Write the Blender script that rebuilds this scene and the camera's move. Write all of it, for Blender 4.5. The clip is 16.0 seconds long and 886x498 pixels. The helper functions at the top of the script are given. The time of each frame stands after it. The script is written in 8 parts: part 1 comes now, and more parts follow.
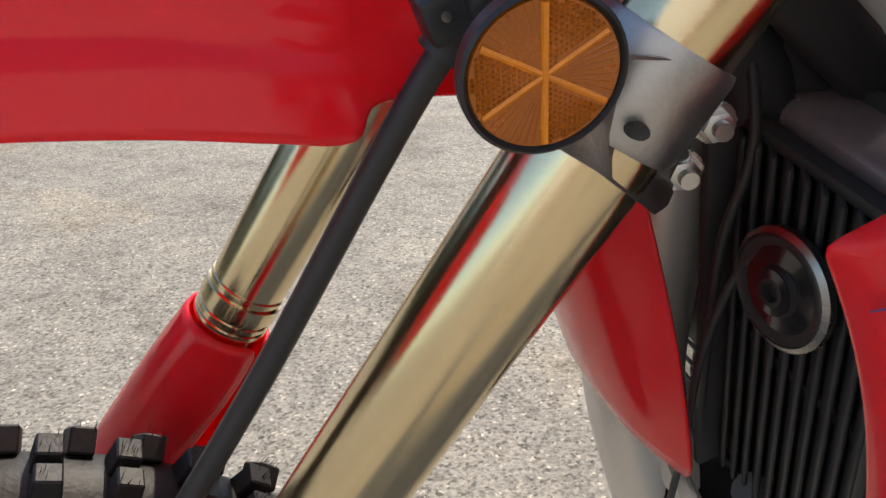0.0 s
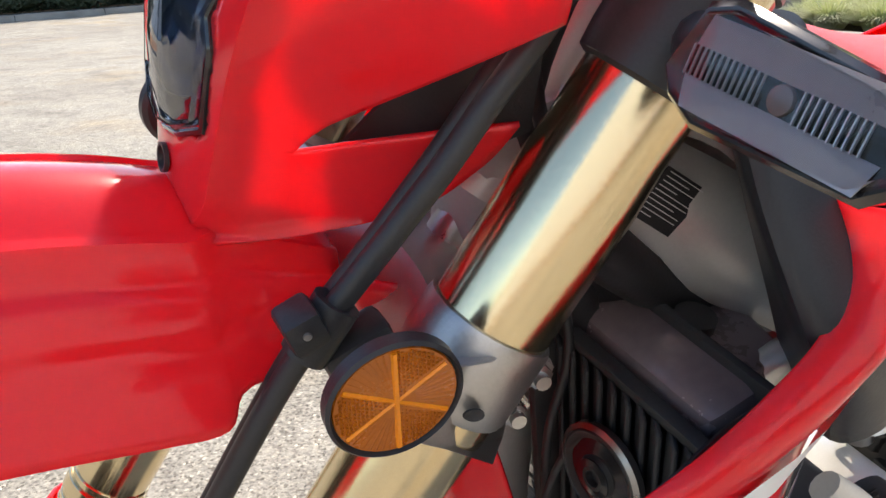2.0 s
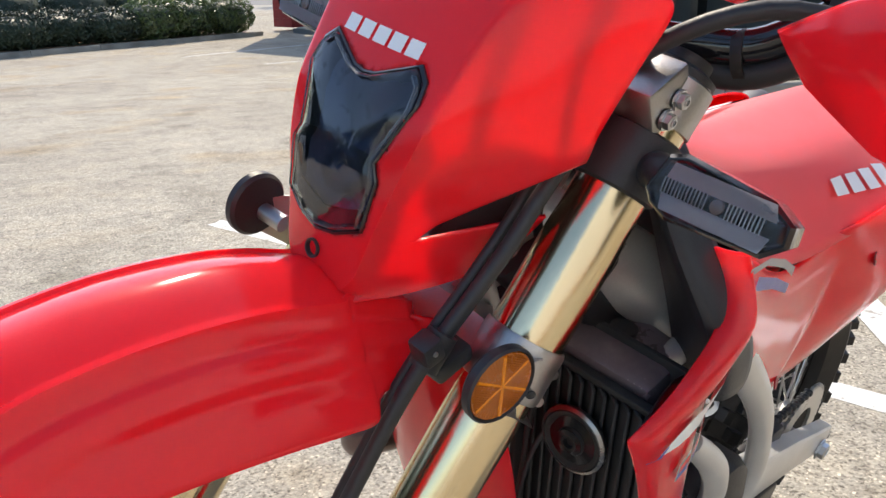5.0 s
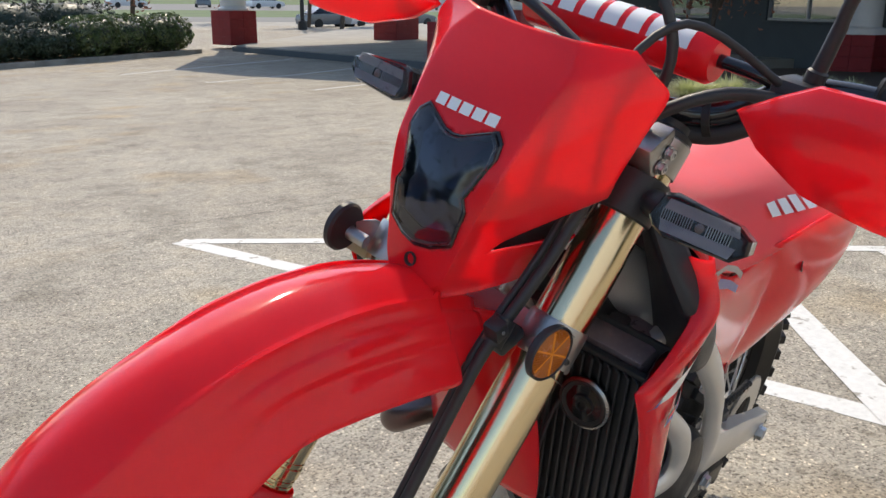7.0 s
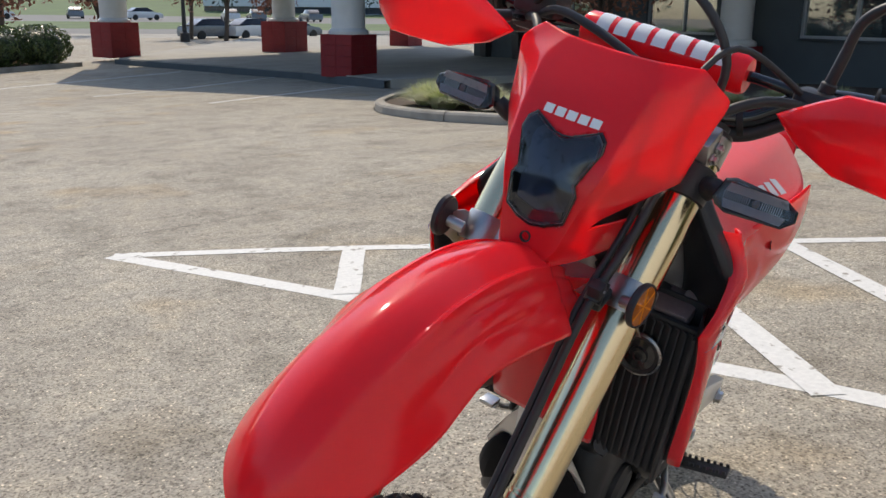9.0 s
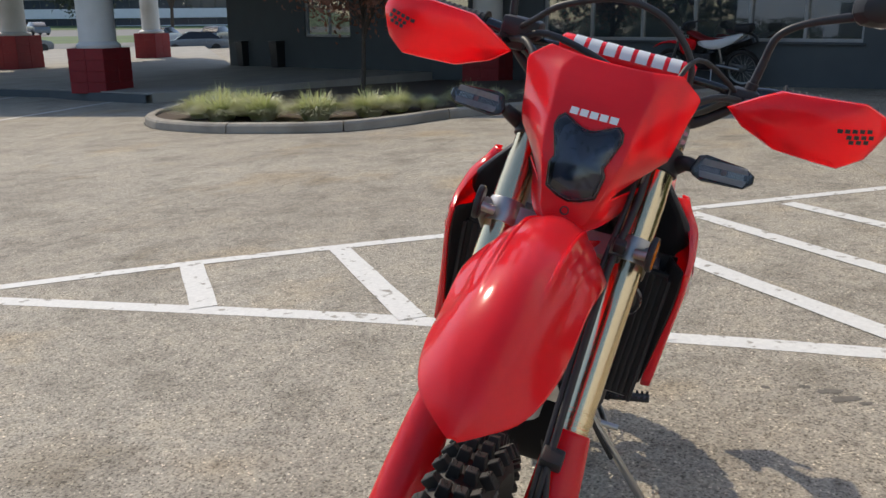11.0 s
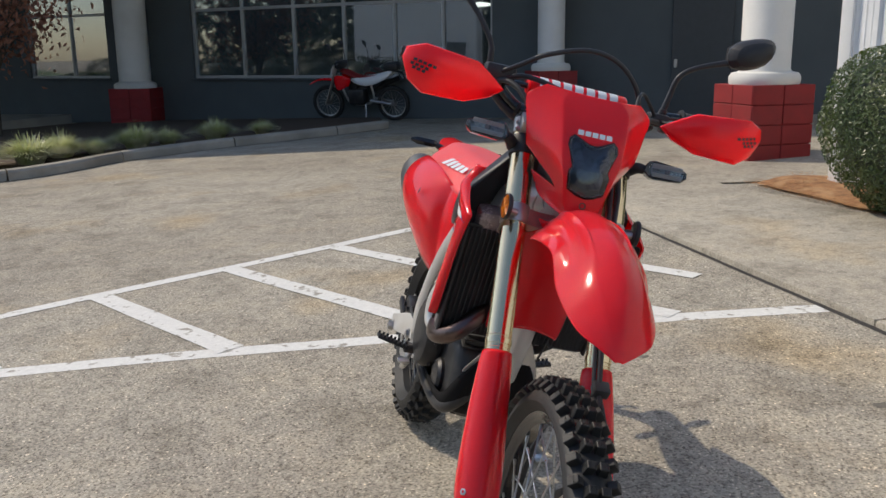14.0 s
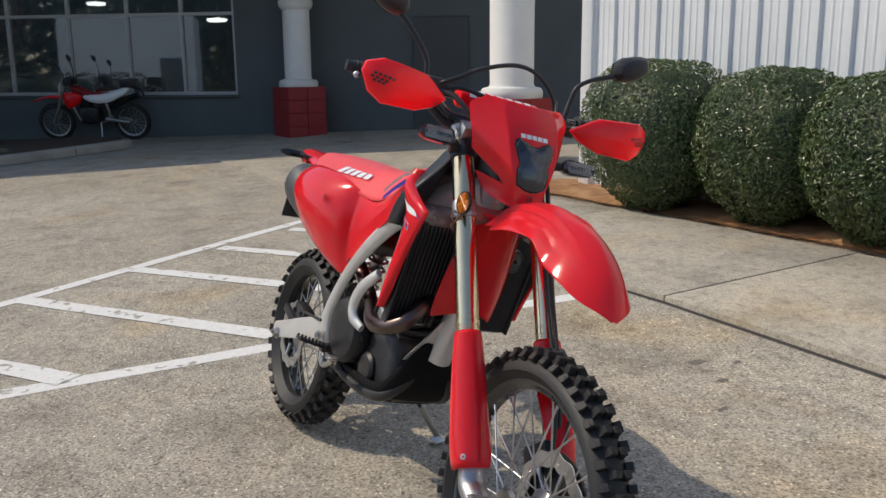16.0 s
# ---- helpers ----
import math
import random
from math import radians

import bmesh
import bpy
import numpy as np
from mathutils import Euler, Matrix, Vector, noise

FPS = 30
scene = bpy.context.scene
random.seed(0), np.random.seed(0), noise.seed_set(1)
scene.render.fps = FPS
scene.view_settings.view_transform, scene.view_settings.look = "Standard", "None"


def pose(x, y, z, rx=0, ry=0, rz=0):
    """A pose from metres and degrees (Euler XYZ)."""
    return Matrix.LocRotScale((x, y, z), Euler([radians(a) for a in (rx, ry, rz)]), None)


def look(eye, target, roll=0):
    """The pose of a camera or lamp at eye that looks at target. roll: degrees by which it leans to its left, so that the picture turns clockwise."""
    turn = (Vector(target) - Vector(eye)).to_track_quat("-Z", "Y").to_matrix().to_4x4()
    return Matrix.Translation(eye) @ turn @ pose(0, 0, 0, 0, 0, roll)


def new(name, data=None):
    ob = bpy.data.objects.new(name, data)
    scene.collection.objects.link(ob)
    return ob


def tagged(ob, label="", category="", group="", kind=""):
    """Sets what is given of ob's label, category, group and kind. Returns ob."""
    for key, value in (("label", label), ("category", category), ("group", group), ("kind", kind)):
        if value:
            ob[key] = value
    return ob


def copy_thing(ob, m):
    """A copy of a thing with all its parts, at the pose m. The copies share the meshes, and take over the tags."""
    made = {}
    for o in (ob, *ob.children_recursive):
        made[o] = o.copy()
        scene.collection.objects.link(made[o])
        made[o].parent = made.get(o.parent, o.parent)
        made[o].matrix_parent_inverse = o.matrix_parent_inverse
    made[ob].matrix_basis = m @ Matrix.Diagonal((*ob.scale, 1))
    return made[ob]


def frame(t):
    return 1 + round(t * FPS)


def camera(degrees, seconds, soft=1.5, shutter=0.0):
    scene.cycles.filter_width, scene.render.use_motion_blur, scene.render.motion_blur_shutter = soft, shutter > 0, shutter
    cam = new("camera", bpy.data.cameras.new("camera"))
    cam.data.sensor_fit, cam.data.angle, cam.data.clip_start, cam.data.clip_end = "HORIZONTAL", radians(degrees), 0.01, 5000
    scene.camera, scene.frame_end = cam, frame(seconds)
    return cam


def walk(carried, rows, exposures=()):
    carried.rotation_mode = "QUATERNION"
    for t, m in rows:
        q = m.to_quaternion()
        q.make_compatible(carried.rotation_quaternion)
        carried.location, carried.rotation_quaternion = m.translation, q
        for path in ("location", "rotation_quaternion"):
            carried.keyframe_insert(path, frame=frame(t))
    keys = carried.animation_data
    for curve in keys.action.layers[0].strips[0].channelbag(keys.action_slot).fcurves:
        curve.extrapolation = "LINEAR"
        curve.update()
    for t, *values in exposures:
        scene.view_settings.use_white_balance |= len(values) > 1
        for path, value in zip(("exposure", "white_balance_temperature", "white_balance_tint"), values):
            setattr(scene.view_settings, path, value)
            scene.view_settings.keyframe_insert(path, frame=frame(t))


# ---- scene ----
cam = camera(54.4, 16.0)
PATH = [
    (0, (-0.012, 0.018, 0.926), (-0.065, 1.898, 0.246), -1.9),
    (0.5, (-0.011, 0.006, 0.948), (0.008, 1.889, 0.272), -2.1),
    (1, (-0.008, 0.001, 0.972), (0.09, 1.883, 0.304), -1.7),
    (1.5, (-0.007, 0.001, 1.004), (0.199, 1.878, 0.344), -1.7),
    (2, (-0.016, 0.001, 1.041), (0.307, 1.873, 0.414), -2.2),
    (2.5, (-0.029, 0.001, 1.072), (0.411, 1.852, 0.457), -2.6),
    (3, (-0.059, -0.011, 1.092), (0.494, 1.818, 0.503), -2.6),
    (3.5, (-0.094, -0.029, 1.1), (0.539, 1.78, 0.528), -2.8),
    (4, (-0.141, -0.062, 1.107), (0.549, 1.731, 0.551), -2.8),
    (4.5, (-0.182, -0.106, 1.109), (0.553, 1.672, 0.563), -2.6),
    (4.7, (-0.197, -0.127, 1.112), (0.552, 1.645, 0.567), -2.4),
    (6.8, (-0.388, -0.297, 1.175), (0.497, 1.421, 0.664), -1.3),
    (7, (-0.415, -0.313, 1.179), (0.487, 1.398, 0.672), -1.4),
    (7.5, (-0.486, -0.343, 1.185), (0.468, 1.342, 0.685), -1.6),
    (8, (-0.566, -0.351, 1.184), (0.454, 1.297, 0.687), -1.7),
    (8.2, (-0.599, -0.355, 1.187), (0.439, 1.281, 0.691), -1.7),
    (10.3, (-0.991, -0.308, 1.221), (0.361, 1.083, 0.731), -2.4),
    (10.5, (-1.045, -0.292, 1.226), (0.353, 1.049, 0.731), -2.9),
    (11, (-1.201, -0.258, 1.242), (0.312, 0.952, 0.747), -2.9),
    (11.5, (-1.321, -0.212, 1.263), (0.28, 0.877, 0.763), -3.2),
    (12, (-1.429, -0.145, 1.266), (0.247, 0.825, 0.765), -3.2),
    (12.5, (-1.532, -0.054, 1.274), (0.197, 0.82, 0.777), -3.1),
    (13, (-1.618, 0.041, 1.289), (0.16, 0.82, 0.807), -3.1),
    (13.5, (-1.717, 0.145, 1.296), (0.118, 0.787, 0.829), -3.1),
    (14, (-1.844, 0.259, 1.298), (0.045, 0.733, 0.842), -3.0),
    (14.5, (-1.945, 0.371, 1.305), (-0.02, 0.675, 0.856), -2.9),
    (15, (-2.01, 0.498, 1.311), (-0.067, 0.664, 0.864), -2.9),
    (15.5, (-2.058, 0.637, 1.317), (-0.109, 0.662, 0.87), -2.7),
    (16, (-2.082, 0.768, 1.319), (-0.139, 0.619, 0.87), -2.5),
]
# the lot falls gently: rises 1 degree towards the building and drops 2 degrees the other way
SLOPE = pose(0, 0, 0, -2, -1, 0)
EXPOSURES = [(0, 0.57), (1.0, 0.91), (2.0, 1.09), (3.5, 1.06), (4.5, 0.91), (7.0, 0.45), (10.5, 0.17), (16.0, 0.08)]
walk(cam, [(t, SLOPE @ look(eye, target, roll)) for t, eye, target, roll in PATH], EXPOSURES)

# ---- light ----
SUN_WAY = Vector((0.275, 0.865, 1.0)).normalized()
world = bpy.data.worlds.new("world")
scene.world = world
world.use_nodes = True
wn = world.node_tree.nodes
sky = wn.new("ShaderNodeTexSky")
sky.sky_type = "NISHITA"
sky.sun_disc = False
sky.sun_elevation = math.asin(SUN_WAY.z)
sky.sun_rotation = math.atan2(SUN_WAY.x, SUN_WAY.y)
wn["Background"].inputs["Strength"].default_value = 0.15
world.node_tree.links.new(sky.outputs[0], wn["Background"].inputs["Color"])
sun_data = bpy.data.lights.new("sun", "SUN")
sun_data.energy, sun_data.angle, sun_data.color = 2.60, radians(0.55), (1.0, 0.875, 0.70)
sun = new("sun", sun_data)
sun.matrix_world = look(SUN_WAY * 60, (0, 0, 0))

# ---- materials ----
def material(name, base, rough=0.5, metal=0.0, coat=0.0, vary=0.12, scale=12.0, fine=160.0, bump=0.05, spec=0.5, second=None, second_at=(0.48, 0.66), random_tone=0.0, glow_through=None):
    """Two scales of noise on the colour and the roughness, a fine bump, and an optional second colour in patches."""
    m = bpy.data.materials.new(name)
    m.use_nodes = True
    nt = m.node_tree
    n, link = nt.nodes, nt.links.new
    b = n["Principled BSDF"]
    co = n.new("ShaderNodeTexCoord")
    big, small = n.new("ShaderNodeTexNoise"), n.new("ShaderNodeTexNoise")
    for node, s, d in ((big, scale, 5), (small, fine, 3)):
        node.inputs["Scale"].default_value = s
        node.inputs["Detail"].default_value = d
        link(co.outputs["Object"], node.inputs["Vector"])
    mixed = n.new("ShaderNodeMath")
    mixed.operation = "MULTIPLY_ADD"
    link(big.outputs["Fac"], mixed.inputs[0])
    mixed.inputs[1].default_value = 0.65
    half = n.new("ShaderNodeMath")
    half.operation = "MULTIPLY"
    half.inputs[1].default_value = 0.35
    link(small.outputs["Fac"], half.inputs[0])
    link(half.outputs[0], mixed.inputs[2])
    ramp = n.new("ShaderNodeValToRGB")
    lo = [c * (1 - vary) for c in base]
    hi = [min(1.0, c * (1 + vary)) for c in base]
    ramp.color_ramp.elements[0].position, ramp.color_ramp.elements[1].position = 0.3, 0.7
    ramp.color_ramp.elements[0].color, ramp.color_ramp.elements[1].color = (*lo, 1), (*hi, 1)
    link(mixed.outputs[0], ramp.inputs[0])
    colour = ramp.outputs[0]
    if second:
        patch = n.new("ShaderNodeTexNoise")
        patch.inputs["Scale"].default_value, patch.inputs["Detail"].default_value = scale * 0.35, 6
        link(co.outputs["Object"], patch.inputs["Vector"])
        pr = n.new("ShaderNodeValToRGB")
        pr.color_ramp.elements[0].position, pr.color_ramp.elements[1].position = second_at
        link(patch.outputs["Fac"], pr.inputs[0])
        mx = n.new("ShaderNodeMix")
        mx.data_type = "RGBA"
        link(pr.outputs[0], mx.inputs[0])
        link(colour, mx.inputs[6])
        mx.inputs[7].default_value = (*second, 1)
        colour = mx.outputs[2]
    if random_tone:
        info = n.new("ShaderNodeObjectInfo")
        mr = n.new("ShaderNodeMapRange")
        mr.inputs[3].default_value, mr.inputs[4].default_value = 1 - random_tone, 1 + random_tone
        link(info.outputs["Random"], mr.inputs[0])
        hs = n.new("ShaderNodeHueSaturation")
        link(mr.outputs[0], hs.inputs["Value"])
        link(colour, hs.inputs["Color"])
        colour = hs.outputs[0]
    link(colour, b.inputs["Base Color"])
    rr = n.new("ShaderNodeMapRange")
    rr.inputs[1].default_value, rr.inputs[2].default_value = 0.3, 0.7
    rr.inputs[3].default_value, rr.inputs[4].default_value = max(0.02, rough - 0.07), min(1.0, rough + 0.07)
    link(mixed.outputs[0], rr.inputs[0])
    link(rr.outputs[0], b.inputs["Roughness"])
    b.inputs["Metallic"].default_value = metal
    b.inputs["Coat Weight"].default_value = coat
    b.inputs["Coat Roughness"].default_value = 0.06
    b.inputs["Specular IOR Level"].default_value = spec
    if bump:
        bp = n.new("ShaderNodeBump")
        bp.inputs["Strength"].default_value, bp.inputs["Distance"].default_value = bump, 0.002
        link(small.outputs["Fac"], bp.inputs["Height"])
        link(bp.outputs[0], b.inputs["Normal"])
    if glow_through:
        # thin plastic lets part of the light through
        tr = n.new("ShaderNodeBsdfTranslucent")
        tr.inputs["Color"].default_value = (*glow_through[1], 1)
        ms = n.new("ShaderNodeMixShader")
        ms.inputs[0].default_value = glow_through[0]
        link(b.outputs[0], ms.inputs[1])
        link(tr.outputs[0], ms.inputs[2])
        link(ms.outputs[0], n["Material Output"].inputs["Surface"])
    return m




def thin_plastic(name, base, reach, rough):
    """Dyed sheet plastic: light scatters inside it and part of it comes out on the far side, under a clear gloss."""
    m = bpy.data.materials.new(name)
    m.use_nodes = True
    n, link = m.node_tree.nodes, m.node_tree.links.new
    b = n["Principled BSDF"]
    co, big, fine = n.new("ShaderNodeTexCoord"), n.new("ShaderNodeTexNoise"), n.new("ShaderNodeTexNoise")
    big.inputs["Scale"].default_value, big.inputs["Detail"].default_value = 9.0, 5
    fine.inputs["Scale"].default_value, fine.inputs["Detail"].default_value = 240.0, 3
    link(co.outputs["Object"], big.inputs["Vector"])
    link(co.outputs["Object"], fine.inputs["Vector"])
    ramp = n.new("ShaderNodeValToRGB")
    ramp.color_ramp.elements[0].position, ramp.color_ramp.elements[1].position = 0.3, 0.7
    ramp.color_ramp.elements[0].color = (*[c * 0.96 for c in base], 1)
    ramp.color_ramp.elements[1].color = (*[min(1.0, c * 1.04) for c in base], 1)
    link(big.outputs["Fac"], ramp.inputs[0])
    link(ramp.outputs[0], b.inputs["Base Color"])
    bump = n.new("ShaderNodeBump")
    bump.inputs["Strength"].default_value, bump.inputs["Distance"].default_value = 0.012, 0.002
    link(fine.outputs["Fac"], bump.inputs["Height"])
    link(bump.outputs[0], b.inputs["Normal"])
    rr = n.new("ShaderNodeMapRange")
    rr.inputs[1].default_value, rr.inputs[2].default_value = 0.3, 0.7
    rr.inputs[3].default_value, rr.inputs[4].default_value = rough - 0.03, rough + 0.05
    link(big.outputs["Fac"], rr.inputs[0])
    link(rr.outputs[0], b.inputs["Roughness"])
    b.inputs["Subsurface Weight"].default_value = 1.0
    b.inputs["Subsurface Radius"].default_value = (1.0, 0.12, 0.14)
    b.inputs["Subsurface Scale"].default_value = reach
    b.inputs["IOR"].default_value = 1.42
    b.inputs["Specular IOR Level"].default_value = 0.40
    return m


RED = thin_plastic("red_plastic", (0.98, 0.019, 0.029), 0.013, 0.10)
RED_PAINTED = material("red_paint_masonry", (0.27, 0.020, 0.022), 0.65, vary=0.2, scale=6, fine=60, bump=0.4, second=(0.25, 0.014, 0.016))
SEAT_RED = material("red_gripper_vinyl", (0.86, 0.052, 0.058), 0.55, vary=0.08, scale=20, fine=900, bump=0.35)
SEAT_RED.node_tree.nodes["Principled BSDF"].inputs["Sheen Weight"].default_value = 0.22
SEAT_RED.node_tree.nodes["Principled BSDF"].inputs["Sheen Roughness"].default_value = 0.4
GOLD = material("gold_anodised", (0.73, 0.61, 0.39), 0.19, metal=1.0, vary=0.04, scale=14, fine=500, bump=0.02)
CHROME = material("chrome", (0.78, 0.78, 0.78), 0.1, metal=1.0, vary=0.04, bump=0.0)
STEEL = material("brushed_steel", (0.55, 0.55, 0.54), 0.32, metal=1.0, vary=0.12, scale=30, fine=400, bump=0.04)
CAST = material("cast_aluminium", (0.46, 0.45, 0.44), 0.40, metal=1.0, vary=0.12, scale=25, fine=500, bump=0.1)
FRAME_ALU = material("frame_aluminium", (0.69, 0.68, 0.65), 0.38, metal=0.5, vary=0.08, scale=18, fine=400, bump=0.05)
BLACK = material("black_plastic", (0.030, 0.030, 0.032), 0.42, spec=0.35, vary=0.25, scale=14, fine=600, bump=0.12)
MATT_BLACK = material("matt_black_plastic", (0.040, 0.040, 0.042), 0.55, spec=0.32, vary=0.25, scale=14, fine=500, bump=0.1)
SKID_PLASTIC = material("scuffed_skid_plastic", (0.010, 0.010, 0.011), 0.75, spec=0.10, vary=0.3, scale=10, fine=300, bump=0.15)
LAMP_LINER = material("pale_lamp_liner", (0.34, 0.34, 0.36), 0.3, metal=0.2, vary=0.1, scale=30, fine=200, bump=0.02)
CLEAR_BULB = material("clear_bulb", (0.20, 0.14, 0.13), 0.15, vary=0.1, bump=0.0)
GLOSS_BLACK = material("gloss_black_plastic", (0.012, 0.012, 0.014), 0.16, coat=0.4, vary=0.2, fine=200, bump=0.01)
DARK_METAL = material("black_engine_metal", (0.035, 0.035, 0.037), 0.45, metal=0.5, vary=0.3, scale=30, fine=500, bump=0.15, second=(0.06, 0.057, 0.055))
RUBBER = material("tyre_rubber", (0.012, 0.0118, 0.0115), 0.58, vary=0.3, scale=18, fine=300, bump=0.25, second=(0.028, 0.026, 0.023))
HOSE = material("hose_rubber", (0.025, 0.025, 0.027), 0.5, vary=0.2, scale=30, fine=400, bump=0.1)
BRONZE = material("heat_stained_header", (0.135, 0.10, 0.09), 0.33, metal=1.0, vary=0.2, scale=14, fine=200, bump=0.04, second=(0.14, 0.09, 0.10))
AMBER = material("amber_reflector", (0.80, 0.25, 0.006), 0.22, coat=0.15, vary=0.15, scale=60, fine=700, bump=0.15)
AMBER_DEEP = material("deep_amber_reflector", (0.40, 0.105, 0.003), 0.25, coat=0.12, vary=0.15, scale=60, fine=700, bump=0.1)
MUFFLER_GREY = material("muffler_grey", (0.060, 0.060, 0.064), 0.5, vary=0.15, scale=14, fine=300, bump=0.05)
# blue-grey that puts the lens's sky reflection into the headlight bucket's colour
LAMP_BLUE = material("lamp_sky_blue_grey", (0.030, 0.042, 0.075), 0.30, metal=0.4, vary=0.25, scale=25, fine=120, bump=0.03)
WHITE_PRINT = material("white_print", (0.82, 0.82, 0.82), 0.35, coat=0.2, vary=0.03, bump=0.0)
BLUE_PRINT = material("blue_print", (0.02, 0.035, 0.33), 0.35, coat=0.2, vary=0.05, bump=0.0)
GREY_PRINT = material("grey_print", (0.25, 0.25, 0.27), 0.35, coat=0.2, vary=0.05, bump=0.0)
TANK_PLASTIC = material("tank_black_plastic", (0.026, 0.028, 0.033), 0.42, spec=0.3, vary=0.2, scale=10, fine=500, bump=0.08)
TAIL_RED = material("tail_lamp_red", (0.40, 0.008, 0.010), 0.15, coat=0.5, vary=0.1, fine=100, bump=0.02)
PAINT = material("road_paint", (0.72, 0.71, 0.67), 0.7, vary=0.12, scale=42, fine=240, bump=0.4, second=(0.34, 0.315, 0.265), second_at=(0.60, 0.66))
WALL_GREY = material("grey_stucco", (0.10, 0.115, 0.12), 0.85, vary=0.12, scale=2, fine=80, bump=0.35)
WHITE_COLUMN = material("white_column_paint", (0.76, 0.75, 0.71), 0.55, vary=0.05, scale=3, fine=60, bump=0.12, second=(0.66, 0.65, 0.60))
WHITE_METAL = material("white_metal_cladding", (0.74, 0.76, 0.77), 0.42, vary=0.05, scale=2, fine=40, bump=0.04)
ALU_WINDOW = material("window_aluminium", (0.45, 0.46, 0.46), 0.45, metal=0.3, vary=0.08, bump=0.02)
KERB = material("kerb_concrete", (0.37, 0.335, 0.28), 0.85, vary=0.18, scale=4, fine=120, bump=0.5, second=(0.25, 0.225, 0.185))
SLAB = material("pavement_concrete", (0.36, 0.335, 0.285), 0.88, vary=0.20, scale=1.6, fine=140, bump=0.4, second=(0.31, 0.29, 0.25))
MULCH_SOIL = material("pine_straw", (0.32, 0.165, 0.075), 0.9, vary=0.45, scale=18, fine=120, bump=0.9, second=(0.46, 0.28, 0.14))
STRAW = material("pine_straw_needle", (0.40, 0.20, 0.075), 0.8, vary=0.35, scale=9, fine=60, bump=0.1)
LEAF = material("hedge_leaf", (0.062, 0.098, 0.030), 0.36, vary=0.45, scale=7, fine=60, bump=0.05, second=(0.12, 0.145, 0.05), spec=0.7, glow_through=(0.18, (0.12, 0.20, 0.03)))
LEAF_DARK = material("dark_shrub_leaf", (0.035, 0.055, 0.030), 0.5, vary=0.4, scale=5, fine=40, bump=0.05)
GRASS = material("border_grass_blade", (0.50, 0.54, 0.26), 0.42, vary=0.5, scale=9, fine=40, bump=0.03, second=(0.76, 0.74, 0.57), second_at=(0.40, 0.56), glow_through=(0.35, (0.56, 0.60, 0.24)))
ISLAND_SOIL = material("dark_island_soil", (0.085, 0.060, 0.042), 0.95, vary=0.35, scale=14, fine=90, bump=0.8)
RUSSET = material("russet_leaf", (0.30, 0.125, 0.075), 0.55, vary=0.4, scale=6, fine=40, bump=0.03)
BARK = material("bark", (0.10, 0.075, 0.055), 0.9, vary=0.3, scale=20, fine=120, bump=0.8)
LAWN = material("far_lawn", (0.10, 0.15, 0.05), 0.9, vary=0.3, scale=0.3, fine=9, bump=0.5)
JOINT = material("joint_shadow_filler", (0.045, 0.042, 0.038), 0.95, vary=0.3, scale=8, fine=90, bump=0.3)


def glass_material(name, tint, rough=0.02):
    m = bpy.data.materials.new(name)
    m.use_nodes = True
    b = m.node_tree.nodes["Principled BSDF"]
    b.inputs["Base Color"].default_value = (*tint, 1)
    b.inputs["Roughness"].default_value = rough
    b.inputs["Transmission Weight"].default_value = 1.0
    b.inputs["IOR"].default_value = 1.45
    return m


SHOP_LAMP = material("lamp_diffuser", (0.9, 0.9, 0.88), 0.4)
SHOP_LAMP.node_tree.nodes["Principled BSDF"].inputs["Emission Color"].default_value = (1.0, 0.97, 0.9, 1)
SHOP_LAMP.node_tree.nodes["Principled BSDF"].inputs["Emission Strength"].default_value = 4.0
GLASS = glass_material("window_glass", (0.34, 0.39, 0.40))
GLASS.node_tree.nodes["Principled BSDF"].inputs["IOR"].default_value = 2.5
LENS = glass_material("clear_lens", (0.92, 0.93, 0.94), 0.03)
LAMP_LENS = glass_material("smoked_headlight_lens", (0.36, 0.46, 0.66), 0.02)
LAMP_LENS.node_tree.nodes["Principled BSDF"].inputs["IOR"].default_value = 1.7
MIRROR = material("mirror_glass", (0.9, 0.9, 0.9), 0.03, metal=1.0, vary=0.01, bump=0.0)


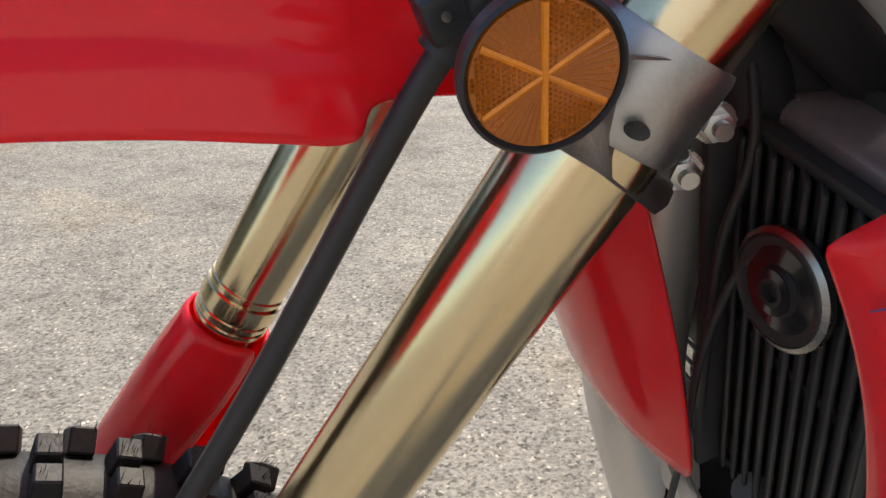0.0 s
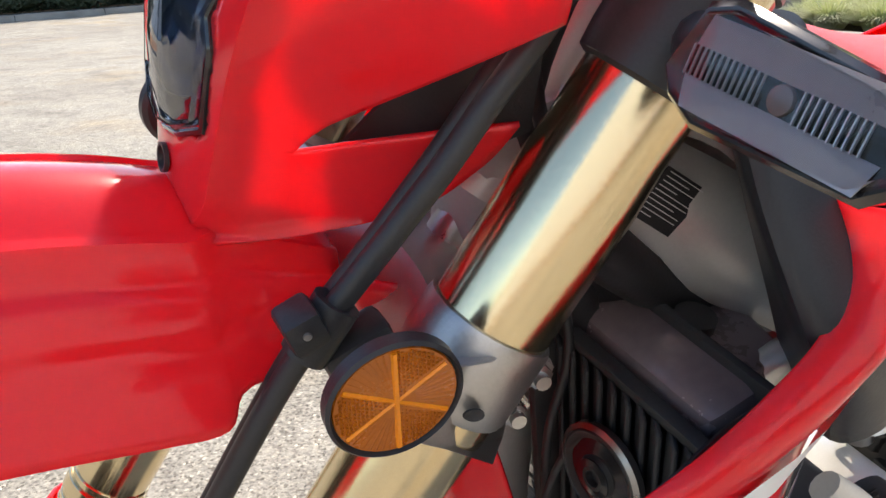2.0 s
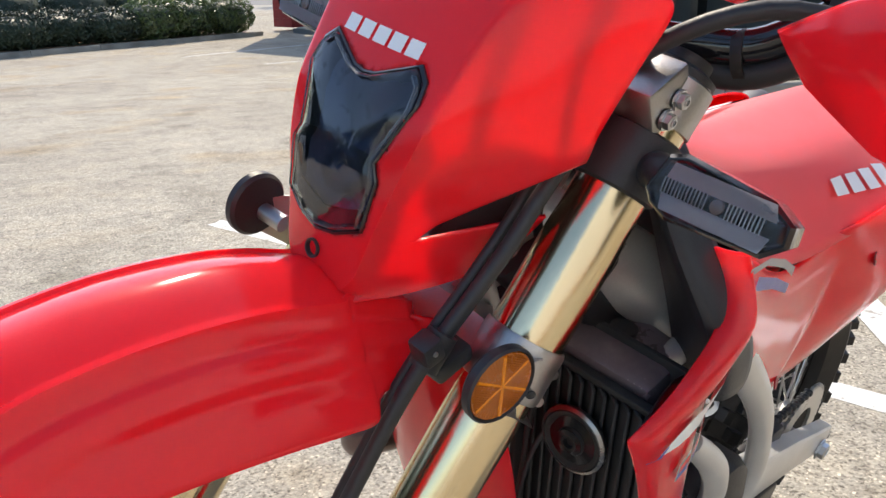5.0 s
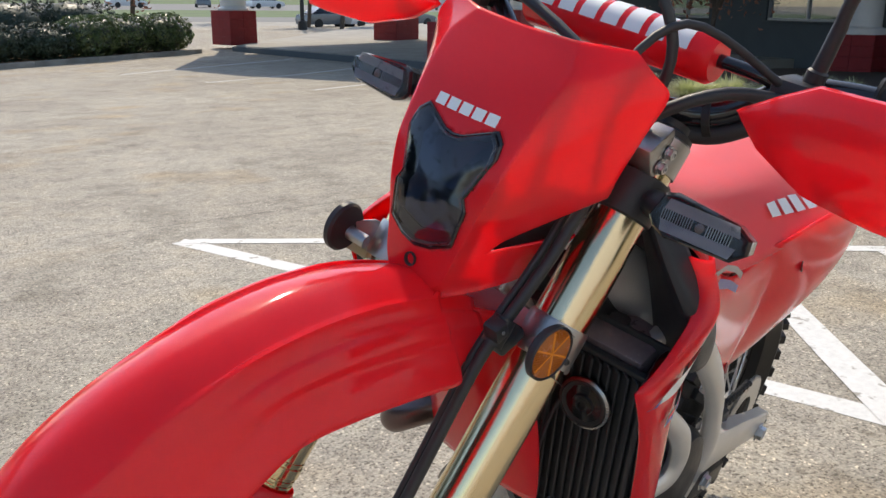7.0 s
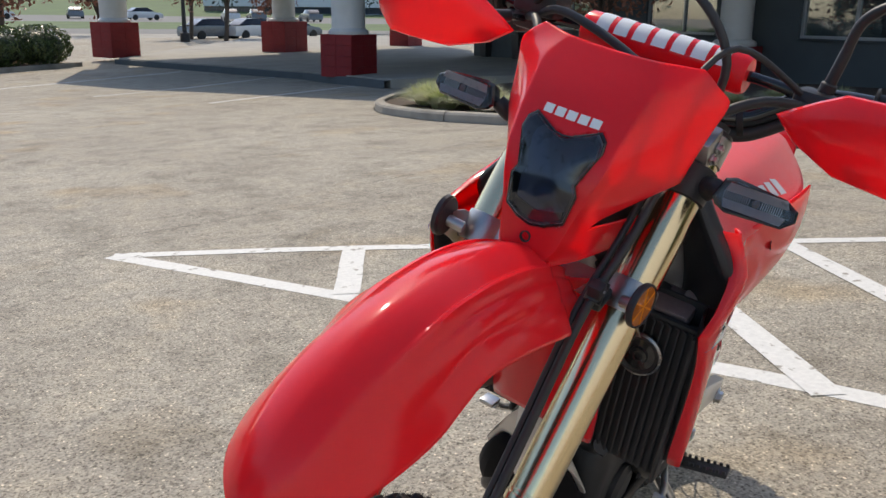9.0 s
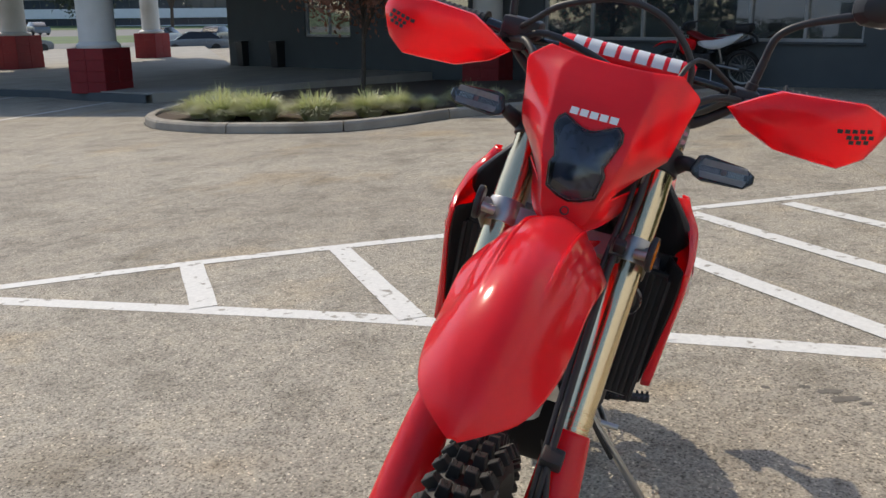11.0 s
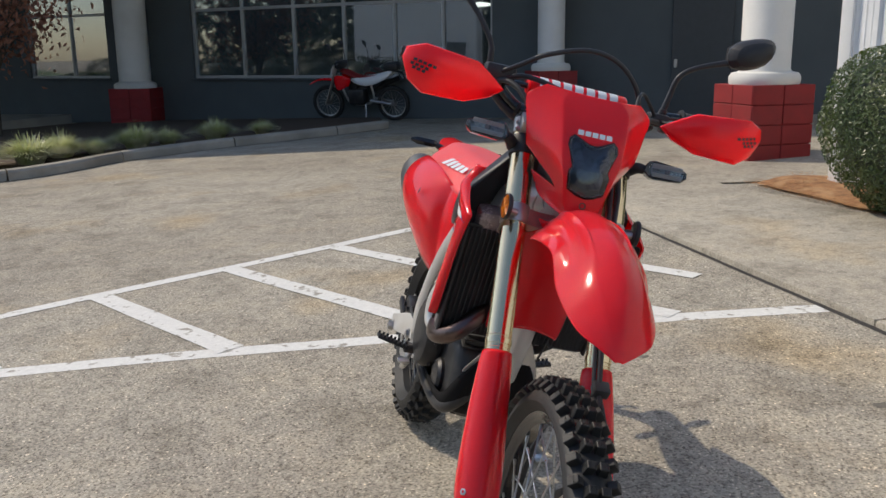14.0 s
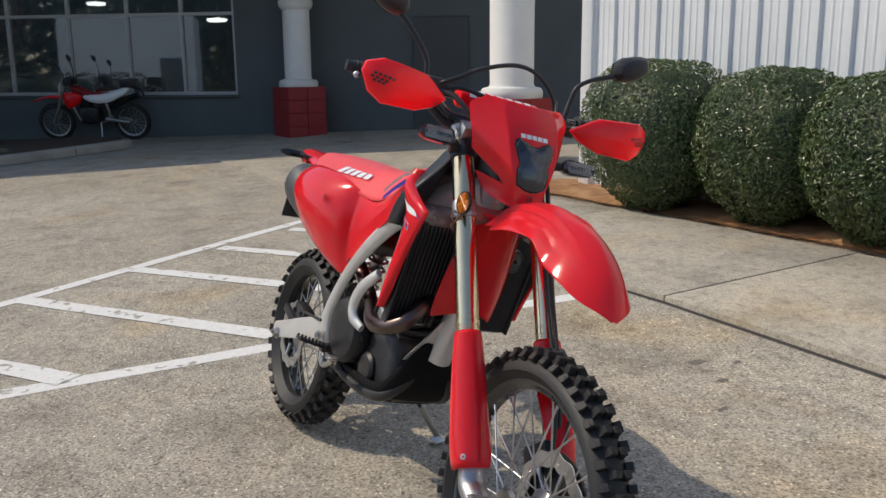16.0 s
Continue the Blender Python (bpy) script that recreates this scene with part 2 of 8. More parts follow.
def concrete_ground(name, grain, relief):
    """Worn outdoor concrete: aggregate specks, broad stains and darker traffic bands."""
    m = bpy.data.materials.new(name)
    m.use_nodes = True
    nt = m.node_tree
    n, link = nt.nodes, nt.links.new
    b = n["Principled BSDF"]
    co = n.new("ShaderNodeTexCoord")

    def tex(kind, **kw):
        node = n.new(kind)
        for key, value in kw.items():
            node.inputs[key].default_value = value
        link(co.outputs["Object"], node.inputs["Vector"])
        return node

    def ramp(source, stops):
        r = n.new("ShaderNodeValToRGB")
        while len(r.color_ramp.elements) < len(stops):
            r.color_ramp.elements.new(0.5)
        for e, (p, c) in zip(r.color_ramp.elements, stops):
            e.position, e.color = p, (*c, 1)
        link(source, r.inputs[0])
        return r.outputs[0]

    def mix(fac, a, bb, mode="MIX", f=None):
        x = n.new("ShaderNodeMix")
        x.data_type, x.blend_type = "RGBA", mode
        if fac is None:
            x.inputs[0].default_value = f
        else:
            link(fac, x.inputs[0])
        link(a, x.inputs[6])
        link(bb, x.inputs[7])
        return x.outputs[2]

    broad = tex("ShaderNodeTexNoise", Scale=0.35, Detail=6.0, Roughness=0.6)
    middle = tex("ShaderNodeTexNoise", Scale=2.6, Detail=7.0, Roughness=0.65)
    fine = tex("ShaderNodeTexNoise", Scale=85.0, Detail=4.0, Roughness=0.7)
    stones = tex("ShaderNodeTexVoronoi", Scale=150.0)
    pits = tex("ShaderNodeTexVoronoi", Scale=75.0)
    c1 = ramp(broad.outputs["Fac"], [(0.3, (0.33, 0.295, 0.240)), (0.55, (0.405, 0.37, 0.305)), (0.75, (0.45, 0.415, 0.35))])
    c2 = ramp(middle.outputs["Fac"], [(0.28, (0.66, 0.65, 0.62)), (0.5, (1, 1, 1)), (0.74, (1.16, 1.13, 1.06))])
    c = mix(None, c1, c2, "MULTIPLY", 1.0)
    c3 = ramp(fine.outputs["Fac"], [(0.28, (0.36, 0.35, 0.33)), (0.5, (1, 1, 1)), (0.72, (1.45, 1.42, 1.36))])
    c = mix(None, c, c3, "MULTIPLY", grain)
    c4 = ramp(stones.outputs["Color"], [(0.14, (0.36, 0.34, 0.32)), (0.36, (1, 1, 1)), (0.82, (1.0, 1.0, 1.0)), (0.96, (2.3, 2.25, 2.15))])
    c = mix(None, c, c4, "MULTIPLY", grain)
    grime = tex("ShaderNodeTexNoise", Scale=16.0, Detail=6.0, Roughness=0.75)
    c5 = ramp(grime.outputs["Fac"], [(0.30, (0.54, 0.53, 0.50)), (0.48, (1, 1, 1)), (0.72, (1.18, 1.17, 1.13))])
    c = mix(None, c, c5, "MULTIPLY", 0.9)
    rust = tex("ShaderNodeTexNoise", Scale=0.8, Detail=4.0, Roughness=0.55)
    c6 = ramp(rust.outputs["Fac"], [(0.56, (1, 1, 1)), (0.72, (1.06, 0.94, 0.76))])
    c = mix(None, c, c6, "MULTIPLY", 1.0)
    spot = tex("ShaderNodeTexNoise", Scale=1.1, Detail=3.0, Roughness=0.5)
    stain = ramp(spot.outputs["Fac"], [(0.66, (1, 1, 1)), (0.78, (0.60, 0.58, 0.55))])
    c = mix(None, c, stain, "MULTIPLY", 1.0)
    link(c, b.inputs["Base Color"])
    b.inputs["Roughness"].default_value = 0.86
    bp = n.new("ShaderNodeBump")
    bp.inputs["Strength"].default_value, bp.inputs["Distance"].default_value = relief, 0.004
    add = n.new("ShaderNodeMath")
    link(fine.outputs["Fac"], add.inputs[0])
    link(pits.outputs["Distance"], add.inputs[1])
    link(add.outputs[0], bp.inputs["Height"])
    link(bp.outputs[0], b.inputs["Normal"])
    return m


CONCRETE = concrete_ground("lot_concrete", 0.9, 0.75)
FINE_CONCRETE = concrete_ground("pavement_concrete_fine", 0.45, 0.35)

# ---- mesh tools ----
def finish(bm, name, mat, angle=38.0):
    bmesh.ops.recalc_face_normals(bm, faces=bm.faces[:])
    me = bpy.data.meshes.new(name)
    bm.to_mesh(me)
    bm.free()
    me.shade_smooth()
    me.set_sharp_from_angle(angle=radians(angle))
    if mat:
        me.materials.append(mat)
    return me


def part(name, bm, mat, parent, label="", angle=38.0):
    ob = new(name, finish(bm, name, mat, angle))
    ob.parent = parent
    return tagged(ob, label)


def thing(name, m, label, category, group="", kind=""):
    ob = new(name)
    ob.empty_display_size = 0.1
    ob.matrix_world = m
    return tagged(ob, label, category, group, kind)


def solo(name, bm, mat, label, category, group="", kind="", m=None, angle=38.0):
    ob = new(name, finish(bm, name, mat, angle))
    if m is not None:
        ob.matrix_world = m
    return tagged(ob, label, category, group, kind)


def soften(ob, levels=2, thick=0.0):
    if levels:
        s = ob.modifiers.new("smooth", "SUBSURF")
        s.levels = s.render_levels = levels
    if thick:
        k = ob.modifiers.new("thick", "SOLIDIFY")
        k.thickness, k.offset = thick, 0.0
    return ob


def box(bm, size, at=(0, 0, 0), bevel=0.0, turn=None, segs=2):
    r = bmesh.ops.create_cube(bm, size=1.0)
    vs = r["verts"]
    bmesh.ops.scale(bm, vec=size, verts=vs)
    if bevel:
        es = list({e for v in vs for e in v.link_edges})
        out = bmesh.ops.bevel(bm, geom=es, offset=bevel, segments=segs, affect="EDGES", profile=0.5)
        vs = list({v for f in out["faces"] for v in f.verts} | {v for v in vs if v.is_valid})
    if turn is not None:
        bmesh.ops.transform(bm, matrix=turn.to_4x4(), verts=vs)
    bmesh.ops.translate(bm, vec=at, verts=vs)
    return bm


def smooth_path(pts, steps=6, closed=False):
    pts = [Vector(p) for p in pts]
    if len(pts) < 3:
        return pts
    out, n = [], len(pts)
    for i in range(n if closed else n - 1):
        p = [pts[(i + k) % n] if closed else pts[min(max(i + k, 0), n - 1)] for k in (-1, 0, 1, 2)]
        for s in range(steps):
            t = s / steps
            out.append(0.5 * ((2 * p[1]) + (p[2] - p[0]) * t + (2 * p[0] - 5 * p[1] + 4 * p[2] - p[3]) * t * t + (3 * p[1] - p[0] - 3 * p[2] + p[3]) * t ** 3))
    if not closed:
        out.append(pts[-1])
    return out


def tube(bm, pts, radius, segs=12, smooth=True, steps=6, flat=(1.0, 1.0)):
    """A swept tube; radius is a number or one number for each given point."""
    n = len(pts)
    radii = radius if isinstance(radius, (list, tuple)) else [radius] * n
    path = smooth_path(pts, steps) if smooth else [Vector(p) for p in pts]
    m = len(path)
    side, rings = None, []
    for i, p in enumerate(path):
        d = (path[min(i + 1, m - 1)] - path[max(i - 1, 0)]).normalized()
        if side is None:
            ref = Vector((0, 0, 1)) if abs(d.z) < 0.9 else Vector((0, 1, 0))
            side = d.cross(ref).normalized()
        else:
            side = (side - d * side.dot(d)).normalized()
        up = d.cross(side)
        f = i / max(1, m - 1) * (n - 1)
        k = min(int(f), n - 2)
        r = radii[k] + (radii[k + 1] - radii[k]) * (f - k)
        rings.append([bm.verts.new(p + side * (math.cos(a) * r * flat[0]) + up * (math.sin(a) * r * flat[1])) for a in (2 * math.pi * j / segs for j in range(segs))])
    for a, b in zip(rings, rings[1:]):
        for j in range(segs):
            bm.faces.new((a[j], a[(j + 1) % segs], b[(j + 1) % segs], b[j]))
    bm.faces.new(rings[0][::-1])
    bm.faces.new(rings[-1])
    return bm


def lathe(bm, profile, at=(0, 0, 0), axis=(0, 0, 1), segs=32):
    """profile: (radius, height) pairs turned about an axis through at."""
    q = Vector((0, 0, 1)).rotation_difference(Vector(axis).normalized())
    rings = []
    for r, h in profile:
        if r < 1e-6:
            rings.append([bm.verts.new(Vector(at) + q @ Vector((0, 0, h)))])
        else:
            rings.append([bm.verts.new(Vector(at) + q @ Vector((r * math.cos(a), r * math.sin(a), h))) for a in (2 * math.pi * j / segs for j in range(segs))])
    for a, b in zip(rings, rings[1:]):
        for j in range(segs):
            k = (j + 1) % segs
            if len(a) == 1 and len(b) == 1:
                continue
            if len(a) == 1:
                bm.faces.new((a[0], b[j], b[k]))
            elif len(b) == 1:
                bm.faces.new((a[j], a[k], b[0]))
            else:
                bm.faces.new((a[j], a[k], b[k], b[j]))
    return bm


def rod(bm, a, b, r, segs=12, r2=None):
    return tube(bm, [a, b], [r, r if r2 is None else r2], segs, smooth=False)


def loft(bm, rings, closed=True, caps=True):
    vs = [[bm.verts.new(p) for p in ring] for ring in rings]
    n = len(vs[0])
    for a, b in zip(vs, vs[1:]):
        for j in range(n if closed else n - 1):
            k = (j + 1) % n
            bm.faces.new((a[j], a[k], b[k], b[j]))
    if closed and caps:
        bm.faces.new(vs[0][::-1])
        bm.faces.new(vs[-1])
    return bm


def plate(bm, outline, normal, thick, bevel=0.0):
    """A flat plate from an outline of points, thickened along normal."""
    vs = [bm.verts.new(p) for p in outline]
    f = bm.faces.new(vs)
    r = bmesh.ops.extrude_face_region(bm, geom=[f])
    top = [v for v in r["geom"] if isinstance(v, bmesh.types.BMVert)]
    bmesh.ops.translate(bm, vec=Vector(normal).normalized() * thick, verts=top)
    if bevel:
        es = list({e for v in vs + top for e in v.link_edges})
        bmesh.ops.bevel(bm, geom=es, offset=bevel, segments=2, affect="EDGES", profile=0.5)
    return bm


def hexbolt(bm, at, axis, r=0.008, h=0.007):
    lathe(bm, [(0, 0), (r * 1.35, 0), (r * 1.35, h * 0.25), (r, h * 0.25), (r, h), (r * 0.75, h * 1.1), (r * 0.55, h * 1.1), (r * 0.5, h * 0.7), (0, h * 0.7)], at, axis, 6)
    return bm


def mirrored(points):
    return [Vector((p[0], -p[1], p[2])) for p in points]


def patch(bm, rows):
    """An open sheet through rows of points."""
    return loft(bm, [[Vector(p) for p in r] for r in rows], closed=False)

# ---- the lot and its surroundings ----
def lot(x, y, h=0.0):
    """A point on the lot: the slope holds for 22 m and levels out beyond."""
    k = min(1.0, 22.0 / max(1e-6, math.hypot(x, y)))
    return Vector((x, y, (SLOPE @ Vector((x * k, y * k, 0))).z + h))


def ground_sheet():
    bm = bmesh.new()
    radii = [0.0, 3, 6, 10, 15, 19, 22, 26, 40, 80, 200, 600, 1500]
    rings = []
    for r in radii:
        rings.append([bm.verts.new(lot(r * math.cos(a), r * math.sin(a))) for a in (2 * math.pi * j / 48 for j in range(48))] if r else [bm.verts.new(lot(0, 0))])
    for a, b in zip(rings, rings[1:]):
        for j in range(48):
            k = (j + 1) % 48
            bm.faces.new((a[0], b[j], b[k]) if len(a) == 1 else (a[j], b[j], b[k], a[k]))
    return solo("ground", bm, CONCRETE, "worn grey-tan concrete parking lot with exposed aggregate", "ground", kind="structure")


ground_sheet()


def strip(bm, a, b, width, h):
    """A flat painted band from a to b on the lot."""
    a, b = Vector((*a, 0)), Vector((*b, 0))
    d = (b - a).normalized()
    s = Vector((-d.y, d.x, 0)) * width / 2
    n = max(1, int((b - a).length / 0.25))
    rnd = random.Random(int(abs(a.x * 991 + b.y * 577)))
    left, right = [], []
    for i in range(n + 1):
        p = a + (b - a) * (i / n)
        left.append(bm.verts.new(lot(*(p + s * (1 + rnd.uniform(-0.05, 0.04))).xy, h)))
        right.append(bm.verts.new(lot(*(p - s * (1 + rnd.uniform(-0.05, 0.04))).xy, h)))
    for i in range(n):
        bm.faces.new((left[i], right[i], right[i + 1], left[i + 1]))
    return bm


LOWER = [(0.50, 4.64), (1.03, 3.36), (1.42, 2.40), (1.70, 1.60), (1.97, 0.83), (2.20, 0.08), (2.37, -0.53)]
UPPER = [(0.50, 4.64), (1.37, 4.08), (1.97, 3.65), (2.50, 3.25), (3.23, 2.68), (4.36, 1.83), (5.45, 0.98)]


def long_stripe(points, width, h):
    bm = bmesh.new()
    fine_path = smooth_path([(x, y, 0) for x, y in points], 8)
    rnd = random.Random(int(abs(points[-1][0]) * 991))
    left, right = [], []
    for i, p in enumerate(fine_path):
        d = (fine_path[min(i + 1, len(fine_path) - 1)] - fine_path[max(i - 1, 0)]).normalized()
        q = Vector((-d.y, d.x, 0)) * width / 2
        left.append(bm.verts.new(lot(*(p + q * (1 + rnd.uniform(-0.05, 0.04))).xy, h)))
        right.append(bm.verts.new(lot(*(p - q * (1 + rnd.uniform(-0.05, 0.04))).xy, h)))
    for i in range(len(left) - 1):
        bm.faces.new((left[i], right[i], right[i + 1], left[i + 1]))
    return bm


markings = thing("painted_markings", Matrix(), "worn white painted no-parking chevron on concrete", "road marking", kind="structure")
part("stripe", long_stripe(LOWER, 0.115, 0.0015), PAINT, markings)
part("stripe", long_stripe(UPPER, 0.105, 0.0028), PAINT, markings)
for top_end, foot, w in (((1.645, 3.874), (1.166, 3.115), 0.13), ((2.320, 3.352), (1.545, 2.130), 0.13), ((2.952, 2.847), (1.835, 1.072), 0.125), ((3.560, 2.357), (2.215, 0.158), 0.12), ((4.090, 1.900), (2.918, 0.021), 0.115), ((4.630, 1.445), (4.053, 0.476), 0.115)):
    part("stripe", strip(bmesh.new(), top_end, foot, w, 0.0042), PAINT, markings)
far_lines = thing("stall_lines", Matrix(), "faded white parking stall lines on the far side", "road marking", kind="structure")
for a, b in (((3.0, 23.9), (9.3, 27.2)), ((4.17, 19.6), (10.0, 22.6)), ((5.25, 15.5), (10.9, 18.4)), ((1.6, 28.6), (7.4, 31.6))):
    part("stripe", strip(bmesh.new(), a, b, 0.11, 0.004), PAINT, far_lines)

# control joints sawn into the concrete
joints = thing("control_joints", Matrix(), "dark sawn control joints in the concrete lot", "joint", kind="structure")
for a, b in (((5.46, 1.0), (5.37, 3.43)), ((5.37, 3.43), (5.0, 9.0)), ((0.74, 5.10), (4.5, 5.45)), ((4.80, 4.76), (3.72, 6.85)), ((-6.0, 4.95), (0.74, 5.10)), ((5.46, 1.0), (5.86, 0.0)), ((2.5, 5.66), (4.25, 6.05))):
    part("joint", strip(bmesh.new(), a, b, 0.0055, 0.003), JOINT, joints)

# raised pavement slabs beside the lot
EDGE = [(-6.0, -4.1), (-2.0, -2.45), (0.94, -1.18), (2.08, -0.70), (2.92, -0.286), (4.10, 0.285), (5.50, 0.98)]


def pavement():
    top = thing("pavement", Matrix(), "pale concrete pavement slabs with a rough low edge", "pavement", kind="structure")
    back = [(7.9, -3.0 - 0.0), (10.0, -2.2)]

    def slab(corners, rise):
        bm = bmesh.new()
        lo = [bm.verts.new(lot(*c, -0.05)) for c in corners]
        hi = [bm.verts.new(lot(*c, rise)) for c in corners]
        bm.faces.new(hi)
        n = len(corners)
        for i in range(n):
            bm.faces.new((lo[i], lo[(i + 1) % n], hi[(i + 1) % n], hi[i]))
        es = [e for e in bm.edges if all(v in hi for v in e.verts)]
        bmesh.ops.bevel(bm, geom=es, offset=0.012, segments=2, affect="EDGES", profile=0.5)
        part("slab", bm, FINE_CONCRETE, top)

    def back_of(p, d):
        return (p[0] + 0.40 * d, p[1] - 0.915 * d)

    g = 0.006
    cuts = [(-6.0, -4.1), (-3.9, -3.23), (-1.9, -2.4), (0.10, -1.54), (2.105, -0.69), (3.93, 0.20), (5.46, 0.96)]
    for i, (a, b) in enumerate(zip(cuts, cuts[1:])):
        d = Vector((b[0] - a[0], b[1] - a[1])).normalized() * g
        p, q = (a[0] + d.x, a[1] + d.y), (b[0] - d.x, b[1] - d.y)
        mid = [e for e in EDGE if a[0] + 0.05 < e[0] < b[0] - 0.05]
        rise = 0.035 if i < 5 else 0.022
        slab([p, *mid, q, back_of(q, 1.52 if i < 5 else 1.35), back_of(p, 1.52)], rise)
    slab([(5.48, 0.95), (5.62, 1.02), (10.0, 3.0), (11.6, -0.3), (6.3, -2.6), (6.00, -0.30)], 0.018)
    return top


pavement()
gap = bmesh.new()
for a, b in zip(EDGE, EDGE[1:]):
    strip(gap, (a[0] - 0.006, a[1] + 0.012), (b[0] - 0.006, b[1] + 0.012), 0.034, 0.0025)
solo("pavement_gap", gap, JOINT, "dark dirt-filled gap between lot and pavement", "joint", kind="structure")

# ---- planted bed with clipped bushes ----
BED_A, BED_B = Vector((5.93, -0.58)), Vector((-3.0, -5.2))


def bed():
    bm = bmesh.new()
    d = (BED_B - BED_A).normalized()
    nrm = Vector((-d.y, d.x)) * -1
    nrm = nrm if nrm.y < 0 else -nrm
    rnd = random.Random(4)
    rows = []
    for j in range(7):
        row = []
        for i in range(60):
            p = BED_A + d * ((BED_B - BED_A).length * i / 59) + nrm * (0.85 * j / 6)
            row.append(bm.verts.new(lot(p.x + rnd.uniform(-0.02, 0.02), p.y + rnd.uniform(-0.02, 0.02), 0.030 + 0.022 * math.sin(math.pi * min(1, j / 4)) ** 0.5 + rnd.uniform(-0.008, 0.012) if j else 0.024)))
        rows.append(row)
    for a, b in zip(rows, rows[1:]):
        for i in range(59):
            bm.faces.new((a[i], a[i + 1], b[i + 1], b[i]))
    solo("mulch_bed", bm, MULCH_SOIL, "orange-brown pine-straw mulch bed along the white building", "mulch", kind="structure")
    verts, faces = [], []
    for _ in range(5200):
        t, u = rnd.random(), rnd.random() ** 1.5 * 0.55 - 0.11
        p = BED_A + d * (t * 7.5) + nrm * u
        a, l = rnd.uniform(0, math.pi), rnd.uniform(0.04, 0.10)
        c = lot(p.x, p.y, 0.035 + 0.04 * min(1, max(0, u) * 3) + rnd.uniform(0, 0.02))
        e = Vector((math.cos(a), math.sin(a), rnd.uniform(-0.15, 0.25))) * l / 2
        w = Vector((-math.sin(a), math.cos(a), 0)) * 0.0022
        i = len(verts)
        verts += [c - e - w, c + e - w * 0.4, c + e + w * 0.4, c - e + w]
        faces.append((i, i + 1, i + 2, i + 3))
    me = bpy.data.meshes.new("pine_straw")
    me.from_pydata(verts, [], faces)
    me.materials.append(STRAW)
    tagged(new("pine_straw", me), "loose orange pine needles over the mulch bed", "pine straw", kind="stuff")


bed()


def leaf_cloud(points_normals, size, rnd, droop=0.35):
    """Small folded leaves set about given points, roughly facing their normals."""
    verts, faces = [], []
    for p, nrm in points_normals:
        n = (nrm + Vector((rnd.uniform(-1, 1), rnd.uniform(-1, 1), rnd.uniform(-0.6, 1))) * 0.75).normalized()
        t = n.cross(Vector((rnd.uniform(-1, 1), rnd.uniform(-1, 1), rnd.uniform(-1, 1)))).normalized()
        s = n.cross(t)
        l = size * rnd.uniform(0.6, 1.3)
        w = l * 0.5
        i = len(verts)
        verts += [p - t * l * 0.5, p + s * w * 0.5 + n * l * 0.12, p + t * l * 0.55, p - s * w * 0.5 + n * l * 0.12]
        faces += [(i, i + 1, i + 2), (i, i + 2, i + 3)]
    return verts, faces


def mesh_ob(name, verts, faces, mat, parent=None):
    me = bpy.data.meshes.new(name)
    me.from_pydata(verts, [], faces)
    me.materials.append(mat)
    ob = new(name, me)
    if parent:
        ob.parent = parent
    return ob


def shell_points(rnd, count, rx, ry, rz, cz, power=2.6, lumps=0.05, taper=0.0):
    """Points on a lumpy, flattened round form that rests on the ground."""
    out = []
    for _ in range(count):
        u, a = rnd.uniform(-0.92, 1), rnd.uniform(0, 2 * math.pi)
        c = math.sqrt(1 - u * u)
        v = Vector((c * math.cos(a), c * math.sin(a), u))
        k = (abs(v.x) ** power + abs(v.y) ** power + abs(v.z) ** power) ** (-1 / power)
        k *= 1 + lumps * noise.noise(v * 3.1) + lumps * 0.7 * noise.noise(v * 8.0)
        depth = 1 - 0.13 * rnd.random() ** 2
        k2 = 1 - taper * max(0.0, -v.z * k) ** 1.5
        out.append((Vector((v.x * rx * k2, v.y * ry * k2, v.z * rz)) * k * depth + Vector((0, 0, cz)), Vector((v.x / rx, v.y / ry, v.z / rz)).normalized()))
    return out


def bush(m, rx, ry, h, seed, label):
    rnd = random.Random(seed)
    root = thing("clipped_bush", m, label, "bush", "clipped bushes along the white wall")
    rz = h / 2
    pts = shell_points(rnd, 24000, rx, ry, rz, rz + 0.03, taper=0.30)
    mesh_ob("foliage", *leaf_cloud(pts, 0.028, rnd), LEAF, root)
    # solid core in a darker leaf green, inside the shell of leaves
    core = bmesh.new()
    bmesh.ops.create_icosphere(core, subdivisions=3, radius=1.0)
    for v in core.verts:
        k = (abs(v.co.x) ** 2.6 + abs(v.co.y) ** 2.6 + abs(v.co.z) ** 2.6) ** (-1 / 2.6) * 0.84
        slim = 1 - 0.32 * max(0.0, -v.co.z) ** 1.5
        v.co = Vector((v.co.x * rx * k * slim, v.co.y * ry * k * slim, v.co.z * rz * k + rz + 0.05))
    part("inner_mass", core, LEAF_DARK, root, "solid dark core inside the foliage")
    stems = bmesh.new()
    for k in range(6):
        a = k * 1.05
        tube(stems, [(0.06 * math.cos(a), 0.06 * math.sin(a), -0.02), (0.2 * rx * math.cos(a), 0.2 * ry * math.sin(a), 0.25 * h), (0.5 * rx * math.cos(a), 0.5 * ry * math.sin(a), 0.6 * h)], [0.02, 0.014, 0.008], 6)
    part("stem", stems, BARK, root)


WALL_TURN = math.degrees(math.atan2(0.46, 0.888))
for i, (x, y, rx, ry, h) in enumerate(((4.50, -1.42, 0.60, 0.52, 1.15), (3.66, -1.98, 0.52, 0.48, 1.08), (2.87, -2.34, 0.50, 0.46, 1.05), (2.05, -2.72, 0.52, 0.46, 1.05))):
    p = lot(x, y)
    bush(pose(p.x, p.y, p.z, 0, 0, WALL_TURN), rx, ry, h, 20 + i, "dense clipped evergreen bush standing in pine straw")


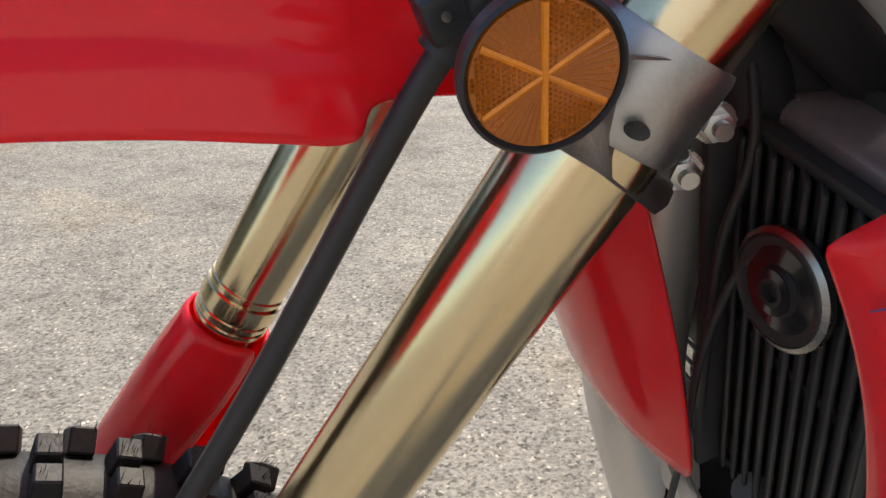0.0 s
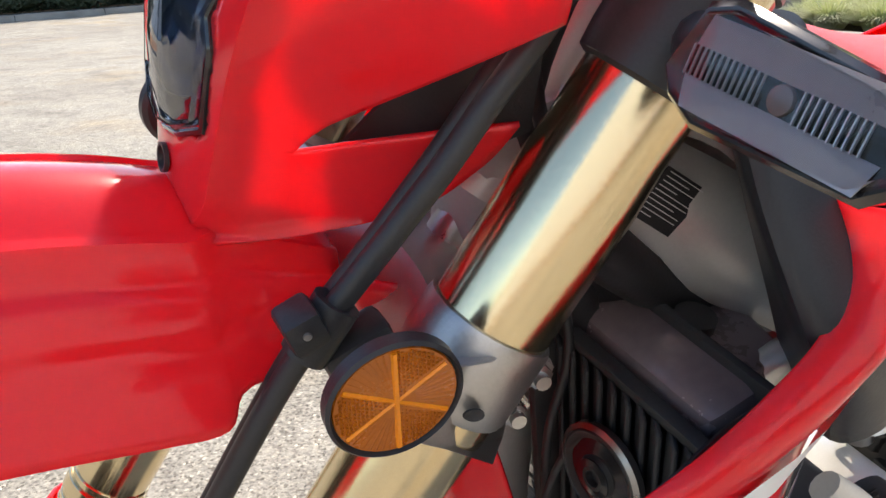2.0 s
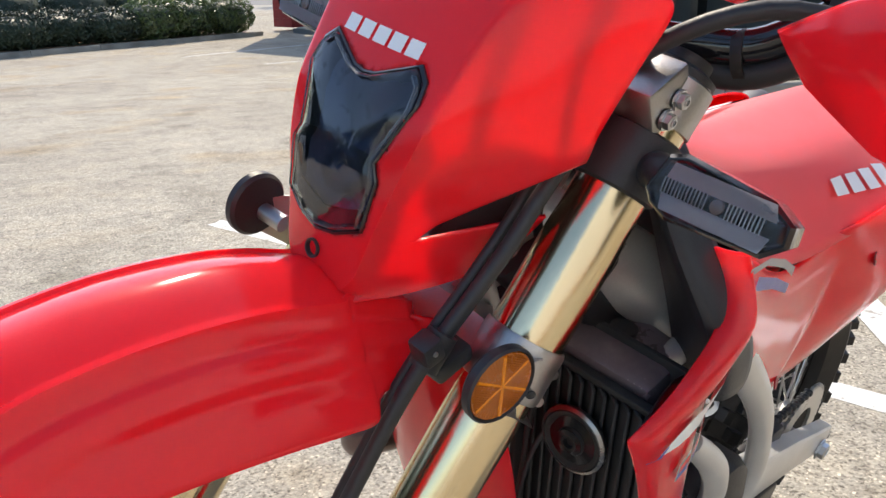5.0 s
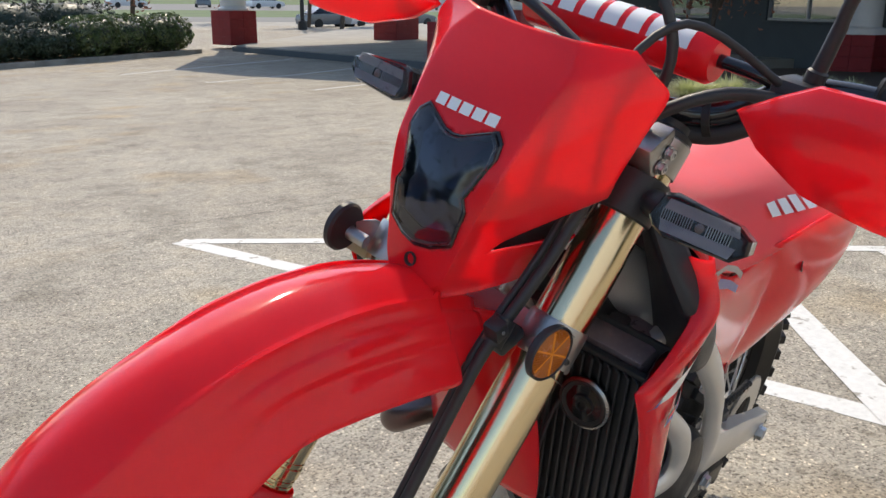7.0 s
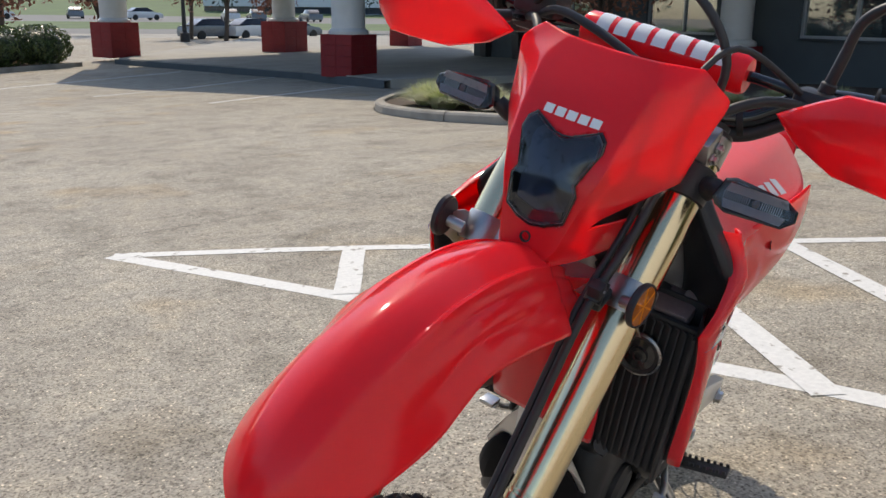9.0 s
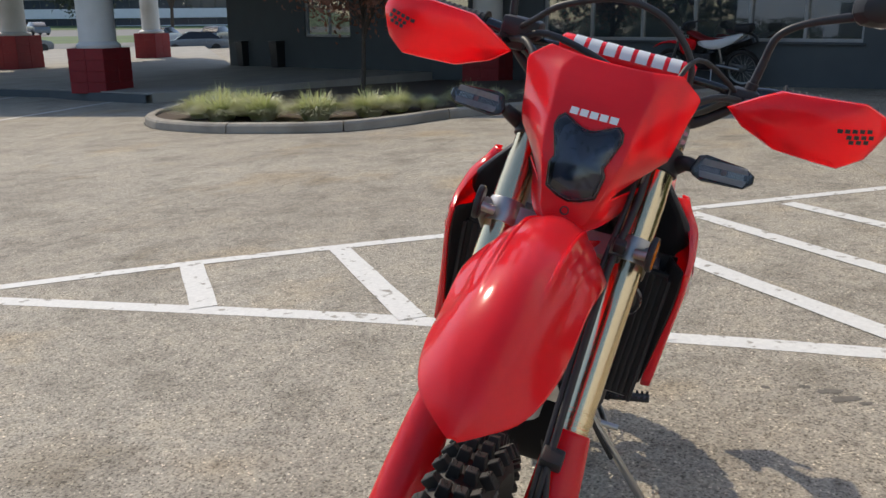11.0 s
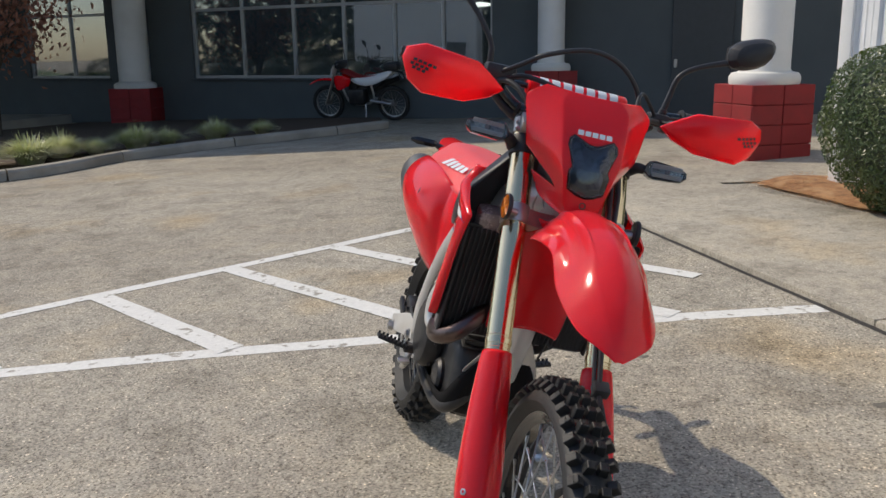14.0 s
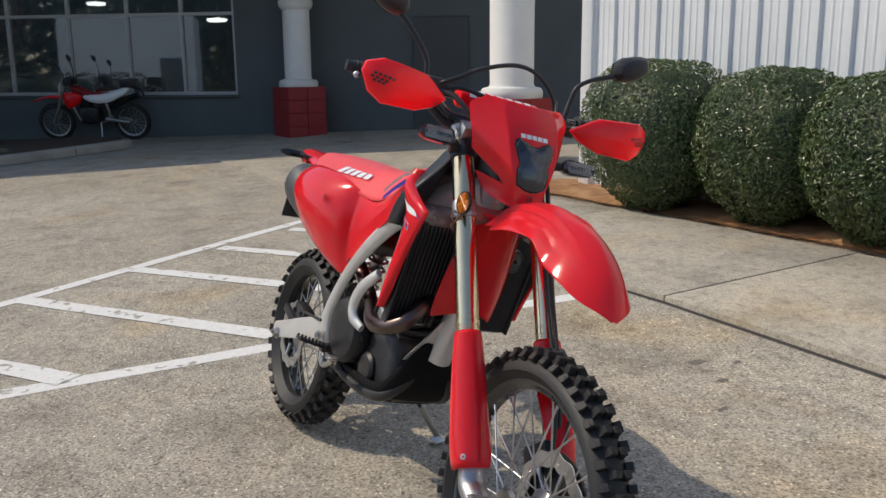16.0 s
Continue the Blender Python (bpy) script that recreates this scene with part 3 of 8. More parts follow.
# ---- white clad building ----
def white_building():
    root = thing("white_metal_building", Matrix(), "white ribbed metal-clad building side behind clipped bushes", "building")
    c, a, b = Vector((5.95, -1.24)), Vector((-0.888, -0.46)), Vector((0.46, -0.888))
    z0, z1 = lot(4, -2).z - 0.25, lot(4, -2).z + 5.2
    # ribbed sheet: a proud rib, then a broad pan with two faint stiffeners, every 0.254 m
    prof = [(0.0, 0.0), (0.012, 0.028), (0.050, 0.028), (0.062, 0.0), (0.120, 0.0), (0.128, 0.005), (0.140, 0.005), (0.148, 0.0), (0.188, 0.0), (0.196, 0.005), (0.208, 0.005), (0.216, 0.0)]
    for k in range(6):
        bm = bmesh.new()
        lo, hi = [], []
        for j in range(8):
            for s, d in prof:
                p = c + a * (k * 2.032 + j * 0.254 + s + 0.05) - b * (d + 0.0)
                lo.append(bm.verts.new((p.x, p.y, z0)))
                hi.append(bm.verts.new((p.x, p.y, z1)))
        p = c + a * ((k + 1) * 2.032 + 0.05)
        lo.append(bm.verts.new((p.x, p.y, z0)))
        hi.append(bm.verts.new((p.x, p.y, z1)))
        for i in range(len(lo) - 1):
            bm.faces.new((lo[i], lo[i + 1], hi[i + 1], hi[i]))
        part("wall_panel", bm, WHITE_METAL, root, angle=20)
    trim = bmesh.new()
    q = c + a * 0.02 + b * 0.02
    box(trim, (0.14, 0.14, z1 - z0), (q.x, q.y, (z0 + z1) / 2), 0.006, Matrix.Rotation(radians(WALL_TURN), 3, "Z"))
    part("corner_trim", trim, WHITE_METAL, root)
    back = bmesh.new()
    mid = c + a * 6.0 + b * 4.15
    box(back, (12.2, 8.0, z1 - z0 - 0.05), (mid.x, mid.y, (z0 + z1) / 2), 0.0, Matrix.Rotation(radians(WALL_TURN), 3, "Z"))
    part("building_body", back, WHITE_METAL, root)


white_building()


# ---- columns on painted block bases ----
def column(x, y, side, turn, base_h, ring_r, col_r, top, label, floor=0.0, lit=True):
    p = lot(x, y, floor)
    root = thing("porch_column", pose(p.x, p.y, p.z, 0, 0, turn), label, "column", "porch columns with red bases")
    n = 4
    bh = (base_h + 0.06) / n
    core = bmesh.new()
    box(core, (side - 0.03, side - 0.03, base_h), (0, 0, base_h / 2 - 0.03))
    base = part("base", core, RED_PAINTED, root, "square base of painted red blocks")
    for lvl in range(n):
        for k in range(4):
            off = 0.0 if lvl % 2 else 0.25
            for half in (0, 1):
                bm = bmesh.new()
                l = side / 2
                along = -side / 2 + l / 2 + half * l
                box(bm, (l - 0.008, 0.05, bh - 0.008), (along, -side / 2 + 0.02, -0.06 + bh * (lvl + 0.5)), 0.005, None, 1)
                ob = part("block", bm, RED_PAINTED, base)
                ob.rotation_euler = (0, 0, radians(90 * k))
    bm = bmesh.new()
    lathe(bm, [(0, base_h - 0.03), (ring_r * 0.96, base_h - 0.03), (ring_r, base_h + 0.02), (ring_r, base_h + 0.07), (ring_r * 0.93, base_h + 0.11), (col_r * 1.06, base_h + 0.125), (col_r, base_h + 0.15), (col_r, top - 0.25), (col_r * 0.97, top)], segs=40)
    lathe(bm, [(col_r, 2.06), (col_r * 1.15, 2.08), (col_r * 1.28, 2.14), (col_r * 1.28, 2.20), (col_r * 1.1, 2.24), (col_r, 2.25)], segs=40) if not lit else None
    part("shaft", bm, WHITE_COLUMN, root, "round white painted shaft with a moulded foot")


column(7.76, -0.82, 0.71, 27.4, 0.74, 0.355, 0.25, 4.6, "sunlit white column on a red block base", 0.02)
column(13.0, 1.98, 0.68, 27.4, 0.80, 0.33, 0.225, 4.6, "shaded white column on a red block base", 0.02, False)
column(14.85, 11.05, 0.86, 13, 0.78, 0.44, 0.33, 4.6, "shaded white column on a red block base", 0.0)
column(10.3, 19.1, 1.0, 20, 0.98, 0.5, 0.42, 5.0, "shaded pale column on a red block base", 0.22)
column(8.9, 34.6, 1.25, 20, 1.25, 0.6, 0.5, 5.4, "far white column on a red block base", 0.2)
column(15.3, 33.2, 1.32, 20, 1.22, 0.62, 0.46, 5.6, "far sunlit column on a red block base", 0.2)
column(22.4, 34.9, 1.10, 20, 1.10, 0.55, 0.40, 5.6, "far sunlit column on a red block base", 0.2)


# ---- dark shop front with windows, under the porch roof ----
FRONT, ALONG = Vector((13.75, 3.35)), Vector((0.221, 0.975)).normalized()
FRONT_TURN = math.degrees(math.atan2(ALONG.y, ALONG.x))
FRONT_Z = lot(14.2, 5.0).z


def front(s, out, z):
    """A point s along the shop front, out metres in front of it, z above its foot."""
    p = FRONT + ALONG * s + Vector((-ALONG.y, ALONG.x)) * out
    return Vector((p.x, p.y, FRONT_Z + z))


def wall_block(root, s0, s1, z0, z1, name="wall_section", depth=0.28):
    bm = bmesh.new()
    a = front((s0 + s1) / 2, -depth / 2, (z0 + z1) / 2)
    box(bm, (s1 - s0, depth, z1 - z0), a, 0.0, Matrix.Rotation(radians(FRONT_TURN), 3, "Z"))
    return part(name, bm, WALL_GREY, root)


def shop_front():
    root = thing("shop_building", Matrix(), "dark grey rendered shop front with tall aluminium windows in shade", "building")
    sill, head = 0.76, 3.1
    spans = [(-0.25, 6.68), (9.15, 11.75), (14.2, 16.7)]
    wall_block(root, -9.0, 21.7, -0.6, sill)
    wall_block(root, -9.0, 21.7, head, 4.6)
    edge = -9.0
    for s0, s1 in spans + [(21.7, 21.7)]:
        wall_block(root, edge, s0, sill, head)
        edge = s1
    cuts = [[-0.25, 0.75, 1.77, 2.90, 4.08, 5.36, 6.68], [9.15, 10.33, 11.75], [14.2, 15.4, 16.7]]
    turn = Matrix.Rotation(radians(FRONT_TURN), 3, "Z")
    for marks in cuts:
        w = marks[-1] - marks[0]
        c = (marks[0] + marks[-1]) / 2
        frame_ob = new("window")
        frame_ob.parent = root
        tagged(frame_ob, "grey aluminium window frame")
        for z in (sill + 0.03, 2.22 - FRONT_Z + 0.02, head - 0.03):
            part("rail", box(bmesh.new(), (w, 0.10, 0.055), front(c, -0.10, z), 0.004, turn, 1), ALU_WINDOW, frame_ob)
        for s in marks:
            bm = bmesh.new()
            box(bm, (0.055, 0.094, head - sill - 0.06), front(min(max(s, marks[0] + 0.03), marks[-1] - 0.03), -0.10, (sill + head) / 2), 0.004, turn, 1)
            part("mullion", bm, ALU_WINDOW, frame_ob)
        for s0, s1 in zip(marks, marks[1:]):
            for z0, z1 in ((sill + 0.06, 2.21 - FRONT_Z), (2.26 - FRONT_Z, head - 0.06)):
                bm = bmesh.new()
                box(bm, (s1 - s0 - 0.055, 0.008, z1 - z0), front((s0 + s1) / 2, -0.10, (z0 + z1) / 2), 0.0, turn)
                part("pane", bm, GLASS, frame_ob)
        bm = bmesh.new()
        box(bm, (w + 0.1, 0.14, 0.035), front(c, 0.0, sill - 0.018), 0.006, turn, 1)
        part("sill", bm, WALL_GREY, frame_ob)
    bm = bmesh.new()
    box(bm, (30.7, 0.2, 5.2), front(6.35, -6.0, 2.0), 0.0, turn)
    part("inner_wall", bm, WALL_GREY, root)
    bm = bmesh.new()
    box(bm, (30.7, 5.9, 0.12), front(6.35, -3.1, -0.08), 0.0, turn)
    part("inner_floor", bm, WALL_GREY, root)
    for s in (-9.0, 21.75):
        bm = bmesh.new()
        box(bm, (0.25, 6.2, 5.2), front(s, -3.1, 2.0), 0.0, turn)
        part("end_wall", bm, WALL_GREY, root)
    # round ceiling lamps that hang in the shop
    for s, out, z in ((4.78, -4.5, 2.69), (1.27, -3.0, 2.19)):
        lamp = thing("ceiling_lamp", Matrix(), "lit round white lamp hanging inside the shop", "lamp", "shop ceiling lamps")
        bm = lathe(bmesh.new(), [(0.0, 0.0), (0.17, 0.0), (0.22, 0.03), (0.20, 0.06), (0.0, 0.09)], front(s, out, z), (0, 0, 1), 28)
        part("diffuser", bm, SHOP_LAMP, lamp)
        bm = bmesh.new()
        rod(bm, front(s, out, z + 0.08), front(s, out, 4.5), 0.012, 8)
        part("suspension_rod", bm, WALL_GREY, lamp)
    # service door in the shaded recess
    bm = bmesh.new()
    box(bm, (0.95, 0.05, 2.05), front(-3.9, 0.03, 1.02), 0.01, turn, 1)
    door = part("door", bm, material("dark_door_paint", (0.06, 0.066, 0.07), 0.5, vary=0.1), root, "dark closed service door")
    bm = bmesh.new()
    box(bm, (0.05, 0.03, 0.14), front(-3.5, 0.07, 1.0), 0.006, turn, 1)
    part("door_handle", bm, STEEL, door)


shop_front()


def porch_roof():
    bm = bmesh.new()
    edge = [(11.0, -4.0), (10.75, 0.5), (10.70, 3.1), (10.90, 5.8), (10.36, 9.1), (9.30, 15.0), (8.95, 17.6), (7.75, 23.8), (6.0, 29.4), (7.9, 34.2)]
    rear = [(24.0, 36.0), (19.0, 24.0), (14.6, 2.0), (14.0, -5.0)]
    lo = [bm.verts.new((x, y, 4.25)) for x, y in edge + rear]
    hi = [bm.verts.new((x, y, 4.75)) for x, y in edge + rear]
    bm.faces.new(lo)
    bm.faces.new(hi)
    n = len(lo)
    for i in range(n):
        bm.faces.new((lo[i], lo[(i + 1) % n], hi[(i + 1) % n], hi[i]))
    solo("porch_roof", bm, WALL_GREY, "broad flat porch roof over the shop front", "roof", kind="structure")


porch_roof()

# ---- planted island with a kerb of cast stones ----
ISLAND = [(10.2, 14.2), (9.2, 13.9), (8.0, 13.3), (7.2, 12.6), (6.72, 12.0), (6.3, 11.1), (6.17, 10.2), (6.18, 9.5), (6.31, 9.0), (6.52, 8.25), (6.95, 7.65), (7.77, 7.36), (8.6, 7.22), (9.8, 6.5), (11.2, 5.3), (12.2, 4.6)]


def island():
    root = thing("island_kerb", Matrix(), "weathered concrete kerb stones round a planted island", "kerb", kind="structure")
    path = smooth_path([(x, y, 0) for x, y in ISLAND], 12)
    lengths = [0.0]
    for a, b in zip(path, path[1:]):
        lengths.append(lengths[-1] + (b - a).length)

    def at(s):
        k = 0
        while k < len(path) - 2 and lengths[k + 1] < s:
            k += 1
        t = (s - lengths[k]) / (lengths[k + 1] - lengths[k])
        p, d = path[k].lerp(path[k + 1], t), (path[k + 1] - path[k]).normalized()
        return p, Vector((-d.y, d.x, 0))

    inward = -1
    if (at(3.0)[0] + at(3.0)[1] - Vector((11, 11, 0))).length < (at(3.0)[0] - at(3.0)[1] - Vector((11, 11, 0))).length:
        inward = 1
    total, step = lengths[-1], 1.75
    prof = [(0.0, -0.03), (0.012, 0.10), (0.035, 0.128), (0.070, 0.138), (0.15, 0.138), (0.17, 0.125), (0.18, -0.03)]
    s = 0.0
    while s < total - 0.2:
        e = min(total, s + step)
        rings = []
        for k in range(7):
            p, n = at(s + 0.010 + (e - s - 0.020) * k / 6)
            rings.append([lot(*(p + n * inward * o).xy, h) for o, h in prof])
        bm = loft(bmesh.new(), rings)
        part("kerb_stone", bm, KERB, root, angle=30)
        s = e
    soil = bmesh.new()
    inner = [at(total * k / 60)[0] + at(total * k / 60)[1] * inward * 0.165 for k in range(61)]
    back = [(13.6, 5.2), (14.6, 9.5), (14.9, 12.5), (12.0, 14.5)]
    ring = [soil.verts.new(lot(p.x, p.y, 0.085)) for p in inner] + [soil.verts.new(lot(x, y, 0.085)) for x, y in back]
    mid = soil.verts.new(lot(10.5, 10.5, 0.12))
    for a, b in zip(ring, ring[1:] + ring[:1]):
        soil.faces.new((a, b, mid))
    solo("island_soil", soil, ISLAND_SOIL, "dark brown mulch inside the kerbed island", "soil", kind="structure")
    # dirt line at the foot of the stones
    foot = bmesh.new()
    for k in range(60):
        a, b = at(total * k / 60)[0], at(total * (k + 1) / 60)[0]
        na, nb = at(total * k / 60)[1], at(total * (k + 1) / 60)[1]
        foot.faces.new([foot.verts.new(lot(*(p + n * inward * o).xy, 0.003)) for p, n, o in ((a, na, -0.02), (b, nb, -0.02), (b, nb, 0.01), (a, na, 0.01))])
    solo("kerb_joint", foot, JOINT, "dark dirt line along the kerb foot", "joint", kind="structure")


island()


def grass_tuft(m, seed, h=0.52, spread=0.56, blades=1300):
    rnd = random.Random(seed)
    verts, faces = [], []
    for _ in range(blades):
        a, out = rnd.uniform(0, 2 * math.pi), rnd.random() ** 0.5
        d = Vector((math.cos(a), math.sin(a), 0))
        base = d * rnd.uniform(0, 0.17)
        l = h * rnd.uniform(0.6, 1.05) * (1.25 if rnd.random() < 0.06 else 1.0)
        side = Vector((-d.y, d.x, 0)) * rnd.uniform(0.006, 0.013)
        i = len(verts)
        for k in range(5):
            t = k / 4
            p = base + d * (spread * out * t ** 1.6) + Vector((0, 0, l * (t - 0.70 * out * t * t)))
            w = side * (1 - t) ** 0.6
            verts.extend((p - w, p + w))
        for k in range(4):
            faces.append((i + 2 * k, i + 2 * k + 1, i + 2 * k + 3, i + 2 * k + 2))
    ob = mesh_ob("grass_tuft", verts, faces, GRASS)
    ob.matrix_world = m
    return tagged(ob, "arching clump of yellow-green border grass behind the kerb", "grass clump", "border grass clumps")


TUFTS = [(7.02, 9.50, 1.0), (6.80, 10.15, 0.85), (7.22, 8.62, 0.95), (7.05, 10.95, 0.95), (7.75, 11.35, 1.0), (7.45, 10.35, 0.95), (7.80, 8.15, 0.92), (8.42, 8.15, 0.8), (8.75, 7.85, 0.55), (9.30, 7.55, 0.85), (9.72, 7.30, 0.6), (10.36, 6.86, 0.75), (10.95, 6.35, 0.55)]
masters = [grass_tuft(pose(*lot(x, y, 0.09), 0, 0, k * 77), 60 + k) for k, (x, y, s) in enumerate(TUFTS[:3])]
for k, (x, y, s) in enumerate(TUFTS[3:]):
    copy_thing(masters[k % 3], pose(*lot(x, y, 0.09), 0, 0, 53 * k + 20) @ Matrix.Scale(s, 4))


def branching(rnd, root, h, crown_r, crown_z, mat, leaves, leaf, trunk_r=0.05, limbs=9):
    bm = bmesh.new()
    tube(bm, [(0, 0, -0.1), (0.03 * h, 0.01 * h, 0.35 * h), (0.02 * h, -0.01 * h, 0.85 * h)], [trunk_r * 1.2, trunk_r, trunk_r * 0.35], 10)
    part("trunk", bm, BARK, root)
    pts = []
    for k in range(limbs):
        a = k * 2.4 + rnd.uniform(-0.3, 0.3)
        z = crown_z * rnd.uniform(0.45, 0.8)
        r = crown_r * rnd.uniform(0.7, 1.1)
        tip = Vector((r * math.cos(a), r * math.sin(a), min(h, z + (h - z) * rnd.uniform(0.3, 0.95))))
        start = Vector((0.02 * h, 0, z))
        bm = bmesh.new()
        tube(bm, [start, start.lerp(tip, 0.5) + Vector((0, 0, 0.06 * h)), tip], [trunk_r * 0.5, trunk_r * 0.28, trunk_r * 0.12], 6)
        part("limb", bm, BARK, root)
        for _ in range(leaves // limbs):
            t = rnd.uniform(0.35, 1.1)
            c = start.lerp(tip, t)
            o = Vector((rnd.gauss(0, 1), rnd.gauss(0, 1), rnd.gauss(0, 0.8))) * crown_r * 0.26
            pts.append((c + o, o.normalized()))
    mesh_ob("crown", *leaf_cloud(pts, leaf, rnd), mat, root)


sap = lot(11.8, 12.0, 0.09)
branching(random.Random(5), thing("young_tree", pose(*sap), "young tree with sparse russet leaves in the island", "tree"), 3.4, 1.30, 2.1, RUSSET, 2600, 0.12, 0.042, 16)

# ---- raised porch floor with a dark edge ----
bm = bmesh.new()
out = [(9.7, 16.2), (10.2, 21.2), (8.4, 32.6), (24.0, 56.0), (38.0, 52.0), (18.6, 24.6), (16.1, 13.6), (12.2, 14.9)]
lo_ = [bm.verts.new(lot(x, y, -0.05)) for x, y in out]
hi_ = [bm.verts.new(lot(x, y, 0.20)) for x, y in out]
bm.faces.new(hi_)
for i in range(len(out)):
    bm.faces.new((lo_[i], lo_[(i + 1) % len(out)], hi_[(i + 1) % len(out)], hi_[i]))
solo("porch_floor", bm, SLAB, "raised pale concrete porch floor", "porch", kind="structure")
bm = bmesh.new()
for a, b in (((9.7, 16.2), (10.2, 21.2)), ((10.2, 21.2), (8.4, 32.6))):
    a, b = Vector(a), Vector(b)
    n = Vector((-(b - a).y, (b - a).x)).normalized() * 0.16
    n = n if n.x < 0 else -n
    bm.faces.new([bm.verts.new(lot(*p, h)) for p, h in ((a + n, 0.17), (b + n, 0.17), (b, 0.17), (a, 0.17))])
    bm.faces.new([bm.verts.new(lot(*p, h)) for p, h in ((a + n, -0.02), (b + n, -0.02), (b + n, 0.17), (a + n, 0.17))])
solo("porch_kerb", bm, WALL_GREY, "dark painted kerb along the porch floor", "kerb", kind="structure")

# ---- bins by the shop corner ----
def litter_bin(m):
    root = thing("litter_bin", m, "dark square litter bin in the shade of the shop", "bin", "bins by the shop")
    bm = bmesh.new()
    loft(bm, [[Vector((sx * r, sy * r, z)) for sx, sy in ((-1, -1), (1, -1), (1, 1), (-1, 1))] for r, z in ((0.24, 0.0), (0.26, 0.05), (0.30, 0.95), (0.30, 1.0))])
    part("body", bm, BLACK, root)
    bm = bmesh.new()
    box(bm, (0.66, 0.66, 0.07), (0, 0, 1.035), 0.015)
    part("lid", bm, DARK_METAL, root)


for x, y in ((18.3, 23.5), (17.7, 21.1)):
    litter_bin(pose(*lot(x, y, 0.20), 0, 0, FRONT_TURN) @ Matrix.Scale(0.78, 4))

# ---- far hedges behind a kerb ----
def far_bush(m, rx, ry, h, seed, mat, label):
    rnd = random.Random(seed)
    root = thing("hedge_bush", m, label, "bush", "hedge across the lot")
    mesh_ob("foliage", *leaf_cloud(shell_points(rnd, 2600, rx, ry, h / 2, h / 2, lumps=0.14), 0.13, rnd), mat, root)
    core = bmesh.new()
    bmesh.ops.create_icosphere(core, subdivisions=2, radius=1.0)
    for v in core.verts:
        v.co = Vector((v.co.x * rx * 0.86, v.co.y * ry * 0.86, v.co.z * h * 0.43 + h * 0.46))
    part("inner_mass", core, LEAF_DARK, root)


KERB_A, KERB_B = Vector((-14.0, 18.6)), Vector((7.0, 31.8))
kd = (KERB_B - KERB_A).normalized()
kn = Vector((-kd.y, kd.x))
far_kerb = thing("far_kerb", Matrix(), "pale kerb in front of the hedges", "kerb", kind="structure")
for k in range(11):
    a = KERB_A + kd * (k * 2.25)
    b = a + kd * 2.23
    bm = bmesh.new()
    loft(bm, [[lot(*(p + kn * o), h) for o, h in ((0, -0.03), (0.02, 0.15), (0.18, 0.16), (0.20, -0.03))] for p in (a, b)])
    part("kerb_stone", bm, KERB, far_kerb)
bm = bmesh.new()
bm.faces.new([bm.verts.new(lot(*p, 0.12)) for p in (KERB_A + kn * 0.19, KERB_B + kn * 0.19, KERB_B + kn * 5.5, KERB_A + kn * 7)])
solo("hedge_bed", bm, MULCH_SOIL, "mulch bed under the hedges", "soil", kind="structure")
for k in range(12):
    p = KERB_B - kd * (1.0 + k * 1.62) + kn * (0.95 + 0.15 * math.sin(k * 2.1))
    olive = k in (0, 1, 2)
    far_bush(pose(*lot(*p, 0.1), 0, 0, 32), 1.05, 0.80, 1.30 if olive else 1.10, 200 + k, LEAF if olive else LEAF_DARK, "olive-green clipped shrub behind the kerb" if olive else "dark green clipped shrub behind the kerb")
for k in range(7):
    p = KERB_B - kd * (2.4 + k * 2.5) + kn * 4.0
    far_bush(pose(*lot(*p, 0.1), 0, 0, 32), 1.5, 1.2, 1.95, 230 + k, LEAF_DARK, "tall dark evergreen hedge shrub")

# ---- rising far ground, road and trees ----
def bank(name, y0, z0, y1, z1, mat, label):
    """A broad strip across the far view; distances run along the sight line past the hedges."""
    bm = bmesh.new()
    rows = []
    for d, z in ((y0, z0), (y1, z1)):
        rows.append([bm.verts.new((d * math.sin(radians(a)), d * math.cos(radians(a)), z)) for a in range(-14, 47, 3)])
    for i in range(len(rows[0]) - 1):
        bm.faces.new((rows[0][i], rows[0][i + 1], rows[1][i + 1], rows[1][i]))
    solo(name, bm, mat, label, "ground", kind="structure")


LEVEL = lot(0, 60).z
FAR_ROAD = material("far_asphalt", (0.20, 0.195, 0.185), 0.9, vary=0.12, scale=0.5, fine=12, bump=0.2)
bank("far_apron", 60, LEVEL + 0.02, 72, LEVEL + 0.30, SLAB, "pale sunlit concrete past the lot")
bank("far_road", 72, LEVEL + 0.30, 82, LEVEL + 0.50, FAR_ROAD, "pale grey road past the lot")
bank("far_lawn", 82, LEVEL + 0.50, 100, LEVEL + 0.90, LAWN, "sloping far lawn")
bank("far_lot", 100, LEVEL + 0.90, 150, LEVEL + 1.30, FAR_ROAD, "far pale car park")
bank("far_slope", 150, LEVEL + 1.30, 400, LEVEL + 12.0, LAWN, "far green slope")


def at_far(d, a, z):
    return Vector((d * math.sin(radians(a)), d * math.cos(radians(a)), LEVEL + z))


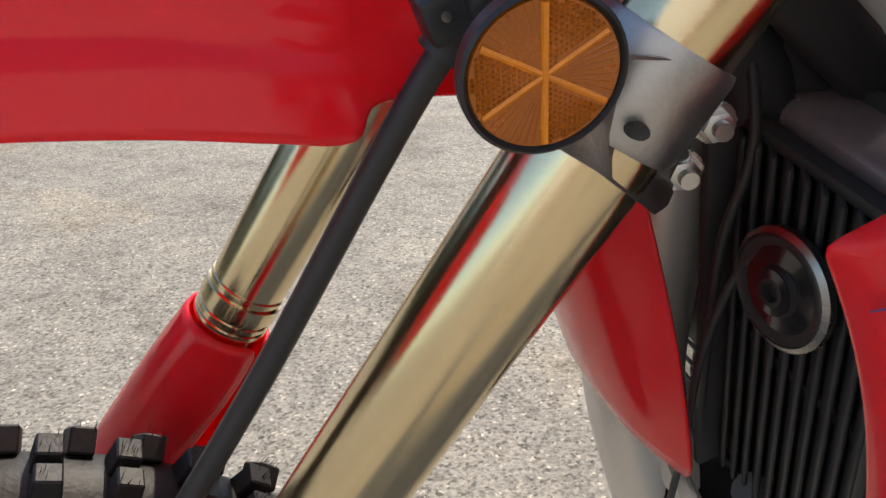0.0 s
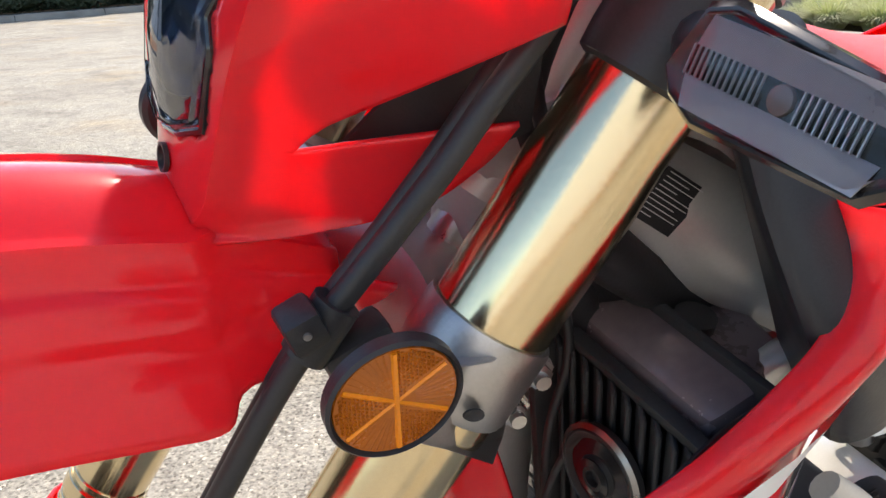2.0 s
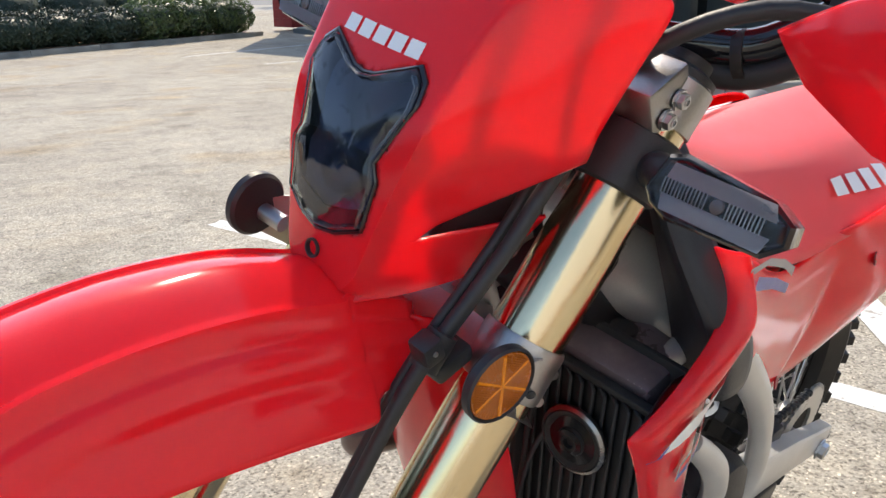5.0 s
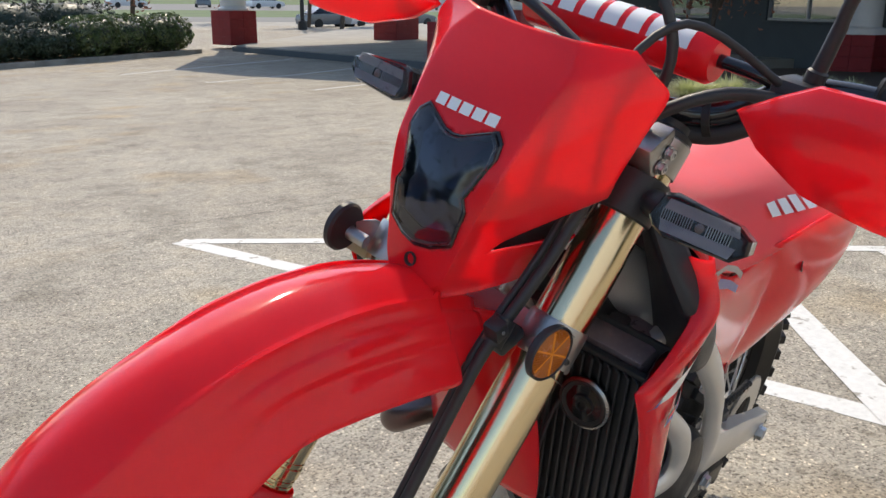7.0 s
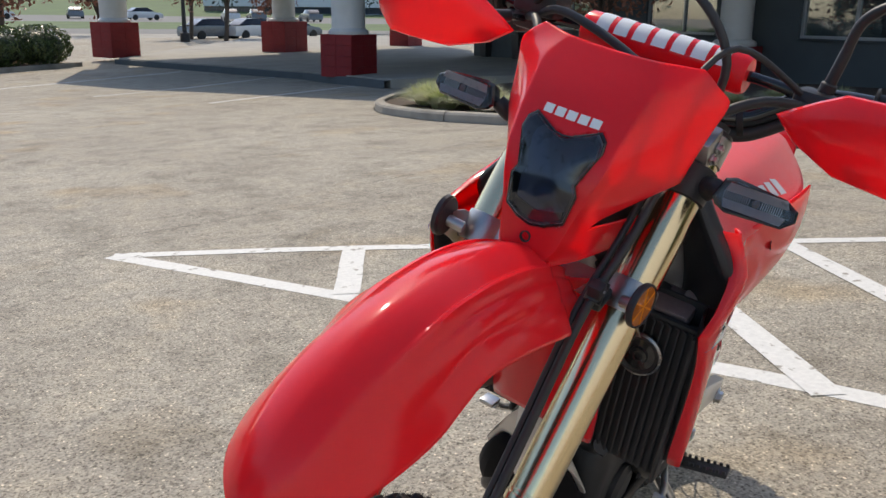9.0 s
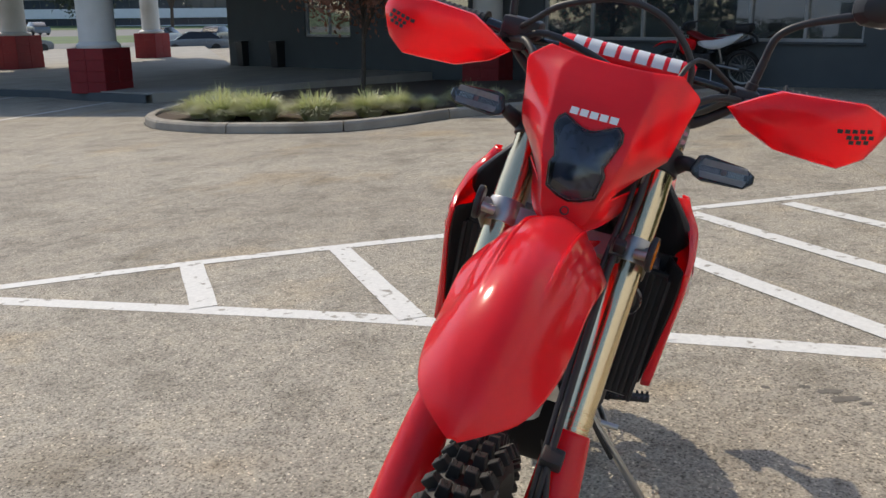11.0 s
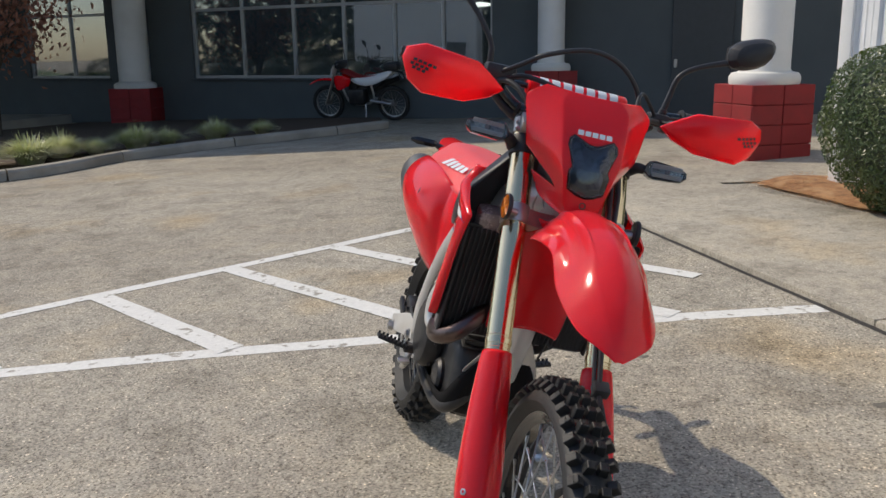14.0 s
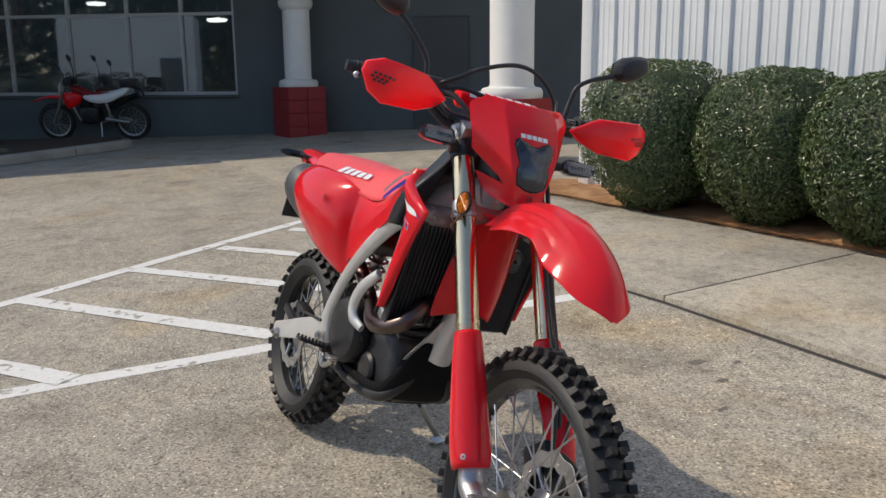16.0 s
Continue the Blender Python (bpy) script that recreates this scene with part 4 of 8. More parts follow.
def car(m, mat, label):
    root = thing("car", m, label, "car", "far parked cars")
    bm = bmesh.new()
    loft(bm, [[Vector((x, s * w, z)) for s, w, z in ((-1, 0.80, 0.25), (1, 0.80, 0.25), (1, 0.90, 0.55), (1, 0.85, h), (-1, 0.85, h), (-1, 0.90, 0.55))] for x, h in ((-2.2, 0.75), (-2.1, 0.92), (-0.9, 0.98), (0.9, 0.96), (2.0, 0.80), (2.2, 0.65))])
    part("body", bm, mat, root)
    bm = bmesh.new()
    loft(bm, [[Vector((x, s * w, z)) for s, w, z in ((-1, 0.80, 0.95), (1, 0.80, 0.95), (1, 0.62, t), (-1, 0.62, t))] for x, t in ((-1.7, 1.0), (-1.05, 1.42), (0.3, 1.45), (1.15, 1.0))])
    part("cabin", bm, GLOSS_BLACK, root, "dark glazed cabin")
    for x in (-1.35, 1.35):
        for s in (-1, 1):
            bm = bmesh.new()
            lathe(bm, [(0, -0.1), (0.30, -0.1), (0.33, -0.06), (0.33, 0.06), (0.30, 0.1), (0, 0.1)], (x, s * 0.82, 0.33), (0, 1, 0), 18)
            part("wheel", bm, RUBBER, root)


CAR_WHITE = material("car_white", (0.75, 0.75, 0.75), 0.25, coat=0.6, vary=0.03, bump=0.0)
CAR_GREY = material("car_grey", (0.16, 0.18, 0.20), 0.25, coat=0.6, vary=0.05, bump=0.0)
for d, a, z, turn, mat, label in ((112, 16.8, 1.0, 10, CAR_WHITE, "white car in the far car park"), (118, 13.0, 1.05, 80, CAR_GREY, "grey car in the far car park"), (108, 22.0, 0.98, 75, CAR_WHITE, "white car in the far car park"), (108, 23.6, 0.98, 75, CAR_GREY, "grey car in the far car park"), (109, 25.2, 0.98, 75, CAR_WHITE, "white car in the far car park"), (110, 27.0, 0.98, 80, CAR_GREY, "grey car in the far car park"), (64, 20.6, 0.11, 12, CAR_GREY, "grey car by the road"), (65, 23.2, 0.14, 14, CAR_WHITE, "white car by the road"), (66, 25.6, 0.16, 14, CAR_GREY, "grey car by the road"), (110, 8.5, 1.0, 15, CAR_WHITE, "white car in the far car park"), (62, 35.6, 0.07, 150, CAR_GREY, "grey car by the road"), (75, 34.0, 0.36, 30, CAR_WHITE, "white car on the far road"), (76, 37.2, 0.38, 30, CAR_GREY, "grey car on the far road")):
    car(pose(*at_far(d, a, z), 0, 0, turn), mat, label)


# ---- white office block past the far car park ----
def office_building():
    root = thing("office_building", Matrix(), "long white office building with ribbon windows past the car park", "building")
    pane_mat = material("far_window_glass", (0.05, 0.06, 0.075), 0.12, coat=0.3, vary=0.15, scale=0.4, fine=6, bump=0.0)
    start, end = at_far(172, 20.5, 0), at_far(160, 41.0, 0)
    along = (end - start).to_2d()
    length = along.length
    along = along.normalized()
    turn = Matrix.Rotation(math.atan2(along.y, along.x), 3, "Z")

    def spot(u, back, z):
        p = start.to_2d() + along * u + Vector((along.y, -along.x)) * -back
        return Vector((p.x, p.y, LEVEL + z))

    for z0, z1, back in ((0.8, 1.9, 0.0), (3.1, 4.7, 0.0), (6.2, 7.7, 0.0), (9.2, 10.6, 0.0)):
        part("wall_band", box(bmesh.new(), (length, 12.0, z1 - z0), spot(length / 2, 6.0 + back, (z0 + z1) / 2), 0.05, turn, 1), WHITE_METAL, root, "white wall band")
    part("roof", box(bmesh.new(), (length + 0.6, 12.6, 0.3), spot(length / 2, 6.0, 10.75), 0.03, turn, 1), WALL_GREY, root)
    n = int(length / 2.4)
    step = length / n
    for z0, z1 in ((1.9, 3.1), (4.7, 6.2), (7.7, 9.2)):
        for k in range(n):
            part("pane", box(bmesh.new(), (step - 0.12, 0.10, z1 - z0), spot((k + 0.5) * step, 0.40, (z0 + z1) / 2), 0.0, turn), pane_mat, root)
        part("wall_core", box(bmesh.new(), (length - 0.4, 11.0, z1 - z0), spot(length / 2, 6.2, (z0 + z1) / 2), 0.0, turn), WALL_GREY, root)


office_building()

for k, (d, a, z, h, r, mat, n, label) in enumerate(((62, 19.3, 0.05, 6.5, 1.9, RUSSET, 1500, "bare-branched russet tree past the lot"), (58, 21.4, 0.05, 8.0, 2.0, LEAF_DARK, 2200, "dark evergreen tree past the lot"), (70, 24.5, 0.25, 5.0, 1.6, RUSSET, 900, "thin russet tree past the lot"), (70, 14.0, 0.25, 5.0, 1.7, RUSSET, 900, "thin russet tree past the lot"), (54, 8.5, 0.0, 7.0, 2.6, RUSSET, 2000, "russet tree behind the hedges"), (50, 3.0, 0.0, 6.5, 2.8, LEAF_DARK, 2400, "dark tree behind the hedges"), (76, 29.5, 0.35, 7.0, 2.4, LEAF_DARK, 2000, "dark evergreen tree past the road"), (80, 34.5, 0.45, 10.0, 3.0, LEAF_DARK, 2400, "dark evergreen tree past the road"), (82, 39.0, 0.48, 11.0, 3.2, LEAF_DARK, 2400, "dark evergreen tree past the road"))):
    root = thing("far_tree", pose(*at_far(d, a, z)), label, "tree", "trees past the lot")
    branching(random.Random(80 + k), root, h, r, h * 0.55, mat, n, 0.34, 0.13, 12)
# lamp post past the lot
root = thing("street_lamp", pose(*at_far(57, 18.9, 0)), "dark tall lamp post past the lot", "street lamp")
bm = bmesh.new()
lathe(bm, [(0.30, 0), (0.30, 0.7), (0.14, 0.8), (0.10, 4.0), (0.08, 8.0)], segs=14)
part("pole", bm, DARK_METAL, root)
bm = bmesh.new()
box(bm, (1.1, 0.35, 0.15), (0.5, 0, 8.0), 0.04)
part("lamp_head", bm, DARK_METAL, root)
# woods on the far slope
rnd = random.Random(9)
pts = []
for k in range(70):
    a = rnd.uniform(-14, 46)
    d = rnd.uniform(215, 290)
    c = at_far(d, a, 1.3 + (d - 150) * 0.043)
    h, r = rnd.uniform(8, 15), rnd.uniform(3, 5.5)
    for _ in range(160):
        v = Vector((rnd.gauss(0, 1), rnd.gauss(0, 1), rnd.gauss(0, 1))).normalized()
        pts.append((c + Vector((v.x * r, v.y * r, h * 0.55 + v.z * h * 0.45)) * 1.0, v))
# unseen clumps added off to one side, to darken the shop window reflections
for k in range(110):
    a = rnd.uniform(-100, -22)
    c = at_far(rnd.uniform(62, 95), a, 0)
    h, r = rnd.uniform(14, 22), rnd.uniform(4.0, 6.0)
    for _ in range(230):
        v = Vector((rnd.gauss(0, 1), rnd.gauss(0, 1), rnd.gauss(0, 1))).normalized()
        pts.append((c + Vector((v.x * r, v.y * r, h * 0.5 + v.z * h * 0.5)), v))
tagged(mesh_ob("far_woods", *leaf_cloud(pts, 1.5, rnd), LEAF_DARK), "dark woods on the far slope, with unseen clumps for window reflections", "woods", kind="stuff")


# ---- a second motorcycle parked under the shop window ----
def parked_bike():
    a, b = lot(14.40, 6.35, 0.03), lot(14.20, 5.02, 0.03)
    turn = math.degrees(math.atan2(a.y - b.y, a.x - b.x))
    m = pose(a.x - 0.35, a.y, a.z, 0, 0, turn) @ pose(0, 0, 0, -9)
    root = thing("parked_motorcycle", m, "red and white trail motorcycle parked in shade under the window", "motorcycle")
    L = 1.38
    for x, name in ((0.0, "front_wheel"), (-L, "rear_wheel")):
        w = new(name)
        w.parent = root
        w.location = (x, 0, 0.335)
        tagged(w)
        bm = lathe(bmesh.new(), [(0.255, -0.02), (0.27, -0.045), (0.32, -0.04), (0.335, 0), (0.32, 0.04), (0.27, 0.045), (0.255, 0.02)], axis=(0, 1, 0), segs=40)
        part("tyre", bm, RUBBER, w)
        bm = lathe(bmesh.new(), [(0.24, -0.018), (0.258, -0.024), (0.258, 0.024), (0.24, 0.018), (0.24, -0.018)], axis=(0, 1, 0), segs=40)
        part("rim", bm, CAST, w)
        bm = lathe(bmesh.new(), [(0, -0.06), (0.05, -0.06), (0.04, 0), (0.05, 0.06), (0, 0.06)], axis=(0, 1, 0), segs=18)
        part("hub", bm, CAST, w)
        for k in range(18):
            t = k * math.pi / 9
            bm = rod(bmesh.new(), (0.045 * math.cos(t + 0.5), 0.03 * (-1) ** k, 0.045 * math.sin(t + 0.5)), (0.245 * math.cos(t), 0, 0.245 * math.sin(t)), 0.003, 5)
            part("spoke", bm, STEEL, w)
    for s in (1, -1):
        bm = rod(bmesh.new(), (0.0, s * 0.09, 0.335), (-0.24, s * 0.09, 0.88), 0.024, 12)
        part("fork_leg", bm, CAST, root)
        bm = rod(bmesh.new(), (-0.95, s * 0.10, 0.40), (-L, s * 0.10, 0.335), 0.03, 10)
        part("swingarm", bm, CAST, root)
        bm = bmesh.new()
        rows = [[(-0.22, s * 0.15, 0.90), (-0.30, s * 0.19, 0.66), (-0.33, s * 0.18, 0.58)], [(-0.45, s * 0.17, 0.88), (-0.46, s * 0.19, 0.72), (-0.46, s * 0.18, 0.64)], [(-0.62, s * 0.15, 0.84), (-0.60, s * 0.17, 0.76), (-0.58, s * 0.16, 0.70)]]
        soften(part("shroud", patch(bm, rows), RED, root, "red tank shroud"), 1, 0.006)
        rows = [[(-0.58, s * 0.14, 0.85), (-0.62, s * 0.16, 0.74)], [(-0.90, s * 0.14, 0.82), (-0.92, s * 0.17, 0.66)], [(-1.22, s * 0.13, 0.90), (-1.20, s * 0.16, 0.74)], [(-1.50, s * 0.09, 0.97), (-1.42, s * 0.12, 0.88)]]
        soften(part("side_panel", patch(bmesh.new(), rows), WHITE_PRINT, root, "white side panel"), 1, 0.006)
        bm = tube(bmesh.new(), [(-0.36, s * 0.18, 1.10), (-0.33, s * 0.21, 1.27), (-0.30, s * 0.23, 1.36)], 0.008, 8)
        mir = part("mirror", bm, BLACK, root)
        bm = lathe(bmesh.new(), [(0, -0.03), (0.05, -0.022), (0.068, 0), (0.05, 0.012), (0, 0.02)], (-0.27, s * 0.25, 1.42), (0.6, 0, -0.3), 18)
        part("mirror_head", bm, BLACK, mir)
    bm = tube(bmesh.new(), [(-0.46, -0.38, 1.09), (-0.38, -0.18, 1.10), (-0.33, 0, 1.04), (-0.38, 0.18, 1.10), (-0.46, 0.38, 1.09)], 0.014, 10)
    part("handlebar", bm, BLACK, root)
    part("instrument_cowl", box(bmesh.new(), (0.16, 0.30, 0.15), (-0.36, 0, 1.06), 0.05), BLACK, root, "black cowl and switchgear")
    rows = [[(x, u * w, z - 0.03 * u * u) for u in (-1, -0.5, 0, 0.5, 1)] for x, z, w in ((0.36, 0.70, 0.04), (0.25, 0.77, 0.07), (0.05, 0.82, 0.085), (-0.18, 0.80, 0.08), (-0.30, 0.74, 0.07))]
    soften(part("front_fender", patch(bmesh.new(), rows), RED, root, "red front fender"), 1, 0.006)
    rows = [[(-0.14 - k * 0.03, y, 0.80 + k * 0.085) for y in (-w, -w * 0.5, 0, w * 0.5, w)] for k, w in enumerate((0.07, 0.11, 0.12, 0.10))]
    soften(part("headlight_mask", patch(bmesh.new(), rows), WHITE_PRINT, root, "white headlight mask"), 1, 0.01)
    rows = [[(x, u * w, z - 0.05 * u * u) for u in (-1, -0.5, 0, 0.5, 1)] for x, z, w in ((-0.36, 0.98, 0.09), (-0.50, 0.97, 0.13), (-0.66, 0.86, 0.11), (-0.95, 0.83, 0.11), (-1.20, 0.87, 0.11), (-1.36, 0.91, 0.09))]
    soften(part("seat", patch(bmesh.new(), rows), RED_PAINTED, root, "dark red seat and tank top"), 1, 0.03)
    bm = box(bmesh.new(), (0.30, 0.24, 0.15), (-1.42, 0, 1.02), 0.05)
    part("tail_bag", bm, BLACK, root, "black soft tail bag")
    bm = box(bmesh.new(), (0.34, 0.24, 0.30), (-0.66, 0, 0.46), 0.05)
    part("engine", bm, DARK_METAL, root)
    bm = box(bmesh.new(), (0.18, 0.17, 0.26), (-0.60, 0, 0.68), 0.03, Matrix.Rotation(radians(-14), 3, "Y"))
    part("cylinder", bm, DARK_METAL, root)
    bm = tube(bmesh.new(), [(-0.24, 0, 0.86), (-0.36, 0, 0.55), (-0.50, 0, 0.33), (-0.86, 0, 0.32), (-0.98, 0, 0.45), (-0.92, 0, 0.75)], 0.022, 10)
    part("frame", bm, CAST, root)
    bm = tube(bmesh.new(), [(-0.95, -0.14, 0.55), (-1.15, -0.17, 0.66), (-1.48, -0.18, 0.78)], [0.03, 0.055, 0.05], 12)
    part("muffler", bm, DARK_METAL, root)
    bm = tube(bmesh.new(), [(-0.86, 0.12, 0.34), (-0.88, 0.18, 0.20), (-0.90, 0.27, 0.06)], 0.012, 8)
    part("side_stand", bm, STEEL, root)
    bm = tube(bmesh.new(), [(-1.44, 0, 0.94), (-1.60, 0, 0.90), (-1.66, 0, 0.78)], [0.06, 0.05, 0.03], 10, flat=(1, 0.3))
    part("rear_fender", bm, BLACK, root)


parked_bike()


# ---- dried drips and stains on the concrete ----
STAIN = material("dried_oil_stain", (0.150, 0.135, 0.112), 0.8, vary=0.3, scale=40, fine=200, bump=0.3)


def blotch(x, y, r, turn, mat, seed, long=2.0):
    rnd = random.Random(seed)
    bm = bmesh.new()
    ring = []
    for k in range(26):
        a = 2 * math.pi * k / 26
        q = r * (1 + 0.55 * noise.noise(Vector((math.cos(a) * 1.7, math.sin(a) * 1.7, seed * 3.7))) + rnd.uniform(-0.12, 0.12))
        u = Vector((q * math.cos(a) * long, q * math.sin(a)))
        c, s_ = math.cos(turn), math.sin(turn)
        ring.append(bm.verts.new(lot(x + u.x * c - u.y * s_, y + u.x * s_ + u.y * c, 0.0016)))
    bm.faces.new(ring)
    solo("oil_stain", bm, mat, "dark dried oil drip on the concrete", "stain", "oil stains", kind="structure")


SPOTS = [(1.673, 0.42, 0.022, STAIN), (1.643, 0.356, 0.024, STAIN), (1.637, 0.295, 0.012, STAIN), (1.673, 0.497, 0.01, STAIN), (1.6, 0.605, 0.009, STAIN), (1.231, -0.523, 0.022, STAIN), (1.02, -0.556, 0.016, STAIN), (0.759, -0.448, 0.014, STAIN), (1.196, -0.691, 0.012, STAIN)]
for k, (x, y, r, mat) in enumerate(SPOTS):
    blotch(x, y, r, -1.1 + 0.3 * math.sin(k), mat, k + 1)


# ---- white building across the lot, seen only in the shop windows ----
def mirrored_building():
    c, a = Vector((-24.8, 32.3)), Vector((0.537, 0.844))
    b = Vector((a.y, -a.x))
    root = thing("white_shed", Matrix(), "white ribbed metal shed across the lot, mirrored in the windows", "building")
    z0, z1 = lot(-23, 35).z - 0.2, lot(-23, 35).z + 5.9
    prof = [(0.0, 0.0), (0.02, 0.03), (0.08, 0.03), (0.10, 0.0)]
    for k in range(5):
        bm = bmesh.new()
        lo, hi = [], []
        for j in range(6):
            for s, d in prof:
                p = c + a * (k * 1.8 + j * 0.3 + s) + b * d
                lo.append(bm.verts.new((p.x, p.y, z0)))
                hi.append(bm.verts.new((p.x, p.y, z1)))
        p = c + a * ((k + 1) * 1.8)
        lo.append(bm.verts.new((p.x, p.y, z0)))
        hi.append(bm.verts.new((p.x, p.y, z1)))
        for i in range(len(lo) - 1):
            bm.faces.new((lo[i], lo[i + 1], hi[i + 1], hi[i]))
        part("wall_panel", bm, WHITE_METAL, root, angle=20)
    mid = c + a * 4.5 - b * 3.05
    bm = box(bmesh.new(), (9.0, 6.0, z1 - z0 - 0.02), (mid.x, mid.y, (z0 + z1) / 2), 0.0, Matrix.Rotation(math.atan2(a.y, a.x), 3, "Z"))
    part("building_body", bm, WHITE_METAL, root)
    mid = c + a * 1.6 + b * 0.06
    bm = box(bmesh.new(), (1.6, 0.08, 3.0), (mid.x, mid.y, z0 + 1.7), 0.01, Matrix.Rotation(math.atan2(a.y, a.x), 3, "Z"))
    part("door", bm, WALL_GREY, root, "dark grey door")


mirrored_building()

# ---- the red enduro motorcycle: x forward, y to its left, z up, the front wheel's foot at 0 ----
BIKE = SLOPE @ pose(-0.435, 0.568, 0, -16.0, 0, 199.3)
bike = thing("motorcycle", BIKE, "glossy red enduro motorcycle leaning on its side stand on the concrete", "motorcycle")
RAKE = Vector((0.489, 0, -0.872)).normalized()          # down along the fork
FORK0 = Vector((-0.241, 0, 0.672))                     # a point on the fork's middle plane
FORK_Y = 0.110
FORWARD = Vector((RAKE.z * -1, 0, RAKE.x))             # square to the fork, ahead


def fork(h, y=0.0, f=0.0):
    """A point on the fork: h metres up from the guard's top, y across, f ahead of the tubes."""
    return FORK0 - RAKE * h + Vector((0, y, 0)) + FORWARD * f


# --- wheels ---
def tyre_mesh(radius, half):
    bm = bmesh.new()
    segs = 72
    prof = []
    depth = half * 1.45
    for k in range(13):
        a = math.pi * (k / 12) - math.pi / 2
        prof.append((radius - 0.012 - half * 0.92 * (1 - math.cos(a * 0.98)) * 0.95, half * math.sin(a)))
    prof = [(radius - depth - 0.004, -half * 0.62)] + prof + [(radius - depth - 0.004, half * 0.62)]
    rings = []
    for j in range(segs):
        t = 2 * math.pi * j / segs
        rings.append([bm.verts.new((r * math.cos(t), y, r * math.sin(t))) for r, y in prof])
    for j in range(segs):
        a, b = rings[j], rings[(j + 1) % segs]
        for i in range(len(prof) - 1):
            bm.faces.new((a[i], a[i + 1], b[i + 1], b[i]))
        bm.faces.new((a[-1], a[0], b[0], b[-1]))
    return bm


def knobs(parent, radius, knob_rows, count, knob):
    """Tread blocks: one mesh a row, set round the tyre."""
    lx, ly_, lz = knob
    for y, shift, tilt, drop, wide in knob_rows:
        bm = bmesh.new()
        r = radius - drop
        lean = Matrix.Rotation(radians(tilt), 3, "X")
        c = []
        for sx, sy, sz in ((-1, -1, -1), (1, -1, -1), (1, 1, -1), (-1, 1, -1), (-1, -1, 1), (1, -1, 1), (1, 1, 1), (-1, 1, 1)):
            k = 0.84 if sz > 0 else 1.0
            v = lean @ Vector((sx * lx * 0.5 * k, sy * ly_ * wide * 0.5 * k, sz * lz * 0.5))
            c.append(bm.verts.new((v.z + r, v.y + y, v.x)))
        for f in ((0, 1, 2, 3), (4, 5, 6, 7), (0, 1, 5, 4), (1, 2, 6, 5), (2, 3, 7, 6), (3, 0, 4, 7)):
            bm.faces.new([c[i] for i in f])
        bmesh.ops.bevel(bm, geom=bm.edges[:], offset=0.0012, segments=1, affect="EDGES")
        me = finish(bm, "tread_block", RUBBER, 30)
        for j in range(count):
            ob = new("tread_block", me)
            ob.parent = parent
            ob.rotation_euler = (0, -2 * math.pi * (j + shift) / count, 0)
            tagged(ob)


def wheel(name, centre, radius, half, rows, count, knob, rim_r, hub_r, disc_side, disc_r, label):
    w = new(name)
    w.parent = bike
    w.location = centre
    tagged(w, label)
    bm = bmesh.new()
    lathe(bm, [(0, -0.055), (hub_r * 0.9, -0.055), (hub_r, -0.045), (hub_r * 0.62, -0.03), (hub_r * 0.55, 0), (hub_r * 0.62, 0.03), (hub_r, 0.045), (hub_r * 0.9, 0.055), (0, 0.055)], axis=(0, 1, 0), segs=28)
    part("hub", bm, CAST, w)
    part("tyre", tyre_mesh(radius, half), RUBBER, w, "knobbly black off-road tyre", angle=30)
    knobs(w, radius, rows, count, knob)
    bm = bmesh.new()
    lathe(bm, [(rim_r - 0.012, -0.012), (rim_r - 0.004, -0.016), (rim_r + 0.004, -half * 0.55), (rim_r + 0.016, -half * 0.62), (rim_r + 0.016, -half * 0.52), (rim_r - 0.002, 0), (rim_r + 0.016, half * 0.52), (rim_r + 0.016, half * 0.62), (rim_r + 0.004, half * 0.55), (rim_r - 0.004, 0.016), (rim_r - 0.012, 0.012), (rim_r - 0.012, -0.012)], axis=(0, 1, 0), segs=64)
    part("rim", bm, GLOSS_BLACK, w, "black spoked rim")
    for k in range(36):
        side = 1 if k % 2 else -1
        a = 2 * math.pi * k / 36
        b = a + (0.62 if (k // 2) % 2 else -0.62)
        bm = bmesh.new()
        p = Vector((hub_r * 0.92 * math.cos(b), side * 0.045, hub_r * 0.92 * math.sin(b)))
        q = Vector(((rim_r - 0.006) * math.cos(a), side * 0.006, (rim_r - 0.006) * math.sin(a)))
        rod(bm, p, q, 0.0021, 6)
        rod(bm, q + (p - q).normalized() * 0.02, q, 0.0034, 6)
        part("spoke", bm, STEEL, w)
    bm = bmesh.new()
    wave = []
    for j in range(96):
        a = 2 * math.pi * j / 96
        wave.append((disc_r + 0.004 * math.sin(a * 12), a))
    lo = [[bm.verts.new((r * f * math.cos(a), disc_side + d, r * f * math.sin(a))) for r, a in wave] for f, d in ((0.72, -0.002), (1.0, -0.002), (1.0, 0.002), (0.72, 0.002))]
    for a, b in zip(lo, lo[1:] + lo[:1]):
        for j in range(96):
            bm.faces.new((a[j], a[(j + 1) % 96], b[(j + 1) % 96], b[j]))
    for k in range(6):
        a = 2 * math.pi * k / 6
        rod(bm, (hub_r * 0.9 * math.cos(a), disc_side * 0.9, hub_r * 0.9 * math.sin(a)), (disc_r * 0.76 * math.cos(a + 0.25), disc_side, disc_r * 0.76 * math.sin(a + 0.25)), 0.006, 8)
    for k in range(36):
        a = 2 * math.pi * k / 36
        rr = disc_r * (0.80 + 0.07 * (k % 3))
        lathe(bm, [(0.0045, -0.0028), (0.0045, 0.0028)], (rr * math.cos(a), disc_side, rr * math.sin(a)), (0, 1, 0), 8)
    part("brake_disc", bm, STEEL, w, "drilled wave brake disc")
    bm = bmesh.new()
    rod(bm, (0, -0.13, 0), (0, 0.13, 0), 0.011, 14)
    part("axle", bm, STEEL, w)
    return w


